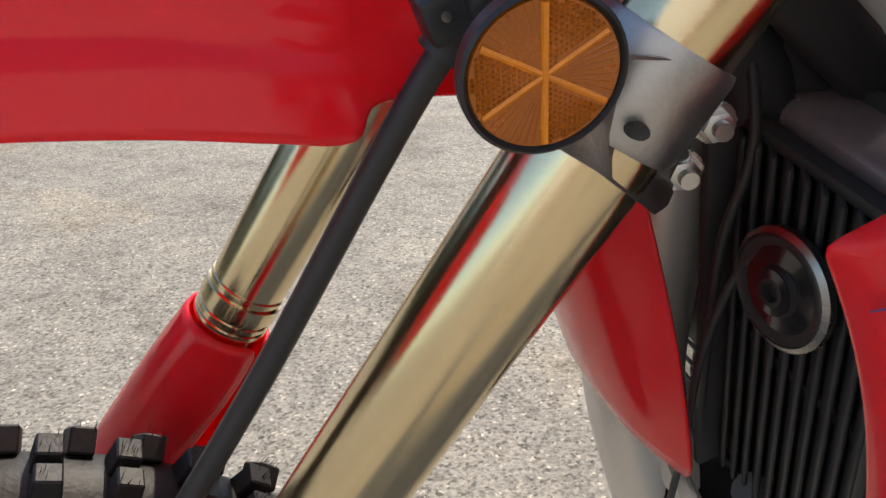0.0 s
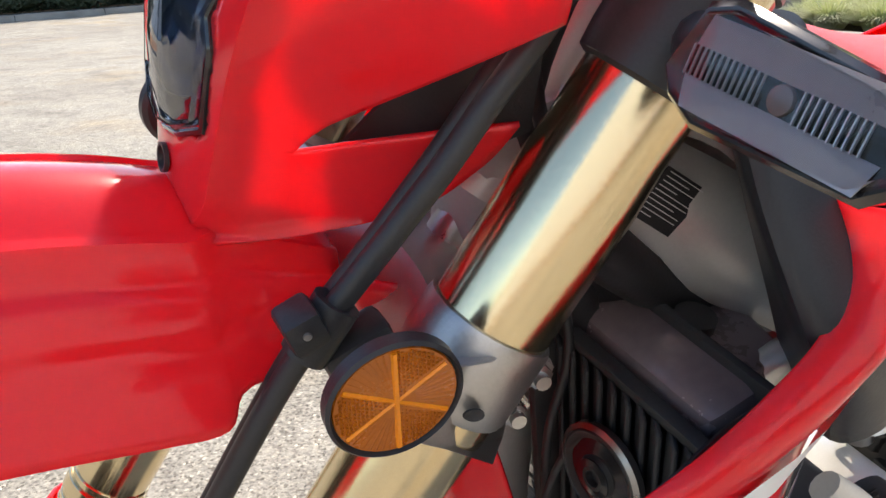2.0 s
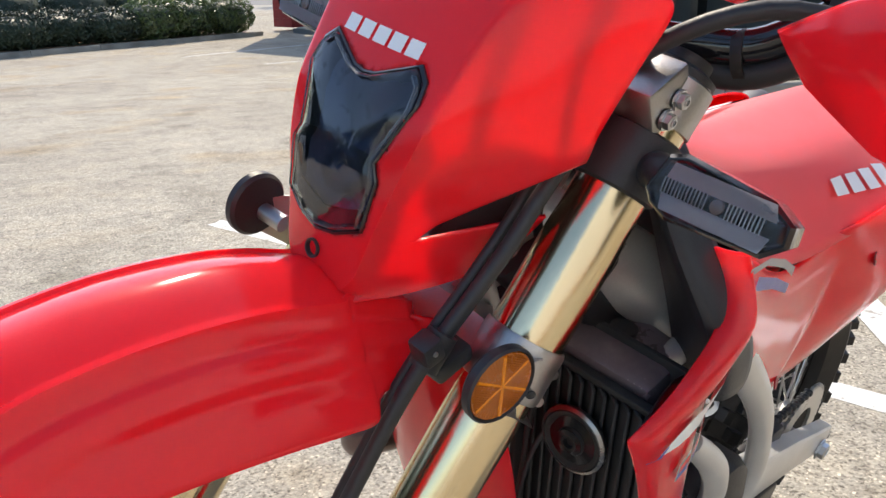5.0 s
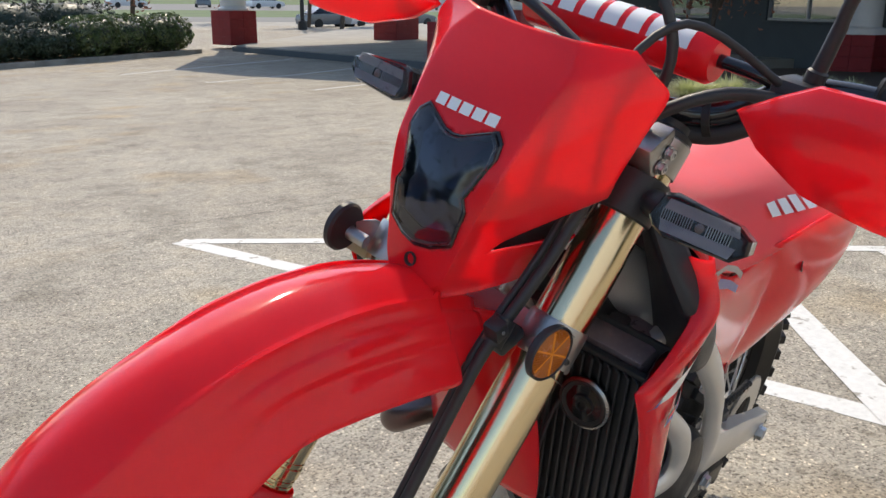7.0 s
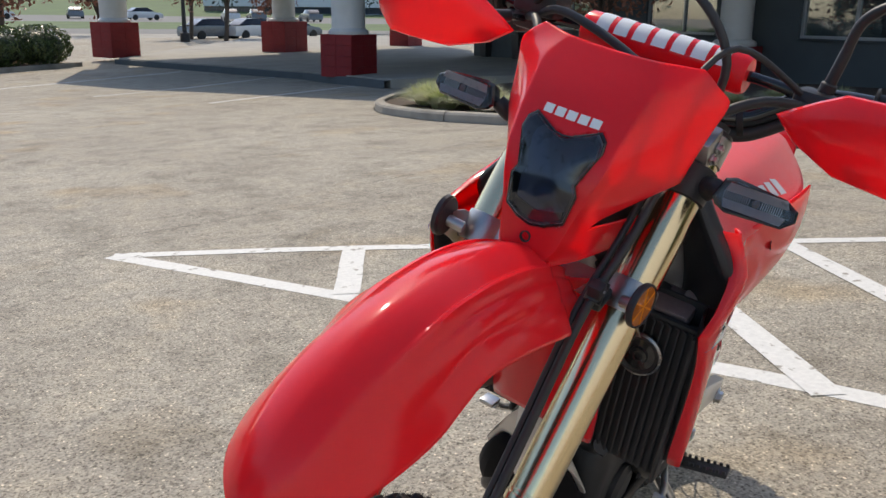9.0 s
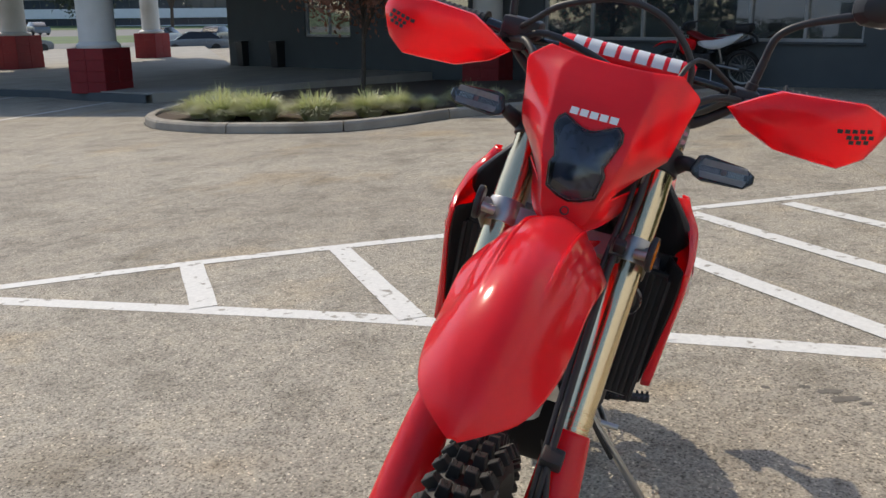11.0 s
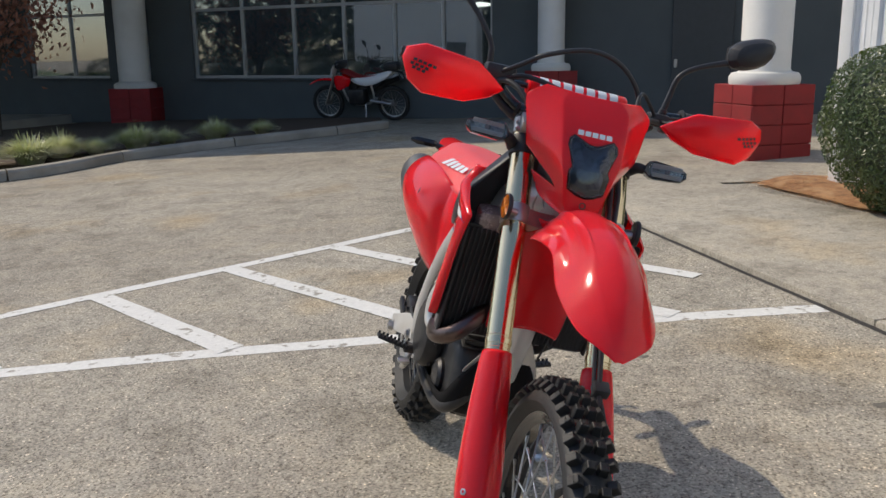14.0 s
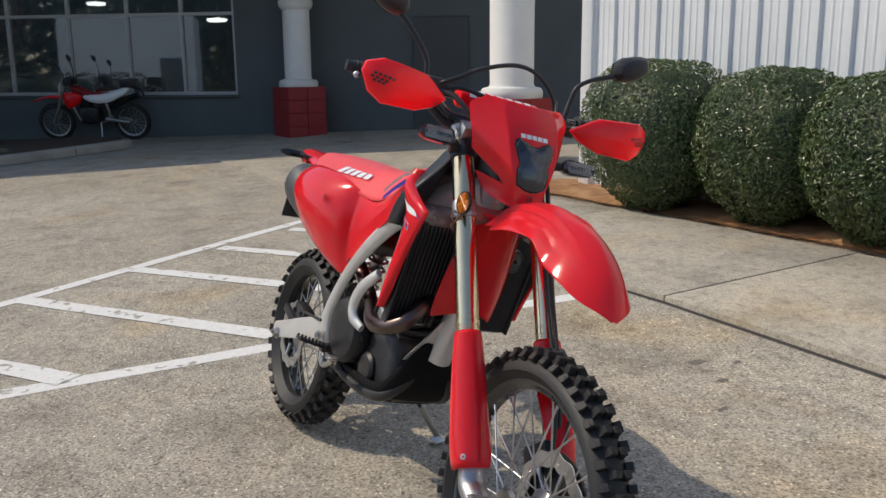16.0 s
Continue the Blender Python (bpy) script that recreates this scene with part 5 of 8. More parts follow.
FRONT_HUB = Vector((-0.020, 0, 0.345))
REAR_HUB = Vector((-1.47, 0, 0.316))
front_wheel = wheel("front_wheel", FRONT_HUB, 0.350, 0.044, [(0.0120, 0.0, 4, 0.006, 1.0), (-0.0120, 0.0, -4, 0.006, 1.0), (0.0335, 0.45, 36, 0.017, 1.05), (-0.0335, 0.45, -36, 0.017, 1.05)], 50, (0.0185, 0.0190, 0.022), 0.272, 0.045, 0.062, 0.128, "spoked front wheel with a narrow knobbly tyre")
rear_wheel = wheel("rear_wheel", REAR_HUB, 0.317, 0.062, [(0.0, 0.0, 0, 0.008, 1.2), (0.028, 0.5, 16, 0.012, 1.0), (-0.028, 0.5, -16, 0.012, 1.0), (0.050, 0.0, 40, 0.026, 1.0), (-0.050, 0.0, -40, 0.026, 1.0)], 34, (0.027, 0.023, 0.022), 0.230, 0.055, -0.075, 0.118, "spoked rear wheel with a wide knobbly tyre")

# moulding hairs left on the new front tyre
verts, faces = [], []
rnd = random.Random(12)
for k in range(1500):
    y = rnd.choice((-0.0335, -0.012, 0.012, 0.0335)) + rnd.uniform(-0.007, 0.007)
    a = 2 * math.pi * (rnd.randrange(50) + (0.45 if abs(y) > 0.022 else 0.0) + rnd.uniform(-0.16, 0.16)) / 50
    r0 = 0.3535 if abs(y) < 0.022 else 0.3440 - (abs(y) - 0.0335) * 0.7
    d = Vector((math.cos(a), rnd.uniform(-0.2, 0.2) + y * 8, math.sin(a))).normalized()
    p = Vector((r0 * math.cos(a), y, r0 * math.sin(a)))
    s_ = Vector((-math.sin(a), 0, math.cos(a))) * 0.00045
    t_ = Vector((0, 0.00045, 0))
    i = len(verts)
    verts += [p + s_, p - s_ * 0.5 + t_, p - s_ * 0.5 - t_, p + d * rnd.uniform(0.006, 0.011)]
    faces += [(i, i + 1, i + 3), (i + 1, i + 2, i + 3), (i + 2, i, i + 3)]
me = bpy.data.meshes.new("tyre_hair")
me.from_pydata(verts, [], faces)
me.materials.append(RUBBER)
ob = new("tyre_hair", me)
ob.parent = front_wheel
tagged(ob, "", kind="stuff")

# --- fork ---
for side in (1, -1):
    y = side * FORK_Y
    leg = new("fork_leg")
    leg.parent = bike
    tagged(leg, "gold upside-down fork leg with a red guard")
    bm = bmesh.new()
    # stepped outer tube: slim at the foot, swelling below the lower clamp
    lathe(bm, [(0.0, -0.006), (0.0258, -0.006), (0.0264, 0.03), (0.0270, 0.066), (0.0275, 0.18), (0.0285, 0.26), (0.0288, 0.36), (0.0288, 0.40), (0.0275, 0.42), (0.0275, 0.532), (0.0, 0.532)], fork(0, y), -RAKE, 40)
    part("outer_tube", bm, GOLD, leg, "gold anodised outer tube")
    for h0, h1, r in ((0.002, 0.006, 0.0272), (0.0085, 0.0125, 0.0272), (0.016, 0.029, 0.0282), (0.033, 0.036, 0.0276)):
        bm = lathe(bmesh.new(), [(0.0255, h0), (r - 0.0005, h0), (r, h0 + 0.0006), (r, h1 - 0.0006), (r - 0.0005, h1), (0.0255, h1)], fork(0, y), -RAKE, 40)
        part("seal_ring", bm, GOLD, leg)
    bm = bmesh.new()
    rod(bm, fork(0.0, y), fork(-0.36, y), 0.0235, 28)
    part("slider", bm, CHROME, leg)
    # guard wraps the slider from outside and ahead
    rows = []
    for h, r, a0, a1, push in ((0.0, 0.0315, -178, 178, 0), (-0.012, 0.0335, -178, 178, 0), (-0.05, 0.0370, -172, 172, 0.002), (-0.12, 0.0415, -150, 150, 0.004), (-0.22, 0.046, -115, 115, 0.006), (-0.285, 0.046, -112, 112, 0.006), (-0.31, 0.042, -105, 105, 0.004)):
        ring = []
        for k in range(13):
            a = radians(a0 + (a1 - a0) * k / 12)
            out = Vector((0, side, 0)) * 0.80 + FORWARD * 0.60
            u = out.normalized()
            v = RAKE.cross(u)
            ring.append(fork(h, y) + u * (math.cos(a) * r + push) + v * (math.sin(a) * r))
        rows.append(ring)
    g = part("fork_guard", patch(bmesh.new(), rows), RED, leg, "smooth red plastic fork guard")
    soften(g, 1, 0.003)
    bm = bmesh.new()
    hexbolt(bm, fork(-0.287, y + side * 0.036, 0.030), Vector((0, side * 0.75, 0)) + FORWARD * 0.6, 0.007, 0.005)
    part("guard_bolt", bm, STEEL, g)
    # cast foot that carries the axle ahead of the slider
    bm = bmesh.new()
    foot = [fork(-0.30, y), fork(-0.345, y), FRONT_HUB + Vector((-0.015, y, 0.008)), FRONT_HUB + Vector((0.0, y, -0.005))]
    tube(bm, foot, [0.030, 0.033, 0.034, 0.030], 16, flat=(1.0, 0.8))
    rod(bm, FRONT_HUB + Vector((0, y - side * 0.03, 0)), FRONT_HUB + Vector((0, y + side * 0.030, 0)), 0.029, 20)
    hexbolt(bm, FRONT_HUB + Vector((0, y + side * 0.030, 0)), (0, side, 0), 0.013, 0.008)
    for d in (-0.014, 0.014):
        hexbolt(bm, FRONT_HUB + Vector((0.02, y + d, -0.028)), (0.3, 0, -1), 0.005, 0.006)
    part("fork_foot", bm, CAST, leg, "cast aluminium axle lug")
    bm = bmesh.new()
    lathe(bm, [(0.0280, 0.530), (0.0280, 0.541), (0.020, 0.545), (0.020, 0.552), (0.010, 0.554), (0, 0.554)], fork(0, y), -RAKE, 24)
    part("fork_cap", bm, DARK_METAL, leg)

# front brake caliper and disc guard on the left
bm = bmesh.new()
box(bm, (0.10, 0.045, 0.055), FRONT_HUB + Vector((-0.10, 0.085, 0.085)), 0.010, Matrix.Rotation(radians(-35), 3, "Y"))
box(bm, (0.05, 0.03, 0.10), FRONT_HUB + Vector((-0.075, 0.10, 0.04)), 0.008, Matrix.Rotation(radians(-28), 3, "Y"))
part("front_caliper", bm, DARK_METAL, bike, "dark brake caliper")
bm = bmesh.new()
lathe(bm, [(0.0, 0.02), (0.06, 0.022), (0.10, 0.015), (0.128, 0.004), (0.128, 0.0), (0.0, 0.012)], FRONT_HUB + Vector((0.0, 0.075, 0)), (0, 1, 0), 32)
part("disc_guard", bm, BLACK, bike)

# --- clamps ---
def clamp(h, thick, name, label, reach):
    body = bmesh.new()
    up = -RAKE
    def ring(dz):
        pts = []
        n = 144
        for k in range(n):
            a = 2 * math.pi * k / n
            c, s = math.cos(a), math.sin(a)
            yy = s * (FORK_Y + 0.029)
            # two bosses joined by a waisted bridge set back at the stem
            boss = math.exp(-((abs(yy) - FORK_Y) / 0.036) ** 2)
            front_edge = 0.010 + 0.022 * boss
            rear_edge = -(reach * math.exp(-(yy / 0.055) ** 2) + 0.022 * boss + 0.006)
            f = front_edge * c if c > 0 else -rear_edge * c
            pts.append(fork(h + dz, yy, f))
        return pts
    loft(body, [ring(-thick / 2), ring(-thick / 2 + 0.004), ring(thick / 2 - 0.004), ring(thick / 2)])
    ob = part(name, body, CAST, bike, label)
    return ob


low = clamp(0.303, 0.036, "lower_clamp", "bare aluminium lower fork clamp", 0.085)
top = clamp(0.518, 0.036, "upper_clamp", "bare aluminium upper fork clamp", 0.075)
for side in (1, -1):
    bm = bmesh.new()
    lathe(bm, [(0.0290, -0.020), (0.0308, -0.020), (0.0318, -0.017), (0.0318, 0.019), (0.0308, 0.022), (0.0290, 0.022)], fork(0.305, side * FORK_Y), -RAKE, 40)
    part("clamp_boss", bm, CAST, low)
    bm = bmesh.new()
    lathe(bm, [(0.0275, -0.018), (0.0296, -0.018), (0.0298, 0.016), (0.0275, 0.018)], fork(0.518, side * FORK_Y), -RAKE, 40)
    box(bm, (0.042, 0.046, 0.044), fork(0.512, side * 0.1075, 0.022), 0.003, Matrix.Rotation(radians(29.3), 3, "Y"))
    part("clamp_boss", bm, CAST, top)
    for x, z in ((-0.4768, 1.1335), (-0.4668, 1.1203)):
        bm = bmesh.new()
        lathe(bm, [(0.0, 0.0), (0.0074, 0.0), (0.0074, 0.0012), (0.0062, 0.0022), (0.0, 0.0022)], (x, side * 0.1315, z), (0, side, 0), 24)
        hexbolt(bm, (x, side * 0.1325, z), (0, side, 0), 0.0058, 0.0055)
        lathe(bm, [(0.0022, 0.0), (0.0032, 0.0), (0.0032, 0.0016), (0.0022, 0.0016)], (x, side * 0.1378, z), (0, side, 0), 16)
        part("pinch_bolt", bm, STEEL, top, "bright steel pinch bolt")
    # rubber collar with the indicator stalk, just under the upper clamp
    bm = bmesh.new()
    lathe(bm, [(0.0285, -0.024), (0.0318, -0.022), (0.0328, -0.010), (0.0328, 0.010), (0.0318, 0.020), (0.0285, 0.022)], fork(0.470, side * FORK_Y), -RAKE, 32)
    collar = part("indicator_collar", bm, BLACK, bike, "black rubber collar round the fork tube")

# steering stem
bm = bmesh.new()
rod(bm, fork(0.30, 0, -0.055), fork(0.56, 0, -0.055), 0.016, 20)
lathe(bm, [(0.0, 0.0), (0.021, 0.0), (0.021, 0.012), (0.014, 0.016), (0, 0.016)], fork(0.556, 0, -0.055), -RAKE, 6)
part("steering_stem", bm, STEEL, bike)
bm = bmesh.new()
rod(bm, fork(0.355, 0, -0.055), fork(0.505, 0, -0.055), 0.033, 28)
part("steering_head", bm, FRAME_ALU, bike, "aluminium steering head")

# --- round amber reflectors ---
for side in (1, -1):
    c = Vector((-0.3335, side * 0.146, 0.962))
    ax = Vector((0.10, side, 0.02)).normalized()
    bm = bmesh.new()
    lathe(bm, [(0, -0.007), (0.0255, -0.007), (0.0282, -0.004), (0.0282, 0.002), (0.0268, 0.0035), (0.0257, 0.0010), (0, 0.0010)], c, ax, 48)
    holder = part("side_reflector", bm, BLACK, bike, "round amber side reflector in a black rim")
    bm = bmesh.new()
    lathe(bm, [(0.0256, 0.0008), (0.0250, 0.0022), (0.0, 0.0028)], c, ax, 48)
    q = Vector((0, 0, 1)).rotation_difference(ax)
    part("amber_face", bm, AMBER_DEEP, holder, "amber prismatic face")
    # six ribs split the face into alternating plain and knobbly fields
    up = (Vector((0.12, 0, 1.0)) - ax * ax.dot(Vector((0.12, 0, 1.0)))).normalized()
    across = ax.cross(up)
    q = Matrix((up, across, ax)).transposed()
    bm = bmesh.new()
    for k in range(6):
        a = math.pi / 3 * k
        d = q @ Vector((math.cos(a), math.sin(a), 0))
        rod(bm, c + ax * 0.0020, c + ax * 0.0020 + d * 0.0240, 0.0013 if k % 3 else 0.0016, 6)
    part("prism_rib", bm, AMBER, holder)
    bm = bmesh.new()
    for k in (0, 2, 4):
        for j in range(9):
            a = math.pi / 3 * (k + (j + 0.5) / 9)
            d = q @ Vector((math.cos(a), math.sin(a), 0))
            rod(bm, c + ax * 0.0022 + d * 0.008, c + ax * 0.0020 + d * 0.0243, 0.0006, 5)
    part("fine_rib", bm, AMBER_DEEP, holder)
    # small prism knobs in the other fields
    bm = bmesh.new()
    for i in range(-14, 15):
        for j in range(-14, 15):
            u, v = i * 0.0019 + (j % 2) * 0.00095, j * 0.0017
            rr, a = math.hypot(u, v), math.atan2(v, u) % (2 * math.pi)
            field = int(a // (math.pi / 3))
            near = min(a - field * math.pi / 3, (field + 1) * math.pi / 3 - a) * rr
            if 0.002 < rr < 0.0240 and near > 0.0016 and field % 2:
                p = c + ax * 0.0024 + q @ Vector((u, v, 0))
                e = q @ Vector((0.0007, 0, 0))
                f = q @ Vector((0, 0.0007, 0))
                vs = [bm.verts.new(p + e + f), bm.verts.new(p - e + f), bm.verts.new(p - e - f), bm.verts.new(p + e - f), bm.verts.new(p + ax * 0.0009 + e * 0.5)]
                for k in range(4):
                    bm.faces.new((vs[k], vs[(k + 1) % 4], vs[4]))
    part("prism", bm, AMBER_DEEP, holder, angle=5)
    # plate that carries it from the clamp bolts
    bm = bmesh.new()
    pts = [(-0.335, 0.938), (-0.345, 0.968), (-0.380, 0.962), (-0.415, 0.944), (-0.440, 0.929), (-0.443, 0.913), (-0.432, 0.888), (-0.415, 0.882), (-0.392, 0.896), (-0.362, 0.920)]
    plate(bm, [Vector((x, side * (0.1430 if x > -0.390 else 0.1430 + (x + 0.390) * 1.05), z)) for x, z in pts], (0, -side, 0), 0.0018, 0.0005)
    rod(bm, (-0.345, side * 0.118, 0.952), (-0.338, side * 0.146, 0.956), 0.008, 10)
    bracket = part("reflector_bracket", bm, CAST, holder, "grey metal bracket plate")
    # two black discs laid on the plate paint in the shade of its recesses
    for x, z, y in ((-0.3745, 0.9355, 0.1432), (-0.4040, 0.9160, 0.1290)):
        bm = lathe(bmesh.new(), [(0.0, 0.0003), (0.0033, 0.0003), (0.0039, 0.0008), (0.0042, 0.0)], (0, 0, 0), (0, side, 0), 20)
        for v in bm.verts:
            v.co = Matrix.Rotation(radians(-28), 3, "Y") @ Vector((v.co.x * 1.5, v.co.y, v.co.z * 0.8)) + Vector((x, side * y, z))
        part("recess", bm, MATT_BLACK, bracket)
    for x, z in ((-0.4306, 0.9181), (-0.4202, 0.8971)):
        bm = bmesh.new()
        axis = Vector((0.25, side, 0.1)).normalized()
        foot = Vector((x, side * 0.112, z))
        lathe(bm, [(0.0, -0.012), (0.0078, -0.012), (0.0078, -0.001), (0.0092, 0.0), (0.0092, 0.0015), (0.0, 0.002)], foot, axis, 20)
        hexbolt(bm, foot + axis * 0.0015, axis, 0.0068, 0.0065)
        rod(bm, foot - axis * 0.02, foot + axis * 0.013, 0.0040, 12)
        part("bracket_bolt", bm, STEEL, holder, "bright steel nut on a stud")

# --- front fender ---
# along the ridge from the tip: x, ridge z, half width, edge z
FENDER = [(0.134, 0.812, 0.006, 0.810), (0.120, 0.850, 0.034, 0.824), (0.100, 0.885, 0.057, 0.833), (0.080, 0.909, 0.070, 0.841), (0.050, 0.935, 0.081, 0.855), (0.010, 0.960, 0.088, 0.870), (-0.030, 0.977, 0.090, 0.884), (-0.060, 0.985, 0.091, 0.906), (-0.095, 0.993, 0.092, 0.926), (-0.150, 1.002, 0.094, 0.929), (-0.210, 1.003, 0.095, 0.925), (-0.255, 0.997, 0.094, 0.918), (-0.285, 0.990, 0.090, 0.913), (-0.300, 0.985, 0.076, 0.922), (-0.360, 0.955, 0.064, 0.915)]


def fender():
    fine = smooth_path([(a[0], a[1], 0) for a in FENDER], 5)
    sides = smooth_path([(0, a[2], a[3]) for a in FENDER], 5)
    us = [k / 40 for k in range(-40, 41)]
    rows = []
    for i, (p, q) in enumerate(zip(fine, sides)):
        x, z, w, ze = p.x, p.y, q.y, q.z
        run = min(1.0, max(0.0, (0.02 - x) / 0.10))      # creases fade in behind the tip
        row = []
        for u in us:
            a = abs(u)
            drop = z - ze
            fall = drop * (0.20 * (a / 0.45) ** 1.7 if a < 0.45 else 0.20 + 0.80 * ((a - 0.45) / 0.55) ** 1.25)
            crest = run * (0.0055 * math.exp(-((a - 0.44) / 0.030) ** 2) - 0.0030 * math.exp(-((a - 0.55) / 0.045) ** 2))
            groove = -0.010 * run * math.exp(-((a - 0.78) / 0.05) ** 2) * min(1.0, max(0.0, (0.06 - x) / 0.08))
            row.append((x, u * w * (1 + groove * 4), z - fall + crest))
        rows.append(row)
    ob = part("front_fender", patch(bmesh.new(), rows), RED, bike, "long glossy red front fender")
    soften(ob, 0, 0.003)
    # rear blade behind the fork, with a pointed tail at each edge
    rows = []
    for x, z, w, tail in ((-0.345, 0.945, 0.062, 0.0), (-0.372, 0.900, 0.072, 0.0), (-0.392, 0.850, 0.081, 0.0), (-0.412, 0.800, 0.087, 0.004), (-0.430, 0.755, 0.091, 0.010), (-0.448, 0.710, 0.091, 0.018), (-0.465, 0.672, 0.088, 0.028)):
        rows.append([(x - 0.042 * abs(u) ** 2.5, u * w, z - tail * abs(u) ** 2) for u in (-1, -0.94, -0.8, -0.6, -0.3, 0, 0.3, 0.6, 0.8, 0.94, 1)])
    soften(part("rear_blade", patch(bmesh.new(), rows), RED, ob, "red blade of the fender behind the fork"), 2, 0.003)
    return ob


fender()


# --- headlight mask ---
# z, middle x, half width, set-back of the outer edge
MASK = [(0.974, -0.288, 0.036, 0.006), (0.983, -0.289, 0.056, 0.040), (0.996, -0.289, 0.072, 0.086), (1.018, -0.290, 0.082, 0.112), (1.040, -0.292, 0.093, 0.118), (1.065, -0.295, 0.107, 0.116), (1.098, -0.304, 0.1215, 0.100), (1.117, -0.312, 0.126, 0.091), (1.165, -0.338, 0.135, 0.079), (1.192, -0.359, 0.141, 0.065), (1.202, -0.368, 0.139, 0.056), (1.214, -0.379, 0.125, 0.036), (1.228, -0.391, 0.106, 0.020)]


def mask_row(z):
    k = 0
    while k < len(MASK) - 2 and z > MASK[k + 1][0]:
        k += 1
    a, b, c, d = [MASK[min(max(k + j, 0), len(MASK) - 1)] for j in (-1, 0, 1, 2)]
    t = (z - b[0]) / (c[0] - b[0])
    h = c[0] - b[0]
    out = []
    for i in (1, 2, 3):
        m0 = (c[i] - a[i]) / (c[0] - a[0]) * h
        m1 = (d[i] - b[i]) / (d[0] - b[0]) * h
        out.append((2 * t ** 3 - 3 * t * t + 1) * b[i] + (t ** 3 - 2 * t * t + t) * m0 + (3 * t * t - 2 * t ** 3) * c[i] + (t ** 3 - t * t) * m1)
    return out


def mask_point(y, z, out=0.0):
    """The mask's skin at y across and z up: a flat middle panel and two slanted cheeks."""
    x, w, back = mask_row(z)
    a = min(1.0, abs(y) / max(w, 0.03))
    flat = 0.52
    x -= back * (0.06 * (a / flat) ** 2 if a < flat else 0.06 + 0.94 * ((a - flat) / (1 - flat)) ** 1.08)
    return Vector((x + out, y * (1 + out * 2), z + out * 0.25))


LAMP_HALF = [(0.0, 1.018), (0.018, 1.0215), (0.038, 1.031), (0.043, 1.066), (0.0375, 1.077), (0.052, 1.117), (0.050, 1.130), (0.041, 1.138), (0.010, 1.1245), (0.0, 1.123)]
LAMP_RIM = LAMP_HALF + [(-y, z) for y, z in LAMP_HALF[-2:0:-1]]


def inside(y, z, outline):
    hit = False
    for (y0, z0), (y1, z1) in zip(outline, outline[1:] + outline[:1]):
        if (z0 > z) != (z1 > z) and y < y0 + (z - z0) / (z1 - z0) * (y1 - y0):
            hit = not hit
    return hit


def on_edge(y, z, outline, reach=0.0019):
    """Draws a point that lies near the outline onto it."""
    best, spot = reach, (y, z)
    for (y0, z0), (y1, z1) in zip(outline, outline[1:] + outline[:1]):
        dy, dz = y1 - y0, z1 - z0
        t = min(1.0, max(0.0, ((y - y0) * dy + (z - z0) * dz) / (dy * dy + dz * dz)))
        d = math.hypot(y - y0 - dy * t, z - z0 - dz * t)
        if d < best:
            best, spot = d, (y0 + dy * t, z0 + dz * t)
    return spot


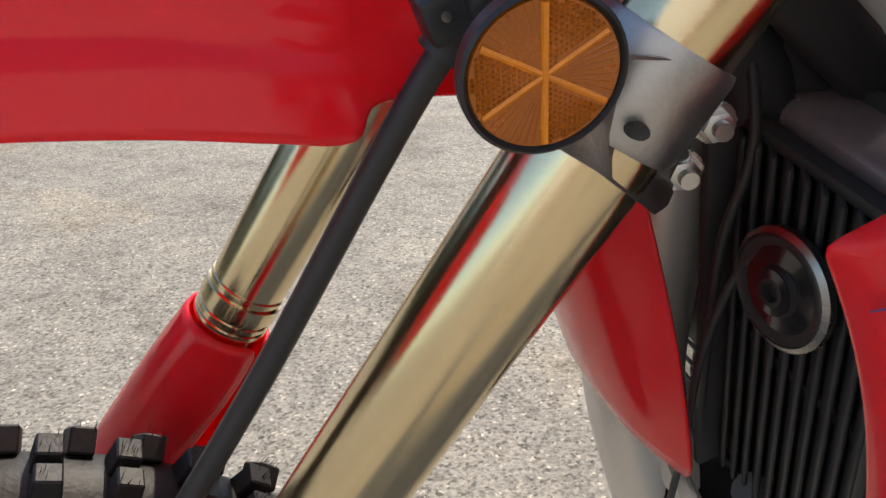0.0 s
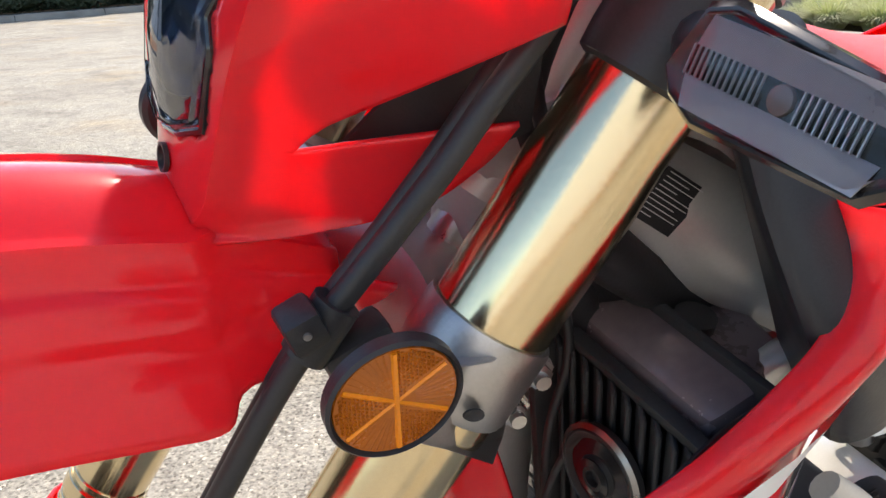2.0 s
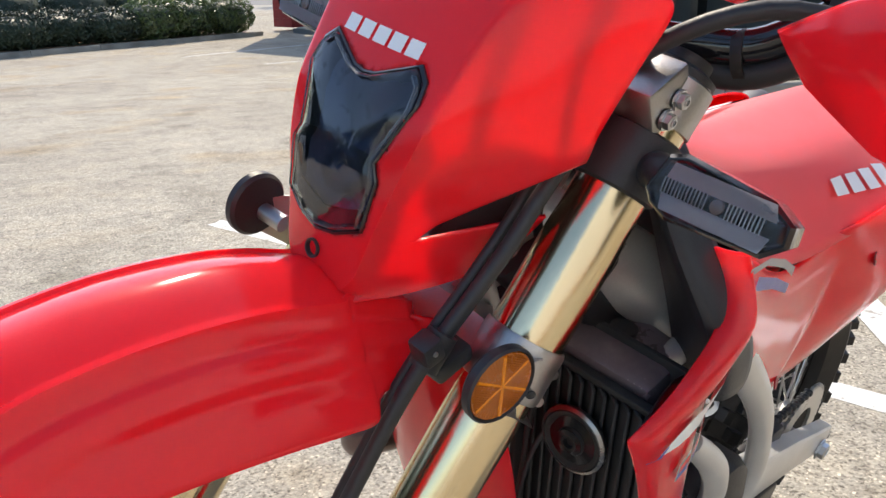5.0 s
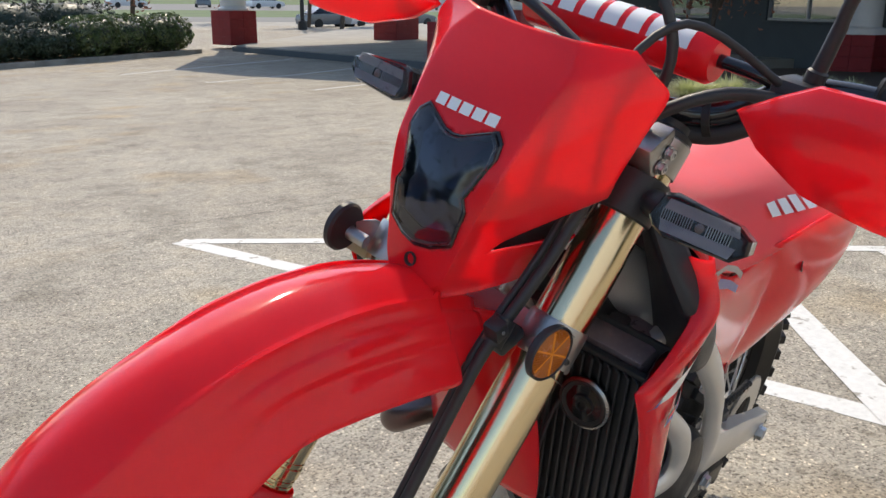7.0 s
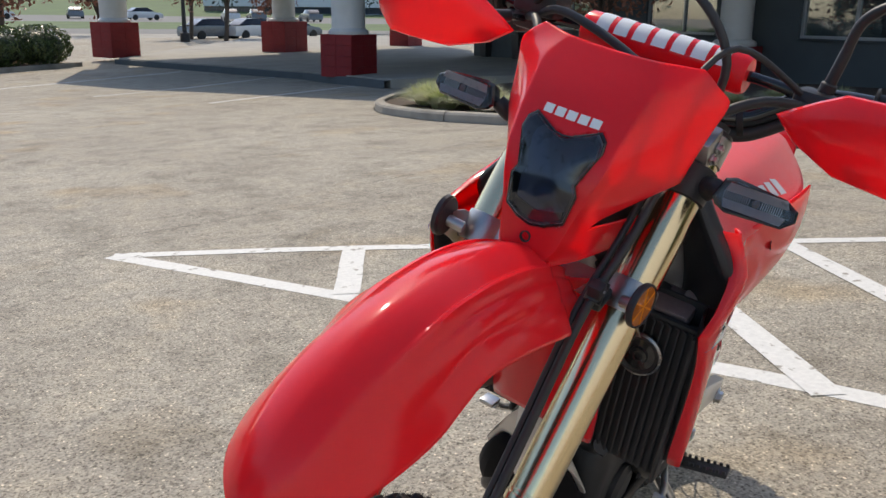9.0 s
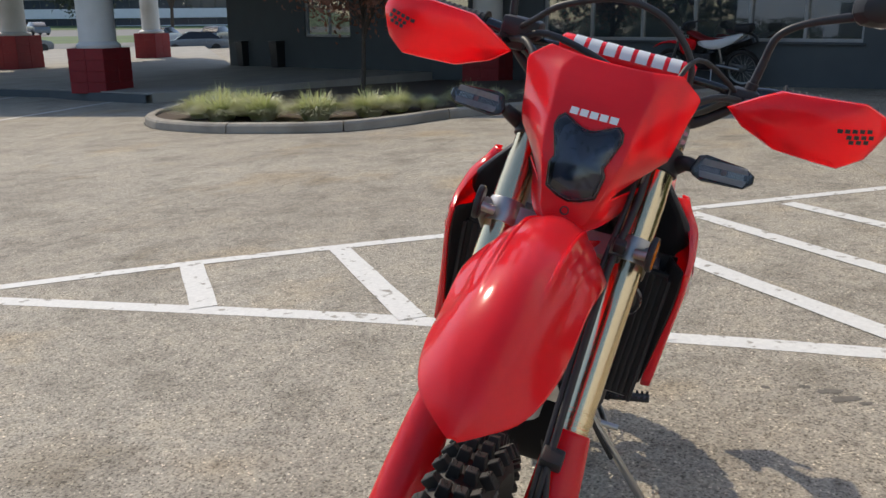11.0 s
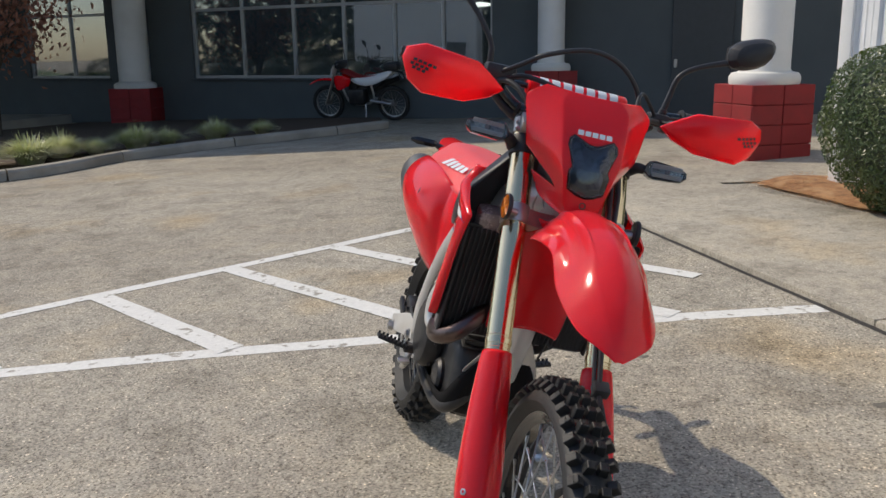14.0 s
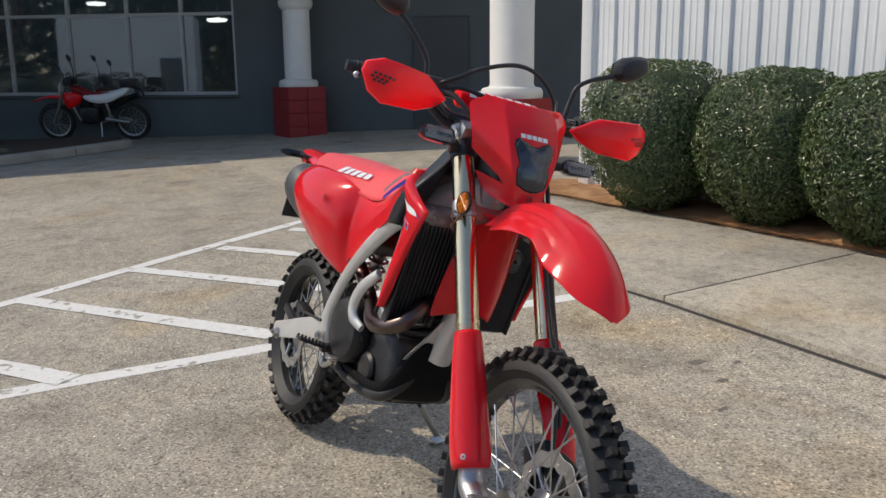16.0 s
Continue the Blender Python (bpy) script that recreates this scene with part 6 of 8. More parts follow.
def mask():
    lamp_hole = [(y * 1.03, 1.077 + (z - 1.077) * 1.03) for y, z in LAMP_RIM]
    us = [k / 50 for k in range(-50, 51)]
    # rows below the vent slot, the slot itself and rows above it
    low_n, high_n = 34, 74

    def level(u, i):
        gape = max(0.0, abs(u) - 0.66)
        zl, zu = 1.025 + gape * 0.055, 1.0255 + 0.007 * min(1.0, gape / 0.04) ** 0.5 + gape * 0.185
        crown = 1.2225 + 0.0055 * u * u
        if i <= low_n:
            return 0.974 + (zl - 0.974) * i / low_n
        return zu + (crown - zu) * (i - low_n - 1) / high_n

    bm = bmesh.new()
    grid, flat = [], []
    for i in range(low_n + high_n + 2):
        spots = []
        for u in us:
            z = level(u, i)
            spots.append(on_edge(u * mask_row(z)[1], z, lamp_hole))
        flat.append(spots)
        grid.append([bm.verts.new(mask_point(y, z)) for y, z in spots])
    for i in range(len(grid) - 1):
        for j in range(len(us) - 1):
            if i == low_n and abs(us[j] + us[j + 1]) / 2 > 0.66:
                continue
            y = (flat[i][j][0] + flat[i + 1][j + 1][0]) / 2
            z = (flat[i][j][1] + flat[i + 1][j + 1][1]) / 2
            if inside(y, z, lamp_hole):
                continue
            bm.faces.new((grid[i][j], grid[i][j + 1], grid[i + 1][j + 1], grid[i + 1][j]))
    bmesh.ops.delete(bm, geom=[v for v in bm.verts if not v.link_faces], context="VERTS")
    ob = part("headlight_mask", bm, RED, bike, "glossy red headlight mask with slanted cheeks", angle=40)
    soften(ob, 0, 0.003)
    for side in (1, -1):
        bm = bmesh.new()
        pts = [(-0.352, 0.046, 1.018), (-0.378, 0.066, 1.062), (-0.43, 0.078, 1.090), (-0.43, 0.078, 1.030), (-0.385, 0.060, 1.004)]
        plate(bm, [Vector((x, side * y, z)) for x, y, z in pts], (0, -side, 0), 0.003)
        part("slot_lining", bm, BLACK, ob, "black lining behind the open vent slot")
    bm = bmesh.new()
    lathe(bm, [(0.0070, 0.0), (0.0070, 0.0022), (0.0056, 0.0022), (0.0045, -0.004), (0, -0.004)], mask_point(0, 1.001, 0.002), (1, 0, 0.1), 20)
    part("screw_recess", bm, BLACK, ob)
    cz = 1.077

    def ring(scale, out, k=5):
        pts = [mask_point(y * scale, cz + (z - cz) * scale, out) for y, z in LAMP_RIM]
        res = []
        for p, q in zip(pts, pts[1:] + pts[:1]):
            res += [p.lerp(q, i / k) for i in range(k)]
        return res

    bm = bmesh.new()
    loft(bm, [ring(1.050, -0.0005), ring(1.042, 0.0028), ring(1.012, 0.0036), ring(0.985, 0.0018)], caps=False)
    lamp = part("headlight", bm, GLOSS_BLACK, ob, "arrow-shaped headlight behind a smoked lens")
    bm = bmesh.new()
    r0, r1, r2, r3 = ring(0.99, 0.0035), ring(0.8, 0.0055), ring(0.5, 0.0065), ring(0.04, 0.0068)
    loft(bm, [r0, r1, r2, r3], caps=False)
    bm.verts.ensure_lookup_table()
    bm.faces.new(bm.verts[-len(r3):])
    lens = part("lens", bm, LAMP_LENS, lamp, "smoked glossy lens")
    bm = bmesh.new()
    loft(bm, [ring(0.985, 0.0048), ring(0.965, 0.0066), ring(0.945, 0.0062)], caps=False)
    part("lens_bead", bm, LENS, lamp)
    # what shows through the lens: a bucket whose blue-grey paints in reflected sky, a projector dome and a pale lower
    # bowl
    bm = bmesh.new()
    loft(bm, [ring(0.97, 0.0010), ring(0.80, -0.024), ring(0.1, -0.032)], caps=False)
    bm.verts.ensure_lookup_table()
    bm.faces.new(bm.verts[-len(r3):])
    part("bucket", bm, LAMP_BLUE, lamp)
    bm = bmesh.new()
    lathe(bm, [(0.013, 0.0), (0.012, 0.004), (0.009, 0.007), (0.005, 0.009), (0, 0.0095)], mask_point(0, 1.060, -0.020), (1, 0, 0.1), 24)
    part("projector", bm, LENS, lamp)
    bm = bmesh.new()
    plate(bm, [mask_point(y, z, -0.010) for y, z in ((-0.018, 1.024), (-0.032, 1.034), (-0.030, 1.044), (0, 1.036), (0.030, 1.044), (0.032, 1.034), (0.018, 1.024))], (-1, 0, 0), 0.004)
    part("lower_bowl", bm, DARK_METAL, lamp)
    # plain white blocks in place of the maker's mark
    for k in range(5):
        y0 = -0.037 + k * 0.0155
        bm = bmesh.new()
        bm.faces.new([bm.verts.new(mask_point(y, z, 0.0026)) for y, z in ((y0, 1.1415), (y0 + 0.0125, 1.1415), (y0 + 0.0125, 1.1515), (y0, 1.1515))])
        part("mark_block", bm, WHITE_PRINT, ob, "plain white mark block")
    return ob


mask()

# --- indicators ---
for side in (1, -1):
    c = Vector((-0.426, side * 0.209, 1.098 if side > 0 else 1.108))
    d = Vector((0.02 * 1, side * 1.0, 0.03)).normalized()     # out along the body
    fwd = Vector((0.97, 0, 0.24)).normalized()
    up = fwd.cross(d) * (1 if side > 0 else -1)
    up = up if up.z > 0 else -up

    def at(a, b, f):
        return c + d * a + up * b + fwd * f

    shape = [(-0.050, -0.006), (-0.042, 0.017), (-0.030, 0.021), (0.030, 0.015), (0.046, 0.006), (0.047, -0.006), (0.034, -0.017), (-0.030, -0.020), (-0.044, -0.014)]
    bm = bmesh.new()
    loft(bm, [[at(a * 0.72, b * 0.6, -0.030) for a, b in shape], [at(a * 0.95, b * 0.95, -0.016) for a, b in shape], [at(a, b, 0.0) for a, b in shape], [at(a * 1.02, b * 1.05, 0.006) for a, b in shape], [at(a * 0.97, b * 0.94, 0.009) for a, b in shape]])
    ind = part("indicator", bm, GLOSS_BLACK, bike, "slim black-rimmed indicator with a clear lens")
    bm = bmesh.new()
    loft(bm, [[at(a * 0.95, b * 0.9, 0.0085) for a, b in shape], [at(a * 0.90, b * 0.80, 0.0125) for a, b in shape], [at(a * 0.5, b * 0.4, 0.0145) for a, b in shape]])
    part("clear_lens", bm, LENS, ind, "clear ribbed lens")
    # sloped satin reflectors above and below a dark ribbed band
    frame_turn = Matrix((d, fwd, up)).transposed()
    for lift, tip in ((0.0085, 0.55), (-0.0085, -0.55)):
        bm = bmesh.new()
        plate(bm, [at(a * 0.88, lift * 0.55, 0.0090) for a in (-0.042, 0.042)] + [at(0.034, lift * 1.75, 0.0112), at(-0.034, lift * 1.75, 0.0112)], fwd, 0.0006)
        part("reflector_strip", bm, LAMP_LINER, ind)
    for k in range(30):
        a = -0.037 + k * 0.0025
        if -0.006 < a < 0.007 or a > 0.033:
            continue
        bm = bmesh.new()
        box(bm, (0.0006, 0.0014, 0.0098), at(a, 0.0, 0.0108), 0.0, frame_turn)
        part("lens_rib", bm, STEEL if a > 0 else LAMP_LINER, ind)
    bm = lathe(bmesh.new(), [(0, 0), (0.0048, 0), (0.0044, 0.002), (0, 0.0028)], at(0.001, 0, 0.009), fwd, 16)
    part("bulb", bm, CLEAR_BULB, ind)
    bm = bmesh.new()
    tube(bm, [fork(0.470, side * (FORK_Y + 0.025)), (-0.446, side * 0.150, 1.094), at(-0.045, 0, -0.012)], [0.016, 0.0125, 0.0105], 14)
    part("stalk", bm, BLACK, ind)

# --- handlebar, pad and controls ---
BAR = [(x, y, z) for x, y, z in ((-0.583, -0.385, 1.226), (-0.574, -0.25, 1.219), (-0.567, -0.190, 1.204), (-0.556, -0.135, 1.166), (-0.532, -0.090, 1.158), (-0.512, -0.05, 1.156))]
BAR += [(x, -y, z) for x, y, z in BAR[::-1]]
bm = bmesh.new()
tube(bm, BAR, 0.0135, 14)
bar = part("handlebar", bm, GLOSS_BLACK, bike, "black tapered handlebar")
bm = bmesh.new()
tube(bm, [(-0.567, -0.190, 1.206), (-0.558, -0.150, 1.215), (-0.555, 0, 1.216), (-0.558, 0.150, 1.215), (-0.567, 0.190, 1.206)], 0.007, 10)
part("crossbar", bm, GLOSS_BLACK, bar)
bm = bmesh.new()
lathe(bm, [(0, -0.118), (0.022, -0.118), (0.026, -0.112), (0.026, 0.112), (0.022, 0.118), (0, 0.118)], (-0.555, 0, 1.216), (0, 1, 0), 28)
pad = part("bar_pad", bm, RED, bar, "round red foam bar pad with white lettering blocks")
for k in range(7):
    y0 = -0.095 + k * 0.028
    bm = bmesh.new()
    rows = []
    for a in (12, 34, 56, 78, 96):
        ra = radians(a)
        rows.append([(-0.555 + 0.0266 * math.cos(ra), y, 1.216 + 0.0266 * math.sin(ra)) for y in (y0, y0 + 0.020)])
    loft(bm, [[Vector(p) for p in r] for r in rows], closed=False)
    part("mark_block", bm, WHITE_PRINT, pad, "plain white mark block")
bm = bmesh.new()
for y in (-0.045, 0.045):
    box(bm, (0.040, 0.028, 0.050), (-0.510, y, 1.147), 0.006, Matrix.Rotation(radians(-20), 3, "Y"))
    for dx in (-0.014, 0.014):
        hexbolt(bm, (-0.510 + dx, y, 1.174), (0, 0, 1), 0.005, 0.006)
part("bar_riser", bm, CAST, bar)
for side in (1, -1):
    bm = bmesh.new()
    a, b = Vector((-0.575, side * 0.265, 1.2197)), Vector((-0.584, side * 0.398, 1.2270))
    rod(bm, a, b, 0.0175, 16)
    for k in range(12):
        p = a.lerp(b, k / 12 + 0.03)
        lathe(bm, [(0.0175, -0.002), (0.0190, -0.001), (0.0190, 0.001), (0.0175, 0.002)], p, b - a, 14)
    lathe(bm, [(0.0175, 0), (0.024, 0.001), (0.024, 0.004), (0.0175, 0.005)], a, b - a, 18)
    part("grip", bm, RUBBER, bar, "ribbed black rubber grip")
    bm = bmesh.new()
    rod(bm, b, b + (b - a).normalized() * 0.018, 0.014, 16)
    part("bar_end", bm, BLACK, bar)
    # lever and perch
    bm = bmesh.new()
    tube(bm, [(-0.545, side * 0.205, 1.205), (-0.510, side * 0.240, 1.205), (-0.515, side * 0.320, 1.206), (-0.545, side * 0.392, 1.208)], [0.007, 0.007, 0.006, 0.0075], 10, flat=(1, 0.7))
    lever = part("lever", bm, BLACK if side > 0 else GLOSS_BLACK, bar, "slim lever")
    part("lever_ball", lathe(bmesh.new(), [(0.0, -0.009), (0.006, -0.006), (0.009, 0.0), (0.006, 0.006), (0.0, 0.009)], (-0.548, side * 0.398, 1.208), (0, side, 0), 16), STEEL, lever, "bright lever tip")
    bm = bmesh.new()
    box(bm, (0.045, 0.050, 0.032), (-0.558, side * 0.205, 1.207), 0.008)
    box(bm, (0.040, 0.032, 0.030), (-0.575, side * 0.240, 1.195), 0.006)
    if side < 0:
        box(bm, (0.050, 0.070, 0.034), (-0.545, side * 0.190, 1.232), 0.007)
    part("control_block", bm, BLACK, bar, "black control housing")
    # handguard: a faceted red shell with a pierced corner
    pts = [(0.185, 1.195), (0.225, 1.222), (0.255, 1.240), (0.375, 1.252), (0.412, 1.238), (0.418, 1.215), (0.398, 1.172), (0.365, 1.150), (0.270, 1.152), (0.215, 1.172)]
    def skin(y, z):
        # bowed ahead in the middle, folding back at the outer end
        t = (y - 0.185) / 0.233
        x = -0.470 + 0.050 * math.sin(min(1, t) * math.pi * 0.62) - 0.10 * max(0, t - 0.72) - 0.25 * max(0, 1.19 - z) - 0.12 * max(0, z - 1.215)
        return Vector((x, side * y, z))
    ctr = (0.305, 1.200)
    rows = []
    for sc in (1.0, 0.97, 0.80, 0.55, 0.30, 0.05):
        ring = []
        for (y0, z0), (y1, z1) in zip(pts, pts[1:] + pts[:1]):
            for k in range(3):
                y, z = y0 + (y1 - y0) * k / 3, z0 + (z1 - z0) * k / 3
                ring.append(skin(ctr[0] + (y - ctr[0]) * sc, ctr[1] + (z - ctr[1]) * sc) + Vector((0.004 if sc < 0.9 else (-0.004 if sc == 1.0 else 0), 0, 0)))
        rows.append(ring)
    bm = loft(bmesh.new(), rows, caps=False)
    bm.verts.ensure_lookup_table()
    bm.faces.new(bm.verts[-len(rows[-1]):])
    guard = part("handguard", bm, RED, bike, "faceted red plastic handguard", angle=28)
    soften(guard, 0, 0.003)
    bm = bmesh.new()
    for i in range(5):
        for j in range(3):
            y, z = 0.345 + i * 0.0105 + (j % 2) * 0.005, 1.210 - j * 0.0085 + (0.002 * i)
            if j and i < j:
                continue
            p = [skin(y + a, z + b) + Vector((0.0062, 0, 0)) for a, b in ((0, 0), (0.0075, 0.0008), (0.0085, -0.0052), (0.001, -0.006))]
            bm.faces.new([bm.verts.new(q) for q in p])
    part("vent_hole", bm, BLACK, guard, "dark pierced vent")
    bm = bmesh.new()
    tube(bm, [(-0.520, side * 0.225, 1.205), (-0.490, side * 0.235, 1.203), (-0.462, side * 0.250, 1.200)], 0.009, 10)
    part("guard_mount", bm, BLACK, guard)

# looms strapped under the bar
for side in (1, -1):
    bm = bmesh.new()
    tube(bm, [(-0.570, side * 0.200, 1.190), (-0.558, side * 0.140, 1.147), (-0.535, side * 0.090, 1.138), (-0.505, side * 0.040, 1.120)], [0.008, 0.011, 0.012, 0.010], 12)
    loom = part("bar_loom", bm, HOSE, bar, "black loom strapped under the bar")
    bm = bmesh.new()
    lathe(bm, [(0.0150, -0.004), (0.0185, -0.004), (0.0185, 0.004), (0.0150, 0.004)], (-0.553, side * 0.128, 1.158), (-0.25, side, 0.35), 20)
    part("strap", bm, RUBBER, loom)

# --- mirrors ---
for side in (1, -1):
    bm = bmesh.new()
    base = Vector((-0.556, side * 0.212, 1.222))
    lathe(bm, [(0.010, 0), (0.010, 0.012), (0.0075, 0.014), (0.0070, 0.055), (0.0060, 0.060)], base, (0.05, side * 0.12, 1), 16)
    if side > 0:
        arm = [base + Vector((0.003, 0.006, 0.05)), (-0.548, 0.226, 1.315), (-0.540, 0.262, 1.345), (-0.534, 0.330, 1.372)]
        hc = Vector((-0.530, 0.372, 1.397))
    else:
        arm = [base + Vector((0.003, -0.006, 0.05)), (-0.560, -0.228, 1.300), (-0.575, -0.262, 1.345), (-0.595, -0.300, 1.385)]
        hc = Vector((-0.600, -0.335, 1.415))
    tube(bm, arm, [0.0065, 0.0065, 0.006, 0.008], 12)
    mir = part("mirror", bm, BLACK, bike, "black mirror on a bent stalk")
    bm = bmesh.new()
    shape = [(-0.062, -0.008), (-0.055, 0.026), (-0.020, 0.040), (0.040, 0.040), (0.062, 0.028), (0.064, 0.006), (0.040, -0.028), (-0.015, -0.036), (-0.050, -0.026)]
    t = Matrix.Rotation(radians(18 * side), 3, "X")
    def mp(a, b, f):
        return hc + t @ Vector((f, side * a, b))
    loft(bm, [[mp(a * 0.35, b * 0.35, 0.036) for a, b in shape], [mp(a * 0.75, b * 0.75, 0.026) for a, b in shape], [mp(a, b, 0.004) for a, b in shape], [mp(a, b, -0.010) for a, b in shape]])
    shell = part("shell", bm, BLACK, mir, angle=30)
    soften(shell, 1)
    bm = bmesh.new()
    loft(bm, [[mp(a * 0.92, b * 0.92, -0.0105) for a, b in shape], [mp(a * 0.90, b * 0.90, -0.013) for a, b in shape]])
    part("mirror_glass", bm, MIRROR, mir)

# --- cables and hoses ---
def cable(name, pts, r, label="", mat=None):
    bm = bmesh.new()
    tube(bm, pts, r, 10)
    return part(name, bm, mat or HOSE, bike, label)


# front brake hose beside the left leg, with its clip and protective sleeve
cable("brake_hose", [(-0.545, -0.20, 1.205), (-0.50, -0.13, 1.235), (-0.470, 0.02, 1.195), (-0.436, 0.088, 1.120), (-0.386, 0.098, 1.048), (-0.356, 0.096, 1.004), (-0.325, 0.091, 0.957), (-0.301, 0.088, 0.913), (-0.243, 0.090, 0.80), (-0.186, 0.093, 0.70), (-0.128, 0.096, 0.60), (-0.100, 0.100, 0.50), (-0.112, 0.098, 0.44)], 0.0060, "black brake hose down the left fork leg")
bm = bmesh.new()
lathe(bm, [(0.0055, -0.014), (0.0110, -0.014), (0.0110, 0.014), (0.0055, 0.014)], (-0.326, 0.091, 0.958), (0.52, 0.0, -0.85), 16)
box(bm, (0.034, 0.020, 0.016), (-0.343, 0.090, 0.944), 0.004, Matrix.Rotation(radians(24), 3, "Y"))
box(bm, (0.017, 0.019, 0.019), (-0.3160, 0.094, 0.9645), 0.003, Matrix.Rotation(radians(24), 3, "Y"))
clip = part("hose_clip", bm, BLACK, bike, "black plastic hose clip")
part("rivet", lathe(bmesh.new(), [(0.0, 0.0012), (0.0018, 0.0010), (0.0020, 0.0)], (-0.3150, 0.1036, 0.9660), (0.1, 1, 0), 12), STEEL, clip)
cable("sensor_cable", [(-0.475, 0.03, 1.19), (-0.442, 0.076, 1.125), (-0.392, 0.084, 1.050), (-0.361, 0.083, 1.004), (-0.330, 0.079, 0.957), (-0.305, 0.077, 0.912), (-0.247, 0.079, 0.80), (-0.190, 0.082, 0.70), (-0.130, 0.086, 0.60), (-0.09, 0.085, 0.50), (-0.05, 0.07, 0.40)], 0.0046, "second black cable beside the brake hose")
cable("speed_cable", [(-0.160, 0.094, 0.655), (-0.110, 0.115, 0.58), (-0.085, 0.115, 0.50), (-0.06, 0.075, 0.40)], 0.005)
bm = bmesh.new()
box(bm, (0.030, 0.034, 0.024), (-0.163, 0.098, 0.660), 0.004, Matrix.Rotation(radians(28), 3, "Y"))
part("hose_clip", bm, BLACK, bike)
cable("clutch_cable", [(-0.545, 0.195, 1.212), (-0.46, 0.12, 1.255), (-0.40, 0.09, 1.18), (-0.44, 0.06, 1.05), (-0.50, 0.04, 0.95)], 0.0042)
cable("throttle_cable", [(-0.56, -0.215, 1.215), (-0.49, -0.16, 1.255), (-0.455, -0.11, 1.290), (-0.445, -0.02, 1.318), (-0.45, 0.06, 1.300), (-0.455, 0.115, 1.235), (-0.47, 0.10, 1.14), (-0.52, 0.06, 1.04)], 0.0055, "looped black throttle cable above the mask")
cable("wiring_loom", [(-0.57, -0.23, 1.20), (-0.50, -0.17, 1.215), (-0.45, -0.12, 1.17), (-0.43, -0.06, 1.08), (-0.46, -0.03, 1.00)], 0.0065)
cable("wiring_loom", [(-0.575, 0.24, 1.195), (-0.50, 0.16, 1.20), (-0.455, 0.09, 1.14), (-0.45, 0.05, 1.05), (-0.48, 0.02, 0.97)], 0.0065)

# ---- the motorcycle behind the steering head; the bars stand turned 3.5 degrees to the left ----
TURN_BACK = Matrix.Translation((-0.42, 0, 0)) @ Matrix.Rotation(radians(3.5), 4, "Z") @ Matrix.Translation((0.42, 0, 0))
rear_wheel.matrix_basis = TURN_BACK @ Matrix.Translation(REAR_HUB)


def fpart(name, bm, mat, label="", parent=None, angle=38.0):
    ob = part(name, bm, mat, parent or bike, label, angle)
    if parent is None:
        ob.matrix_basis = TURN_BACK
    return ob


# --- frame ---
bm = bmesh.new()
tube(bm, [(-0.470, 0, 1.02), (-0.478, 0, 0.92), (-0.490, 0.004, 0.80), (-0.508, 0.004, 0.66), (-0.56, 0, 0.52)], [0.036, 0.038, 0.036, 0.036, 0.038], 16)
frame_ob = fpart("frame", bm, FRAME_ALU, "silver aluminium twin-spar frame")
for side in (1, -1):
    bm = bmesh.new()
    tube(bm, [(-0.475, side * 0.02, 0.985), (-0.56, side * 0.080, 0.950), (-0.66, side * 0.128, 0.890), (-0.78, side * 0.146, 0.795), (-0.90, side * 0.147, 0.690), (-0.985, side * 0.143, 0.590), (-1.035, side * 0.138, 0.490), (-1.03, side * 0.125, 0.365)], [0.046, 0.042, 0.031, 0.022, 0.019, 0.019, 0.023, 0.022], 14, flat=(0.6, 1.0))
    part("spar", bm, FRAME_ALU, frame_ob, "silver cast frame spar")
    bm = bmesh.new()
    tube(bm, [(-0.56, side * 0.01, 0.53), (-0.60, side * 0.075, 0.42), (-0.68, side * 0.100, 0.365), (-0.85, side * 0.105, 0.350), (-1.03, side * 0.115, 0.375)], 0.016, 12)
    part("cradle", bm, DARK_METAL, frame_ob)
    bm = bmesh.new()
    tube(bm, [(-0.80, side * 0.10, 0.83), (-1.05, side * 0.085, 0.875), (-1.35, side * 0.08, 0.90), (-1.55, side * 0.06, 0.91)], 0.013, 10)
    part("subframe_rail", bm, FRAME_ALU, frame_ob)
    bm = bmesh.new()
    tube(bm, [(-1.02, side * 0.11, 0.60), (-1.18, side * 0.095, 0.74), (-1.36, side * 0.08, 0.88)], 0.012, 10)
    part("subframe_stay", bm, FRAME_ALU, frame_ob)
    bm = bmesh.new()
    hexbolt(bm, (-1.035, side * 0.156, 0.43), (0, side, 0), 0.014, 0.010)
    part("pivot_bolt", bm, STEEL, frame_ob)
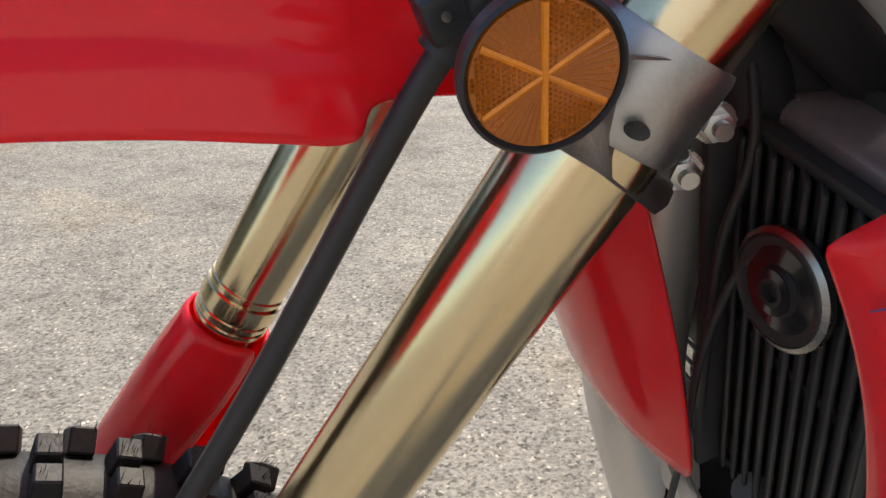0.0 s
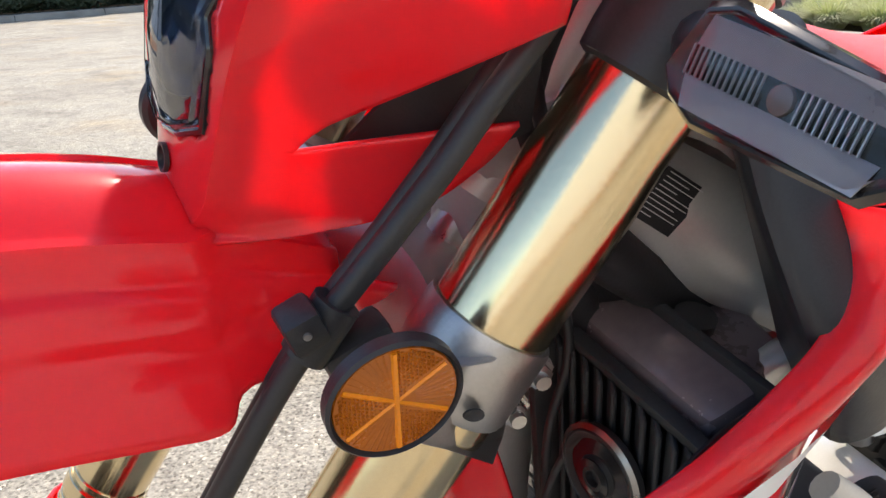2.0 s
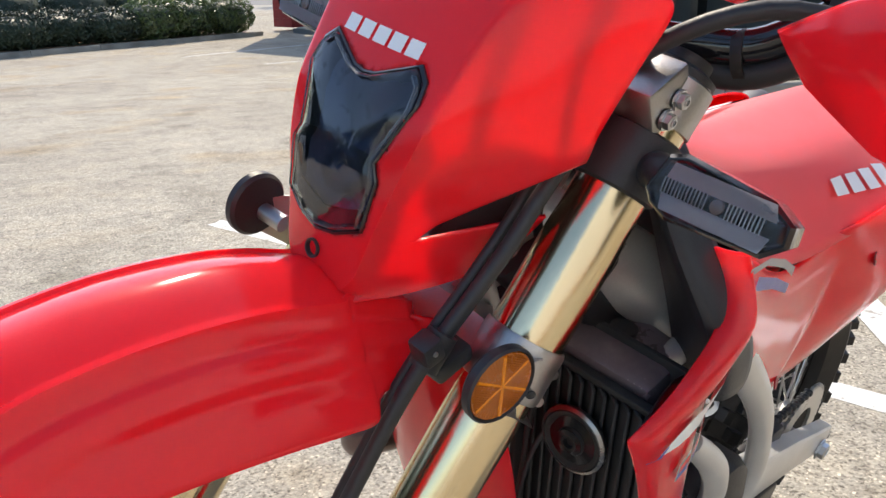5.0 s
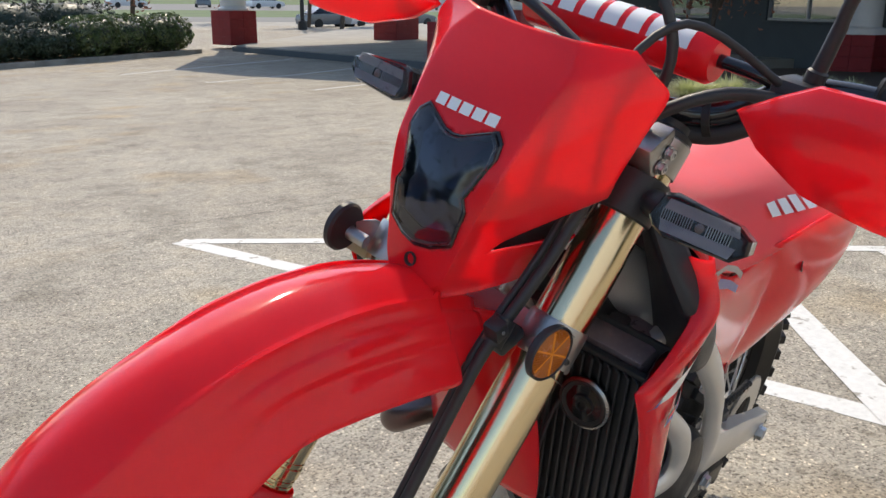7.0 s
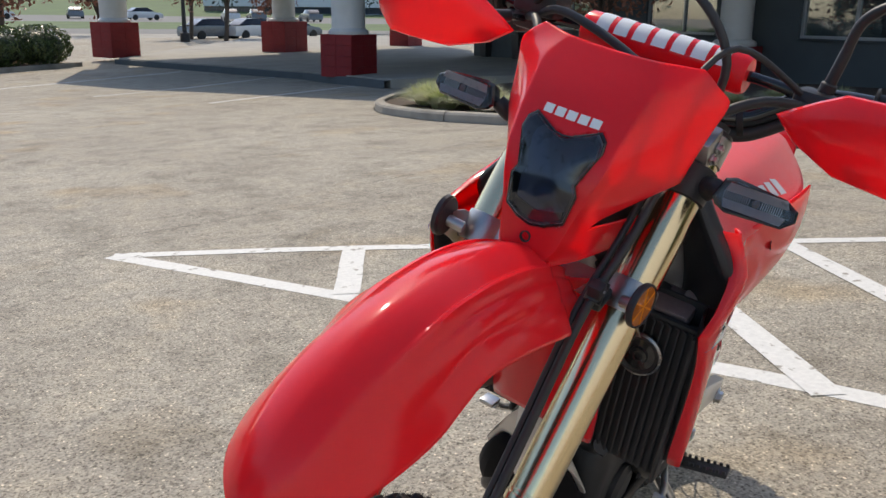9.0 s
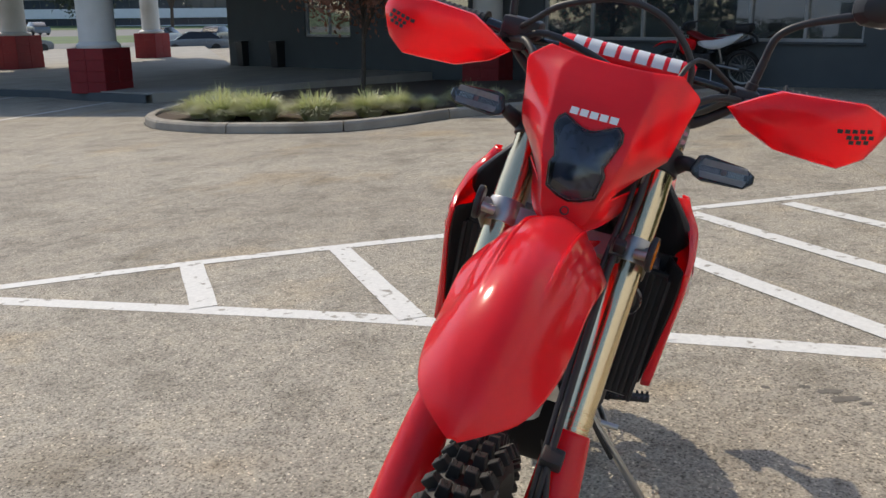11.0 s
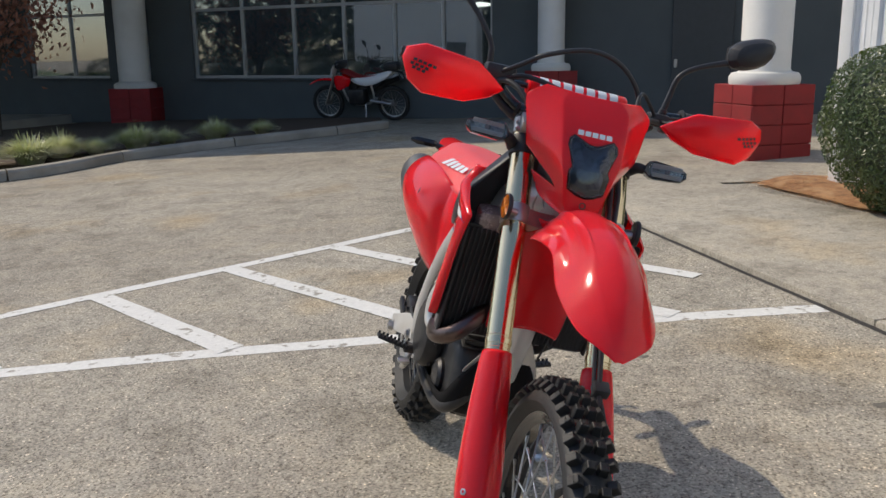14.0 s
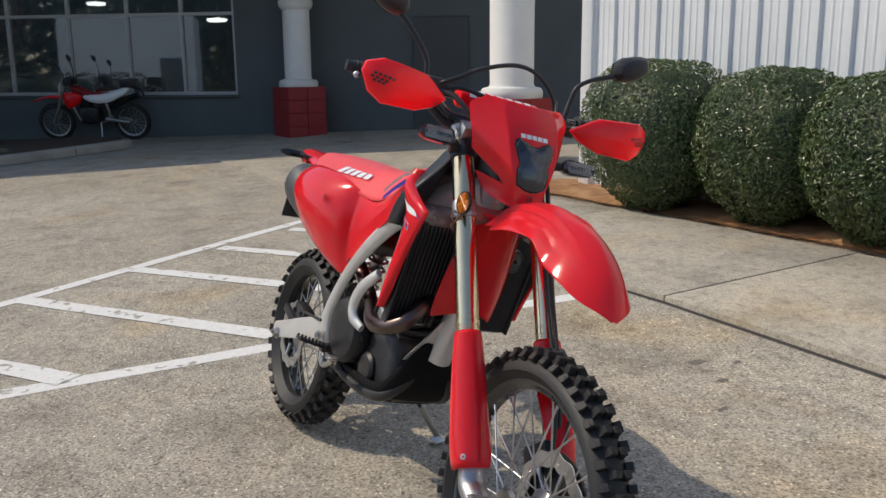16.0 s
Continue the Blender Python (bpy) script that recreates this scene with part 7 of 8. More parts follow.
for side in (1, -1):
    rows = [[(-0.455, side * 0.030, 1.005), (-0.470, side * 0.052, 0.985), (-0.478, side * 0.055, 0.950), (-0.488, side * 0.030, 0.920)], [(-0.520, side * 0.040, 1.005), (-0.525, side * 0.068, 0.982), (-0.535, side * 0.075, 0.930), (-0.545, side * 0.045, 0.890)], [(-0.600, side * 0.060, 0.985), (-0.605, side * 0.092, 0.955), (-0.615, side * 0.100, 0.900), (-0.620, side * 0.070, 0.850)]]
    soften(part("head_gusset", patch(bmesh.new(), rows), FRAME_ALU, frame_ob, "smooth cast gusset behind the head"), 2, 0.004)
    bm = bmesh.new()
    plate(bm, [Vector((x, side * y, z)) for x, y, z in ((-0.522, 0.012, 0.660), (-0.528, 0.046, 0.610), (-0.545, 0.070, 0.560), (-0.572, 0.090, 0.520), (-0.592, 0.092, 0.498), (-0.578, 0.040, 0.510), (-0.545, 0.010, 0.560))], (1, side * 0.25, 0.3), 0.016, 0.005)
    part("cradle_lug", bm, FRAME_ALU, frame_ob, "bare cast frame lug above the skid plate")
    bm = bmesh.new()
    tube(bm, [(-0.740, side * 0.138, 0.700), (-0.800, side * 0.150, 0.645), (-0.832, side * 0.152, 0.590), (-0.822, side * 0.150, 0.548), (-0.780, side * 0.138, 0.528)], [0.014, 0.019, 0.020, 0.018, 0.013], 12, flat=(0.7, 1.0))
    part("engine_hanger", bm, FRAME_ALU, frame_ob, "silver engine hanger")
# plate with printed lines on the steering head
bm = bmesh.new()
plate(bm, [Vector(p) for p in ((-0.515, 0.087, 1.0), (-0.548, 0.091, 0.98), (-0.523, 0.092, 0.958), (-0.492, 0.087, 0.978))], (0.15, 1, 0.25), 0.001)
lab = fpart("frame_label", bm, BLACK, "black frame label with pale unreadable lines")
bm = bmesh.new()
for k in range(10):
    a = Vector((-0.515, 0.087, 1.0)).lerp(Vector((-0.492, 0.087, 0.978)), 0.08 + k * 0.09)
    b = Vector((-0.548, 0.091, 0.98)).lerp(Vector((-0.523, 0.092, 0.958)), 0.08 + k * 0.09)
    a, b = a.lerp(b, 0.08), a.lerp(b, (0.9, 0.62, 0.85, 0.5, 0.92, 0.92, 0.7, 0.9, 0.9, 0.4)[k])
    rod(bm, a + Vector((0, 0.0016, 0.0008)), b + Vector((0, 0.0016, 0.0008)), 0.00032, 5)
part("text_bar", bm, WHITE_PRINT, lab)

# --- fuel tank ---
def section(x, half, z0, z1, n=16, p=2.8, dz=0.0):
    pts = []
    zc, hz = (z0 + z1) / 2, (z1 - z0) / 2
    for k in range(n):
        a = 2 * math.pi * k / n
        c, s = math.cos(a), math.sin(a)
        pts.append(Vector((x, half * math.copysign(abs(c) ** (2 / p), c), zc + hz * math.copysign(abs(s) ** (2 / p), s))))
    return pts


bm = loft(bmesh.new(), [section(-0.515, 0.055, 1.035, 1.085), section(-0.54, 0.082, 1.005, 1.094), section(-0.60, 0.092, 0.985, 1.078), section(-0.66, 0.084, 0.93, 1.036), section(-0.74, 0.066, 0.88, 0.985)])
tank = fpart("fuel_tank", bm, TANK_PLASTIC, "black plastic fuel tank behind the fork")
soften(tank, 1)
bm = lathe(bmesh.new(), [(0.034, 0.0), (0.036, 0.012), (0.030, 0.022), (0.010, 0.024), (0, 0.024)], (-0.585, 0, 1.094), (-0.1, 0, 1), 24)
part("fuel_cap", bm, BLACK, tank)
for side in (1, -1):
    rows = []
    # a dark face between the tank and the shroud's edge, looking ahead and inward, rounding back onto the flank
    for zi, xi, yi, zo, xo, yo in ((1.098, -0.515, 0.082, 1.086, -0.508, 0.098), (1.062, -0.515, 0.098, 1.053, -0.492, 0.127), (1.022, -0.526, 0.112, 1.012, -0.490, 0.162), (0.990, -0.537, 0.120, 0.980, -0.497, 0.188), (0.950, -0.560, 0.126, 0.956, -0.506, 0.202), (0.905, -0.585, 0.131, 0.915, -0.545, 0.199), (0.850, -0.620, 0.134, 0.862, -0.585, 0.190)):
        rows.append([(xi - 0.06, side * (yi - 0.025), zi - 0.004), (xi, side * yi, zi), ((xi + xo) / 2 - 0.003, side * ((yi + yo) / 2 - 0.003), (zi + zo) / 2), (xo, side * yo, zo), (xo - 0.028, side * (yo + 0.004), zo - 0.003), (xo - 0.062, side * (yo + 0.002), zo - 0.006)])
    soften(fpart("tank_cover", patch(bmesh.new(), rows), TANK_PLASTIC, "dark plastic tank cover"), 2, 0.004)

# --- seat ---
# along the middle: x, crown z, half width at the crease, fall and flare of the flank
SEAT = [(-0.598, 1.062, 0.080, 0.030, 0.020), (-0.640, 1.050, 0.077, 0.060, 0.050), (-0.700, 1.034, 0.073, 0.085, 0.066), (-0.780, 1.010, 0.071, 0.098, 0.062), (-0.880, 0.990, 0.073, 0.108, 0.055), (-0.970, 0.982, 0.078, 0.092, 0.060), (-1.060, 0.982, 0.085, 0.074, 0.068), (-1.180, 0.986, 0.093, 0.066, 0.074), (-1.330, 0.990, 0.093, 0.066, 0.072), (-1.460, 0.988, 0.085, 0.045, 0.030), (-1.530, 0.984, 0.070, 0.030, 0.010)]
rows = []
for x, z, w, fall, flare in SEAT:
    half_row = [(0.0, -0.001), (w * 0.5, -0.001), (w * 0.82, -0.008), (w, -0.020), (w + flare * 0.42, -0.020 - (fall - 0.020) * 0.40), (w + flare, -fall)]
    rows.append([(x, -y, z + dz) for y, dz in half_row[:0:-1]] + [(x, y, z + dz) for y, dz in half_row])
seat = fpart("seat", patch(bmesh.new(), rows), SEAT_RED, "long red textured seat")
soften(seat, 2, 0.006)


def seat_side(x, t):
    """A point on the seat's flank: t runs from its upper crease down to the panel."""
    k = 0
    while k < len(SEAT) - 2 and x < SEAT[k + 1][0]:
        k += 1
    f = (x - SEAT[k][0]) / (SEAT[k + 1][0] - SEAT[k][0])
    z, w, fall, flare = [p + (q - p) * f for p, q in zip(SEAT[k][1:], SEAT[k + 1][1:])]
    return w + flare * t, z - 0.020 - (fall - 0.020) * t


for side in (1, -1):
    for k in range(5):
        bm = bmesh.new()
        x0 = -1.00 - k * 0.037
        quad = []
        for dx, t in ((0, 0.12), (-0.027, 0.12 + 0.02 * k), (-0.027, 0.40 + 0.05 * k), (0, 0.37 + 0.05 * k)):
            y, z = seat_side(x0 + dx, t)
            quad.append(bm.verts.new((x0 + dx, side * (y + 0.0125), z + 0.002)))
        bm.faces.new(quad)
        part("mark_block", bm, WHITE_PRINT, seat, "plain white mark block")

# --- shrouds with printed graphics ---
for side in (1, -1):
    edge = [(1.014, -0.546, -0.580, 0.167, 0.170), (0.996, -0.547, -0.580, 0.176, 0.178), (0.980, -0.538, -0.578, 0.190, 0.188), (0.966, -0.515, -0.575, 0.204, 0.196), (0.952, -0.480, -0.572, 0.208, 0.194), (0.937, -0.442, -0.566, 0.212, 0.192), (0.919, -0.402 if side > 0 else -0.410, -0.556, 0.209, 0.190), (0.885, -0.424, -0.546, 0.213, 0.190), (0.840, -0.450, -0.545, 0.214, 0.192), (0.790, -0.476, -0.550, 0.212, 0.196), (0.715, -0.510, -0.560, 0.209, 0.202), (0.648, -0.546, -0.558, 0.205, 0.203)]

    def shroud_point(t, k):
        z, x0, x1, y0, y1 = edge[k]
        bow = 0.014 * math.sin(math.pi * t)
        inward = 0.008 * max(0, 1 - t / 0.06)
        return Vector((x0 + (x1 - x0) * t, side * (y0 + (y1 - y0) * t + bow - inward), z))

    def between(t, kf):
        k = min(int(kf), len(edge) - 2)
        return shroud_point(t, k).lerp(shroud_point(t, k + 1), kf - k)

    # close rows at the tip keep it sharp
    rows = [[between(t, k) for t in (0, 0.03, 0.08, 0.3, 0.55, 0.8, 0.97, 1.0)] for k in (0, 1, 2, 3, 4, 5, 5.85, 6, 6.15, 7, 8, 9, 10, 11)]
    sh = fpart("shroud", patch(bmesh.new(), rows), RED, "red radiator shroud with white and blue graphics")
    soften(sh, 2, 0.003)

    def print_on(points, mat, name, lift=0.0055):
        bm = bmesh.new()
        vs = []
        for t, kf in points:
            vs.append(bm.verts.new(between(t, kf) + Vector((0, side * lift, 0))))
        n = len(vs) // 2
        for i in range(n - 1):
            bm.faces.new((vs[i], vs[i + 1], vs[-2 - i], vs[-1 - i]))
        return part(name, bm, mat, sh)

    print_on([(0.97, 4.30), (0.80, 5.00), (0.62, 5.40), (0.50, 5.70), (0.36, 6.02), (0.28, 6.12), (0.12, 6.44), (0.12, 6.50), (0.27, 6.47), (0.38, 6.43), (0.50, 6.38), (0.62, 6.28), (0.80, 6.00), (0.97, 5.50)], WHITE_PRINT, "white_stripe", 0.004)
    print_on([(0.03, 6.66), (0.08, 6.52), (0.19, 6.28), (0.19, 6.32), (0.12, 6.54), (0.03, 6.68)], BLUE_PRINT, "blue_stripe", 0.0043)
    # slanted plain mark: white outline, red above, blue below
    for t0, t1 in ((0.24, 0.40), (0.43, 0.58), (0.61, 0.80)):
        k0, k1 = 7.50 - 0.75 * (t0 - 0.24), 7.50 - 0.75 * (t1 - 0.24)
        print_on([(t0 + 0.06, k0 - 0.38), (t1 + 0.06, k1 - 0.38), (t1, k1), (t0, k0)], WHITE_PRINT, "mark_outline", 0.004)
        print_on([(t0 + 0.066, k0 - 0.345), (t1 + 0.052, k1 - 0.345), (t1 + 0.018, k1 - 0.17), (t0 + 0.040, k0 - 0.17)], RED, "red_mark", 0.0045)
        print_on([(t0 + 0.040, k0 - 0.17), (t1 + 0.018, k1 - 0.17), (t1 - 0.006, k1 - 0.03), (t0 + 0.014, k0 - 0.03)], BLUE_PRINT, "blue_mark", 0.0045)

    # black wing that closes the gap from the shroud's front edge to the radiator
    wing = []
    for k in (5.9, 6.4, 7, 8, 9, 10, 11):
        p = between(0.0, k)
        x_in = -0.520 + 0.25 * (p.z - 0.755)
        wing.append([p + Vector((-0.004, -side * 0.001, 0)), Vector((p.x * 0.72 + x_in * 0.28 - 0.006, side * 0.199, p.z)), Vector((x_in, side * 0.184, p.z - 0.004)), Vector((x_in - 0.05, side * 0.180, p.z - 0.006))])
    soften(part("inner_wing", patch(bmesh.new(), wing), BLACK, sh, "black inner wing beside the radiator"), 1, 0.002)

# --- radiators with louvred grilles ---
# dark metal with the bodywork's red reflection put into its base colour
PLUM = material("red_reflection_metal", (0.30, 0.235, 0.24), 0.25, metal=0.25, coat=0.3, vary=0.15, bump=0.03)
for side in (1, -1):
    rad = new("radiator")
    rad.parent = bike
    rad.matrix_basis = TURN_BACK
    tagged(rad, "black louvred radiator")
    tilt = Matrix.Rotation(radians(14), 3, "Y")
    c = Vector((-0.548, side * 0.122, 0.755))
    bm = bmesh.new()
    box(bm, (0.032, 0.128, 0.245), c, 0.004, tilt)
    part("core", bm, MATT_BLACK, rad)
    # added black sheet, blocks bright ground that would show past the core
    bm = bmesh.new()
    box(bm, (0.006, 0.168, 0.300), c + tilt @ Vector((-0.024, -side * 0.012, 0.004)), 0.002, tilt)
    part("rear_blocker", bm, MATT_BLACK, rad)
    bm = bmesh.new()
    if side > 0:
        box(bm, (0.046, 0.110, 0.030), c + tilt @ Vector((-0.010, -0.010, 0.132)), 0.008, tilt)
    else:
        box(bm, (0.066, 0.116, 0.064), c + tilt @ Vector((-0.006, 0.014, 0.146)), 0.014, tilt)
    part("end_tank", bm, PLUM, rad, "dark metallic radiator tank")
    bm = bmesh.new()
    box(bm, (0.046, 0.134, 0.034), c + tilt @ Vector((0, 0, -0.136)), 0.010, tilt)
    part("end_tank", bm, CAST, rad, "bare aluminium radiator tank")
    grille = new("grille")
    grille.parent = rad
    tagged(grille, "black plastic grille")
    for dy in (-0.066, 0.066):
        bm = bmesh.new()
        box(bm, (0.030, 0.008, 0.285), c + tilt @ Vector((0.030, dy, 0)), 0.003, tilt)
        part("side_bar", bm, MATT_BLACK, grille)
    for dz in (-0.140, 0.0, 0.140):
        bm = bmesh.new()
        box(bm, (0.010, 0.132, 0.008), c + tilt @ Vector((0.022, 0, dz)), 0.002, tilt)
        part("cross_bar", bm, MATT_BLACK, grille)
    for k in range(11):
        bm = bmesh.new()
        dy = -0.058 + k * 0.0116
        lean = Matrix.Rotation(radians(side * 56), 3, "Z")
        box(bm, (0.017, 0.0034, 0.276), c + tilt @ Vector((0.028, dy, 0)), 0.0012, tilt @ lean, 1)
        part("louvre", bm, MATT_BLACK, grille)
    if side > 0:
        bm = lathe(bmesh.new(), [(0.009, 0), (0.010, 0.009), (0.0125, 0.010), (0.0125, 0.017), (0.010, 0.017), (0, 0.017)], (-0.546, 0.1085, 0.893), (0.05, 0.05, 1), 20)
        part("filler_cap", bm, BLACK, rad, "black radiator filler cap")
bm = bmesh.new()
tube(bm, [(-0.55, 0.10, 0.62), (-0.60, 0.06, 0.58), (-0.66, -0.08, 0.56)], 0.014, 12)
fpart("radiator_hose", bm, HOSE)
# expansion box beside the head; its plum tone paints in red reflections
bm = bmesh.new()
# a wedge-edged tank across the top of the radiator
loft(bm, [[Vector((x, y, z)) for x, z in ((xf, zf), (xr, zr), (xr - 0.01, zb), (xf - 0.010, zb))] for y, xf, zf, xr, zr, zb in ((0.036, -0.549, 0.877, -0.602, 0.884, 0.846), (0.044, -0.545, 0.884, -0.604, 0.890, 0.842), (0.092, -0.535, 0.888, -0.600, 0.897, 0.838), (0.142, -0.523, 0.890, -0.588, 0.899, 0.836), (0.151, -0.527, 0.885, -0.586, 0.893, 0.836))])
ob = fpart("coolant_box", bm, PLUM, "dark metallic coolant box under the tank")
soften(ob, 0)
bv = ob.modifiers.new("edge", "BEVEL")
bv.width, bv.segments = 0.006, 3

# loom and hose in the hollow under the frame spine
cable("wiring_loom", [(-0.455, 0.06, 0.985), (-0.495, 0.072, 0.950), (-0.560, 0.070, 0.905), (-0.635, 0.062, 0.862), (-0.70, 0.05, 0.84)], 0.017)
cable("wiring_loom", [(-0.46, 0.03, 0.965), (-0.50, 0.045, 0.930), (-0.565, 0.045, 0.885), (-0.64, 0.04, 0.85), (-0.70, 0.03, 0.83)], 0.019)
cable("radiator_hose", [(-0.580, 0.132, 0.884), (-0.604, 0.138, 0.897), (-0.636, 0.128, 0.892), (-0.67, 0.09, 0.88)], 0.012, "pale alloy outlet of the radiator tank", FRAME_ALU)
# added black tube, blocks the bright gap between fork and radiator
cable("wiring_loom", [(-0.468, 0.046, 0.945), (-0.497, 0.046, 0.908), (-0.508, 0.044, 0.880), (-0.520, 0.040, 0.840)], 0.021, "black tube added to block the bright gap beside the head")
cable("cable_tie", [(-0.600, 0.086, 0.888), (-0.612, 0.084, 0.902), (-0.628, 0.078, 0.925)], 0.0022)
# --- horn ---
HORN_RIM = material("dull_horn_rim", (0.30, 0.29, 0.29), 0.28, metal=1.0, vary=0.15, bump=0.02)
bm = bmesh.new()
hc, ha = (-0.487, 0.122, 0.824), (1.0, 0.02, -0.06)
lathe(bm, [(0, -0.016), (0.0152, -0.016), (0.0182, -0.006), (0.0281, -0.004), (0.0304, 0.0), (0.0304, 0.004), (0.0274, 0.006), (0.0228, 0.004), (0.0137, 0.005), (0.0122, 0.009), (0.0053, 0.010), (0.0046, 0.006), (0, 0.006)], hc, ha, 40)
horn = fpart("horn", bm, DARK_METAL, "round dark horn with a pressed metal rim")
bm = lathe(bmesh.new(), [(0.0300, -0.002), (0.0323, 0.0), (0.0323, 0.004), (0.0293, 0.006), (0.0285, 0.003)], hc, ha, 40)
part("horn_rim", bm, HORN_RIM, horn)
bm = lathe(bmesh.new(), [(0.0228, 0.0042), (0.0129, 0.0056), (0.0122, 0.0094), (0.0076, 0.010)], hc, ha, 40)
part("horn_face", bm, GLOSS_BLACK, horn)
cable("horn_wire", [(-0.49, 0.10, 0.84), (-0.490, 0.085, 0.80), (-0.492, 0.078, 0.74), (-0.505, 0.072, 0.66), (-0.52, 0.06, 0.58)], 0.0026, "thin loom beside the radiator")
cable("horn_wire", [(-0.48, 0.06, 0.93), (-0.490, 0.072, 0.88), (-0.488, 0.072, 0.82), (-0.500, 0.070, 0.75), (-0.52, 0.06, 0.68)], 0.0030)

# --- engine ---
bm = bmesh.new()
box(bm, (0.36, 0.20, 0.20), (-0.80, 0, 0.44), 0.04, Matrix.Rotation(radians(-8), 3, "Y"), 3)
engine = fpart("engine", bm, DARK_METAL, "dark single-cylinder engine")
bm = bmesh.new()
tilt = Matrix.Rotation(radians(12), 3, "Y")
box(bm, (0.16, 0.17, 0.13), (-0.715, 0, 0.60), 0.015, tilt)
for k in range(4):
    box(bm, (0.172, 0.182, 0.006), (-0.718 + k * 0.005, 0, 0.565 + k * 0.022), 0.002, tilt, 1)
part("cylinder", bm, DARK_METAL, engine)
bm = bmesh.new()
box(bm, (0.19, 0.16, 0.12), (-0.685, 0, 0.72), 0.025, tilt, 3)
part("cylinder_head", bm, CAST, engine)
for side in (1, -1):
    bm = lathe(bmesh.new(), [(0.098, -0.02), (0.098, 0.012), (0.090, 0.026), (0.070, 0.034), (0.030, 0.036), (0, 0.036)], (-0.890, side * 0.124, 0.495), (0, side, 0), 36)
    for k in range(8):
        a = k * math.pi / 4
        hexbolt(bm, (-0.890 + 0.100 * math.cos(a), side * 0.122, 0.495 + 0.100 * math.sin(a)), (0, side, 0), 0.006, 0.006)
    part("engine_cover", bm, DARK_METAL, engine, "round dark engine cover")
    bm = lathe(bmesh.new(), [(0.046, -0.02), (0.046, 0.014), (0.038, 0.022), (0, 0.024)], (-0.760, side * 0.095, 0.420), (0, side, 0), 28)
    part("case_cover", bm, DARK_METAL, engine)
# carburettor throat and hidden shock fill the middle of the frame
bm = bmesh.new()
tube(bm, [(-0.76, 0, 0.74), (-0.90, 0, 0.77), (-1.02, 0, 0.78)], [0.040, 0.045, 0.075], 16)
part("intake", bm, HOSE, engine)
bm = bmesh.new()
rod(bm, (-1.02, 0, 0.80), (-1.13, 0, 0.46), 0.020, 14)
for k in range(9):
    p = Vector((-1.035, 0, 0.755)).lerp(Vector((-1.115, 0, 0.505)), k / 8)
    lathe(bm, [(0.030, -0.006), (0.037, 0.0), (0.030, 0.006)], p, (-0.31, 0, -0.95), 18)
fpart("rear_shock", bm, STEEL, "rear shock with a pale spring")
bm = bmesh.new()
box(bm, (0.26, 0.16, 0.16), (-1.13, 0, 0.80), 0.03)
fpart("airbox", bm, BLACK)

# --- exhaust ---
bm = bmesh.new()
tube(bm, [(-0.61, -0.03, 0.70), (-0.55, -0.07, 0.685), (-0.515, -0.115, 0.655), (-0.515, -0.155, 0.617), (-0.57, -0.178, 0.590), (-0.67, -0.165, 0.580), (-0.80, -0.118, 0.610), (-0.98, -0.105, 0.690), (-1.12, -0.135, 0.750)], [0.021, 0.021, 0.022, 0.022, 0.022, 0.021, 0.021, 0.022, 0.024], 18)
fpart("exhaust_header", bm, BRONZE, "heat-stained bronze exhaust header")
bm = bmesh.new()
tube(bm, [(-1.10, -0.130, 0.742), (-1.16, -0.145, 0.765), (-1.26, -0.160, 0.805), (-1.38, -0.170, 0.850), (-1.43, -0.174, 0.868), (-1.455, -0.176, 0.876)], [0.026, 0.052, 0.062, 0.064, 0.058, 0.036], 20, flat=(0.9, 1.2))
mf = fpart("muffler", bm, MUFFLER_GREY, "dark grey muffler under the tail")
bm = lathe(bmesh.new(), [(0.018, -0.02), (0.020, 0.016), (0.016, 0.018), (0.014, -0.01)], (-1.455, -0.176, 0.876), (-0.94, 0, 0.33), 20)
part("tail_pipe", bm, DARK_METAL, mf)

# --- skid plate ---
rows = []
for x, z, w, up in ((-0.540, 0.560, 0.062, 0.0), (-0.550, 0.500, 0.090, 0.012), (-0.575, 0.430, 0.108, 0.030), (-0.620, 0.370, 0.116, 0.048), (-0.690, 0.340, 0.120, 0.060), (-0.80, 0.330, 0.120, 0.066), (-0.93, 0.330, 0.114, 0.058), (-1.00, 0.345, 0.100, 0.03)):
    rows.append([(x - (up * 0.8 if abs(u) == 1 and x > -0.62 else 0), u * w, z + (up if abs(u) == 1 else 0.006 if abs(u) > 0.7 else 0)) for u in (-1, -0.85, -0.4, 0, 0.4, 0.85, 1)])
soften(fpart("skid_plate", patch(bmesh.new(), rows), SKID_PLASTIC, "matt black plastic skid plate"), 1, 0.005)

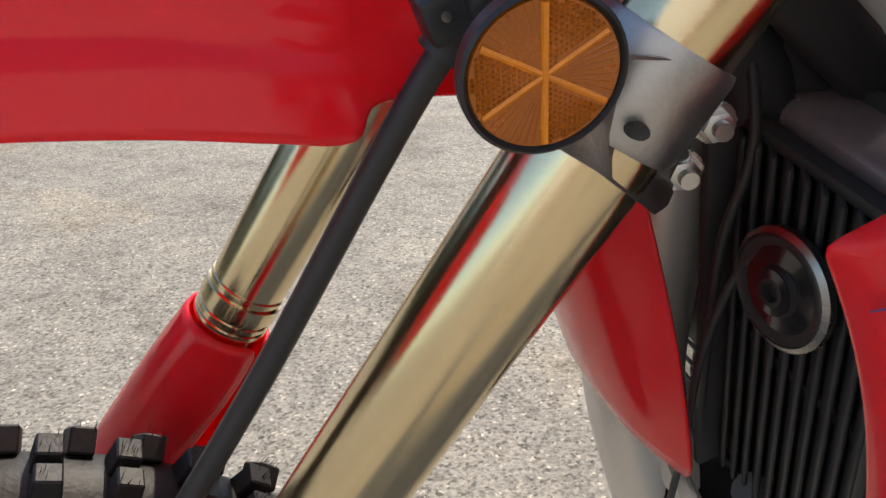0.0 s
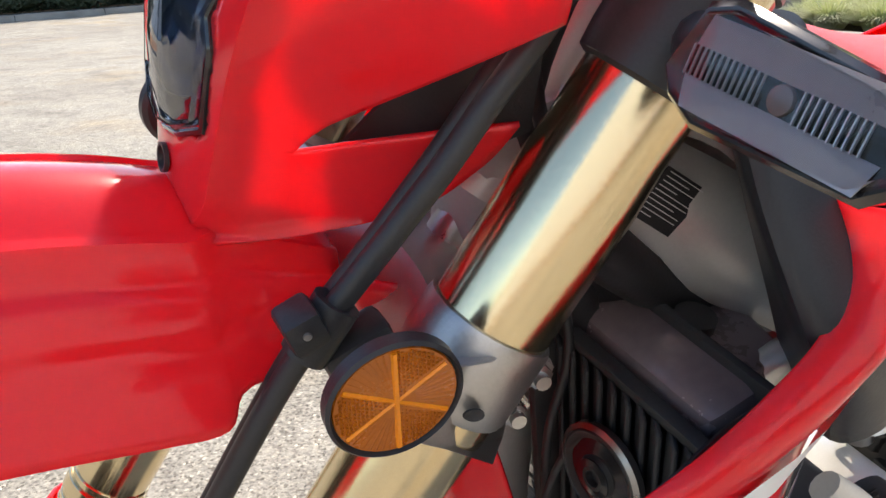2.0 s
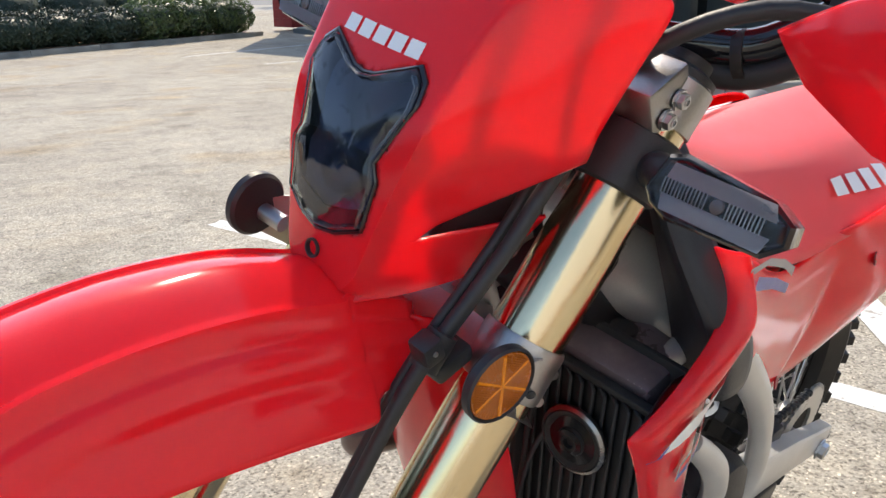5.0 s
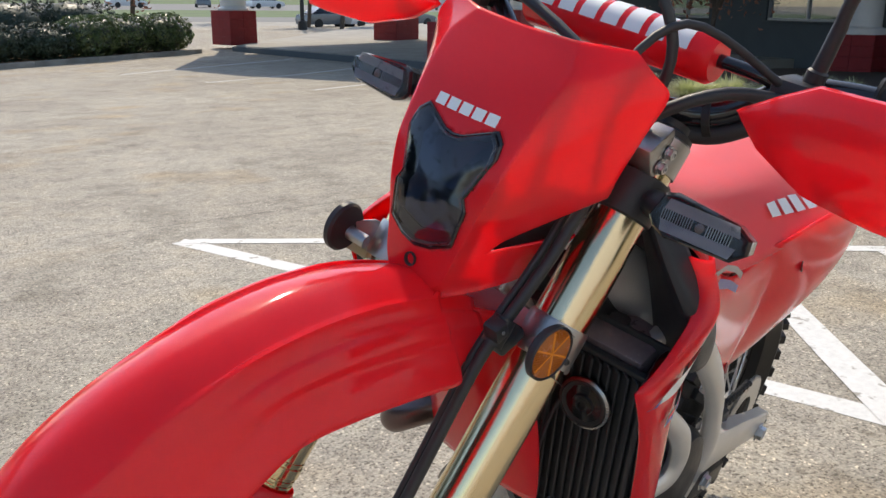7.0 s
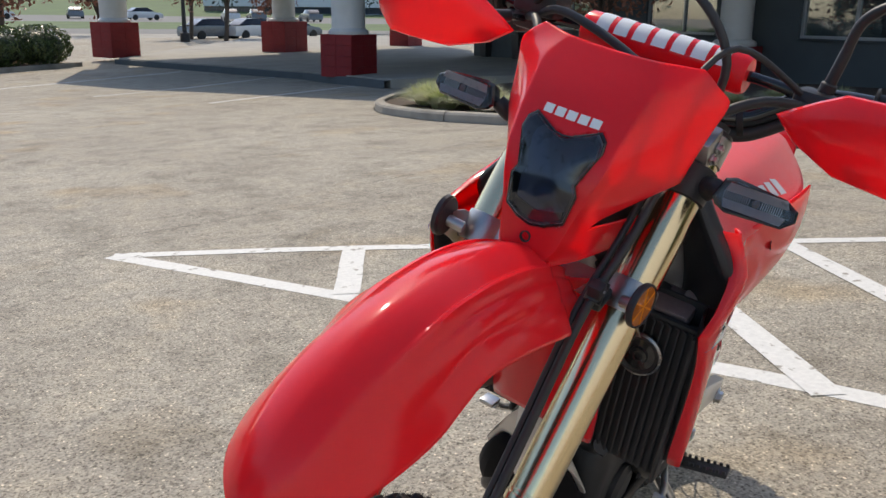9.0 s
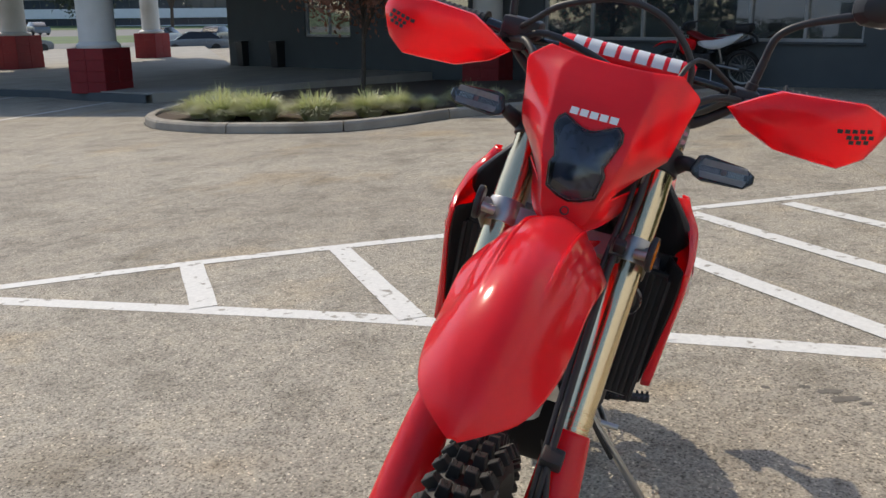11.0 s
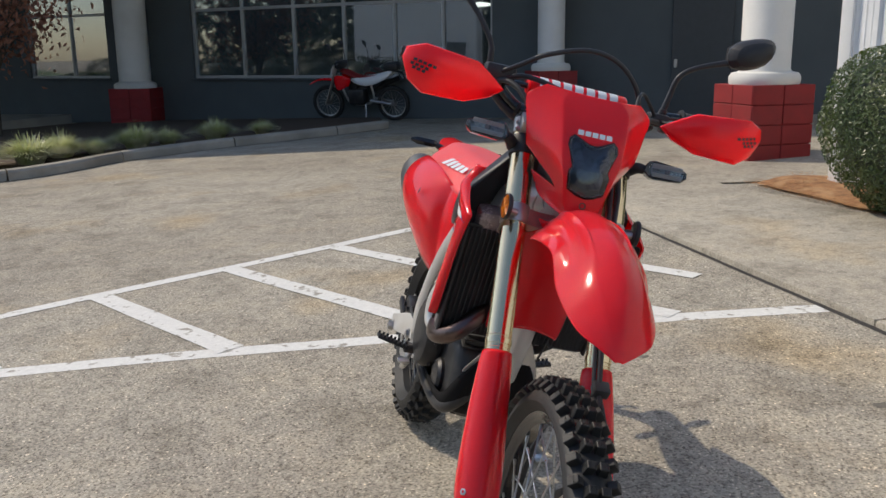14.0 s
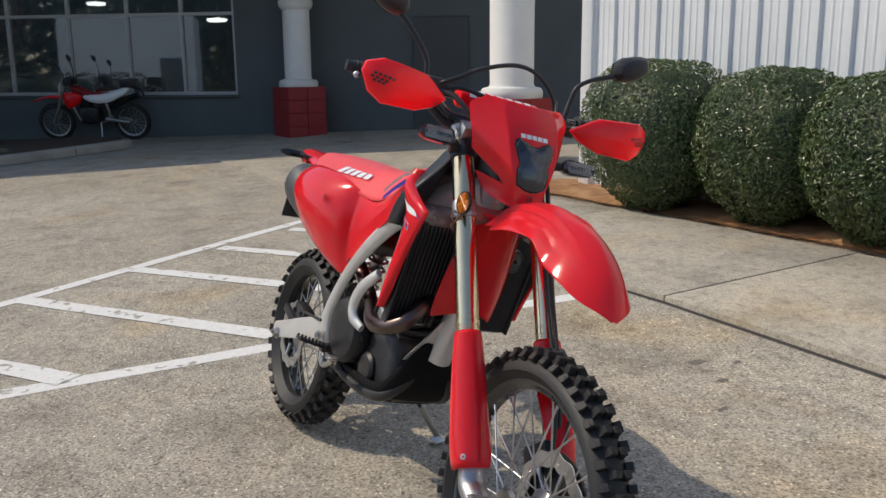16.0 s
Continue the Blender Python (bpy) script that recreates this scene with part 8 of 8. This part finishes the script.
# --- swingarm, chain and rear brake ---
bm = bmesh.new()
box(bm, (0.10, 0.24, 0.08), (-1.06, 0, 0.425), 0.02)
swing = fpart("swingarm", bm, FRAME_ALU, "cast aluminium swingarm")
for side in (1, -1):
    bm = bmesh.new()
    y = side * 0.118
    rings = []
    for x, z, h, w in ((-1.03, 0.452, 0.042, 0.020), (-1.15, 0.424, 0.040, 0.018), (-1.30, 0.382, 0.036, 0.016), (-1.42, 0.345, 0.032, 0.015), (-1.515, 0.318, 0.030, 0.014), (-1.535, 0.312, 0.022, 0.010)):
        rings.append([Vector((x, y + a * w, z + b * h)) for a, b in ((-1, -0.88), (-0.8, -1), (0.8, -1), (1, -0.88), (1, 0.88), (0.8, 1), (-0.8, 1), (-1, 0.88))])
    loft(bm, rings)
    part("arm", bm, FRAME_ALU, swing, "tapered silver swingarm leg")
    bm = bmesh.new()
    hexbolt(bm, (-1.47, side * 0.134, 0.316), (0, side, 0), 0.016, 0.014)
    part("axle_nut", bm, STEEL, swing)
    bm = bmesh.new()
    rod(bm, (-1.53, y, 0.304), (-1.565, y, 0.296), 0.005, 8)
    hexbolt(bm, (-1.56, y, 0.297), (-1, 0, -0.2), 0.008, 0.006)
    part("chain_adjuster", bm, STEEL, swing)
chain = new("chain")
chain.parent = bike
chain.matrix_basis = TURN_BACK
tagged(chain, "oily steel drive chain")
bm = lathe(bmesh.new(), [(0.060, -0.003), (0.105, -0.003), (0.105, 0.003), (0.060, 0.003), (0.060, -0.003)], (-1.47, 0.082, 0.316), (0, 1, 0), 48)
for k in range(48):
    a = 2 * math.pi * k / 48
    box(bm, (0.010, 0.005, 0.007), (-1.47 + 0.107 * math.cos(a), 0.082, 0.316 + 0.107 * math.sin(a)), 0.0, Matrix.Rotation(-a, 3, "Y"))
part("sprocket", bm, STEEL, chain)
for k in range(44):
    for top_run in (0, 1):
        a = Vector((-1.02, 0.082, 0.435 if top_run else 0.385)).lerp(Vector((-1.46, 0.082, 0.424 if top_run else 0.212)), k / 44)
        part("link", box(bmesh.new(), (0.011, 0.016 if k % 2 else 0.010, 0.012), a, 0.003, None, 1), DARK_METAL, chain)
bm = bmesh.new()
box(bm, (0.20, 0.018, 0.050), (-1.30, 0.098, 0.240), 0.006, Matrix.Rotation(radians(-10), 3, "Y"))
fpart("chain_guide", bm, BLACK, "black chain guide")
bm = bmesh.new()
box(bm, (0.16, 0.024, 0.05), (-1.18, 0.098, 0.44), 0.008, Matrix.Rotation(radians(-6), 3, "Y"))
fpart("chain_slider", bm, BLACK, "black chain slider")
bm = bmesh.new()
box(bm, (0.10, 0.045, 0.055), (-1.34, -0.098, 0.425), 0.010, Matrix.Rotation(radians(12), 3, "Y"))
box(bm, (0.13, 0.016, 0.030), (-1.40, -0.122, 0.402), 0.005, Matrix.Rotation(radians(14), 3, "Y"))
for dx in (-0.03, 0.03):
    hexbolt(bm, (-1.34 + dx, -0.120, 0.430), (0, -1, 0), 0.008, 0.008)
fpart("rear_caliper", bm, DARK_METAL)
bm = bmesh.new()
tube(bm, [(-1.36, -0.10, 0.43), (-1.20, -0.13, 0.455), (-1.08, -0.14, 0.47)], 0.005, 8)
fpart("rear_brake_hose", bm, HOSE)

# --- pegs, levers, stand ---
for side in (1, -1):
    bm = bmesh.new()
    # a narrow bar that rises a little outward, with small teeth along both rims
    rise = Matrix.Rotation(radians(side * 14), 3, "X")
    mid = Vector((-0.935, side * 0.216, 0.434))
    box(bm, (0.036, 0.096, 0.009), mid, 0.003, rise)
    for k in range(8):
        for dx in (-0.0155, 0.0155):
            box(bm, (0.004, 0.006, 0.007), mid + rise @ Vector((dx, side * (-0.043 + k * 0.0122), 0.007)), 0.0, rise)
    box(bm, (0.03, 0.05, 0.026), (-0.955, side * 0.152, 0.416), 0.005)
    fpart("footpeg", bm, DARK_METAL, "toothed black footpeg")
bm = bmesh.new()
tube(bm, [(-0.99, -0.150, 0.385), (-0.92, -0.175, 0.374), (-0.86, -0.185, 0.394), (-0.815, -0.190, 0.420)], [0.010, 0.009, 0.008, 0.010], 10)
box(bm, (0.036, 0.032, 0.010), (-0.806, -0.199, 0.428), 0.003)
fpart("brake_pedal", bm, STEEL, "steel rear brake pedal")
bm = bmesh.new()
tube(bm, [(-0.93, 0.150, 0.395), (-0.86, 0.170, 0.400), (-0.80, 0.178, 0.412)], 0.007, 10)
rod(bm, (-0.80, 0.165, 0.414), (-0.80, 0.205, 0.414), 0.007, 10)
fpart("gear_lever", bm, STEEL)
bm = bmesh.new()
tube(bm, [(-0.985, 0.135, 0.335), (-0.995, 0.20, 0.27), (-1.02, 0.335, 0.125)], [0.014, 0.011, 0.011], 12)
stand = fpart("side_stand", bm, STEEL, "steel side stand propped on the concrete")
bm = bmesh.new()
foot_at = Vector((-1.022, 0.345, 0.106))
box(bm, (0.055, 0.040, 0.008), foot_at, 0.003, Matrix.Rotation(radians(16), 3, "X"))
part("stand_foot", bm, STEEL, stand)
bm = bmesh.new()
tube(bm, [(-0.965, 0.125, 0.36), (-0.97, 0.18, 0.29), (-0.98, 0.225, 0.235)], 0.006, 8)
part("stand_spring", bm, DARK_METAL, stand)

# --- side panels, tail and lights ---
# darker copy of the panel red, paints in the shade of the screw recesses
RED_RECESS = material("shaded_red_recess", (0.22, 0.01, 0.014), 0.4, vary=0.1, bump=0.0)
for side in (1, -1):
    bulge = 1.0 if side < 0 else 0.78
    rows = []
    for x, zt, zm, zb, yt, ym, yb in ((-0.552, 1.010, 0.985, 0.955, 0.160, 0.180, 0.182), (-0.62, 0.985, 0.950, 0.905, 0.158, 0.174, 0.174), (-0.69, 0.952, 0.912, 0.862, 0.152, 0.166, 0.165), (-0.76, 0.918, 0.878, 0.822, 0.140, 0.158, 0.158), (-0.83, 0.890, 0.848, 0.785, 0.132, 0.150, 0.148), (-0.90, 0.880, 0.822, 0.728, 0.130, 0.146, 0.140), (-0.955, 0.892, 0.800, 0.660, 0.130, 0.142, 0.132), (-0.985, 0.902, 0.800, 0.636, 0.132, 0.146, 0.130), (-1.000, 0.912, 0.803, 0.640, 0.146, 0.178, 0.142), (-1.06, 0.930, 0.812, 0.658, 0.156, 0.212, 0.160), (-1.14, 0.940, 0.826, 0.690, 0.166, 0.236, 0.178), (-1.22, 0.944, 0.842, 0.728, 0.172, 0.246, 0.196), (-1.30, 0.942, 0.860, 0.772, 0.172, 0.240, 0.205), (-1.35, 0.932, 0.875, 0.815, 0.168, 0.222, 0.205), (-1.375, 0.915, 0.880, 0.845, 0.170, 0.200, 0.196)):
        k = bulge if x < -0.99 else 1.0
        rows.append([(x, side * yt, zt), (x, side * (yt * 0.45 + ym * k * 0.55), zt * 0.72 + zm * 0.28), (x, side * ym * k, zm), (x, side * (ym * k * 0.62 + yb * k * 0.38), zm * 0.45 + zb * 0.55), (x, side * yb * k, zb)])
    pn = fpart("side_panel", patch(bmesh.new(), rows), RED, "glossy red side panel bulging over the muffler" if side < 0 else "glossy red side panel")
    soften(pn, 2, 0.0035)
    for x, y, z in ((-1.075, 0.206 * bulge + 0.006, 0.858), (-0.965, 0.139, 0.690)):
        bm = bmesh.new()
        lathe(bm, [(0.0095, 0.0), (0.0095, 0.002), (0.005, 0.001), (0, 0.001)], (x, side * y, z), (-0.2, side, 0.25), 16)
        part("panel_screw", bm, RED_RECESS, pn)
    # grey and blue flash along the upper front of the panel
    for mat, name, pts in ((GREY_PRINT, "grey_flash", ((-0.56, 0.996), (-0.62, 0.986), (-0.70, 0.955), (-0.76, 0.925), (-0.76, 0.935), (-0.69, 0.968), (-0.62, 0.993), (-0.56, 1.003))), (BLUE_PRINT, "blue_flash", ((-0.60, 0.968), (-0.68, 0.940), (-0.76, 0.905), (-0.76, 0.916), (-0.68, 0.952), (-0.60, 0.982)))):
        bm = bmesh.new()
        vs = [bm.verts.new((x, side * (0.190 - (-0.535 - x) * 0.125 + 0.0035), z)) for x, z in pts]
        n = len(vs) // 2
        for i in range(n - 1):
            bm.faces.new((vs[i], vs[i + 1], vs[-2 - i], vs[-1 - i]))
        part(name, bm, mat, pn)
rows = []
for x, z, w, d in ((-1.40, 0.950, 0.105, 0.05), (-1.50, 0.958, 0.098, 0.045), (-1.62, 0.966, 0.082, 0.035), (-1.74, 0.972, 0.066, 0.025), (-1.82, 0.974, 0.048, 0.015), (-1.845, 0.972, 0.030, 0.008)):
    rows.append([(x, u * w, z - d * abs(u) ** 2.2) for u in (-1, -0.8, -0.4, 0, 0.4, 0.8, 1)])
tail = fpart("rear_fender", patch(bmesh.new(), rows), RED, "red rear fender")
soften(tail, 2, 0.0035)
bm = bmesh.new()
box(bm, (0.060, 0.090, 0.030), (-1.800, 0, 0.930), 0.008)
part("tail_lamp", bm, TAIL_RED, tail, "red tail lamp")
bm = bmesh.new()
tube(bm, [(-1.66, 0, 0.945), (-1.76, 0, 0.88), (-1.80, 0, 0.78)], [0.045, 0.040, 0.030], 10, flat=(1.0, 0.35))
box(bm, (0.012, 0.16, 0.10), (-1.815, 0, 0.745), 0.003, Matrix.Rotation(radians(18), 3, "Y"))
holder = fpart("plate_holder", bm, BLACK, "black number-plate holder")
bm = bmesh.new()
for side in (1, -1):
    lathe(bm, [(0.016, 0), (0.016, 0.006), (0, 0.008)], (-1.795, side * 0.085, 0.80), (-0.4, side, 0), 18)
part("rear_reflector", bm, TAIL_RED, holder)
for side in (1, -1):
    bm = bmesh.new()
    tube(bm, [(-1.66, side * 0.035, 0.935), (-1.68, side * 0.085, 0.945)], [0.012, 0.010], 10)
    ri = fpart("rear_indicator", bm, BLACK, "slim black rear indicator")
    bm = bmesh.new()
    loft(bm, [[Vector((-1.685 + dx * s, side * y, 0.950 + dz * s)) for dx, dz in ((-0.018, -0.010), (0.014, -0.013), (0.020, 0.0), (0.012, 0.013), (-0.016, 0.011))] for y, s in ((0.085, 0.7), (0.100, 1.0), (0.155, 1.0), (0.178, 0.5))])
    part("lens_body", bm, GLOSS_BLACK, ri)
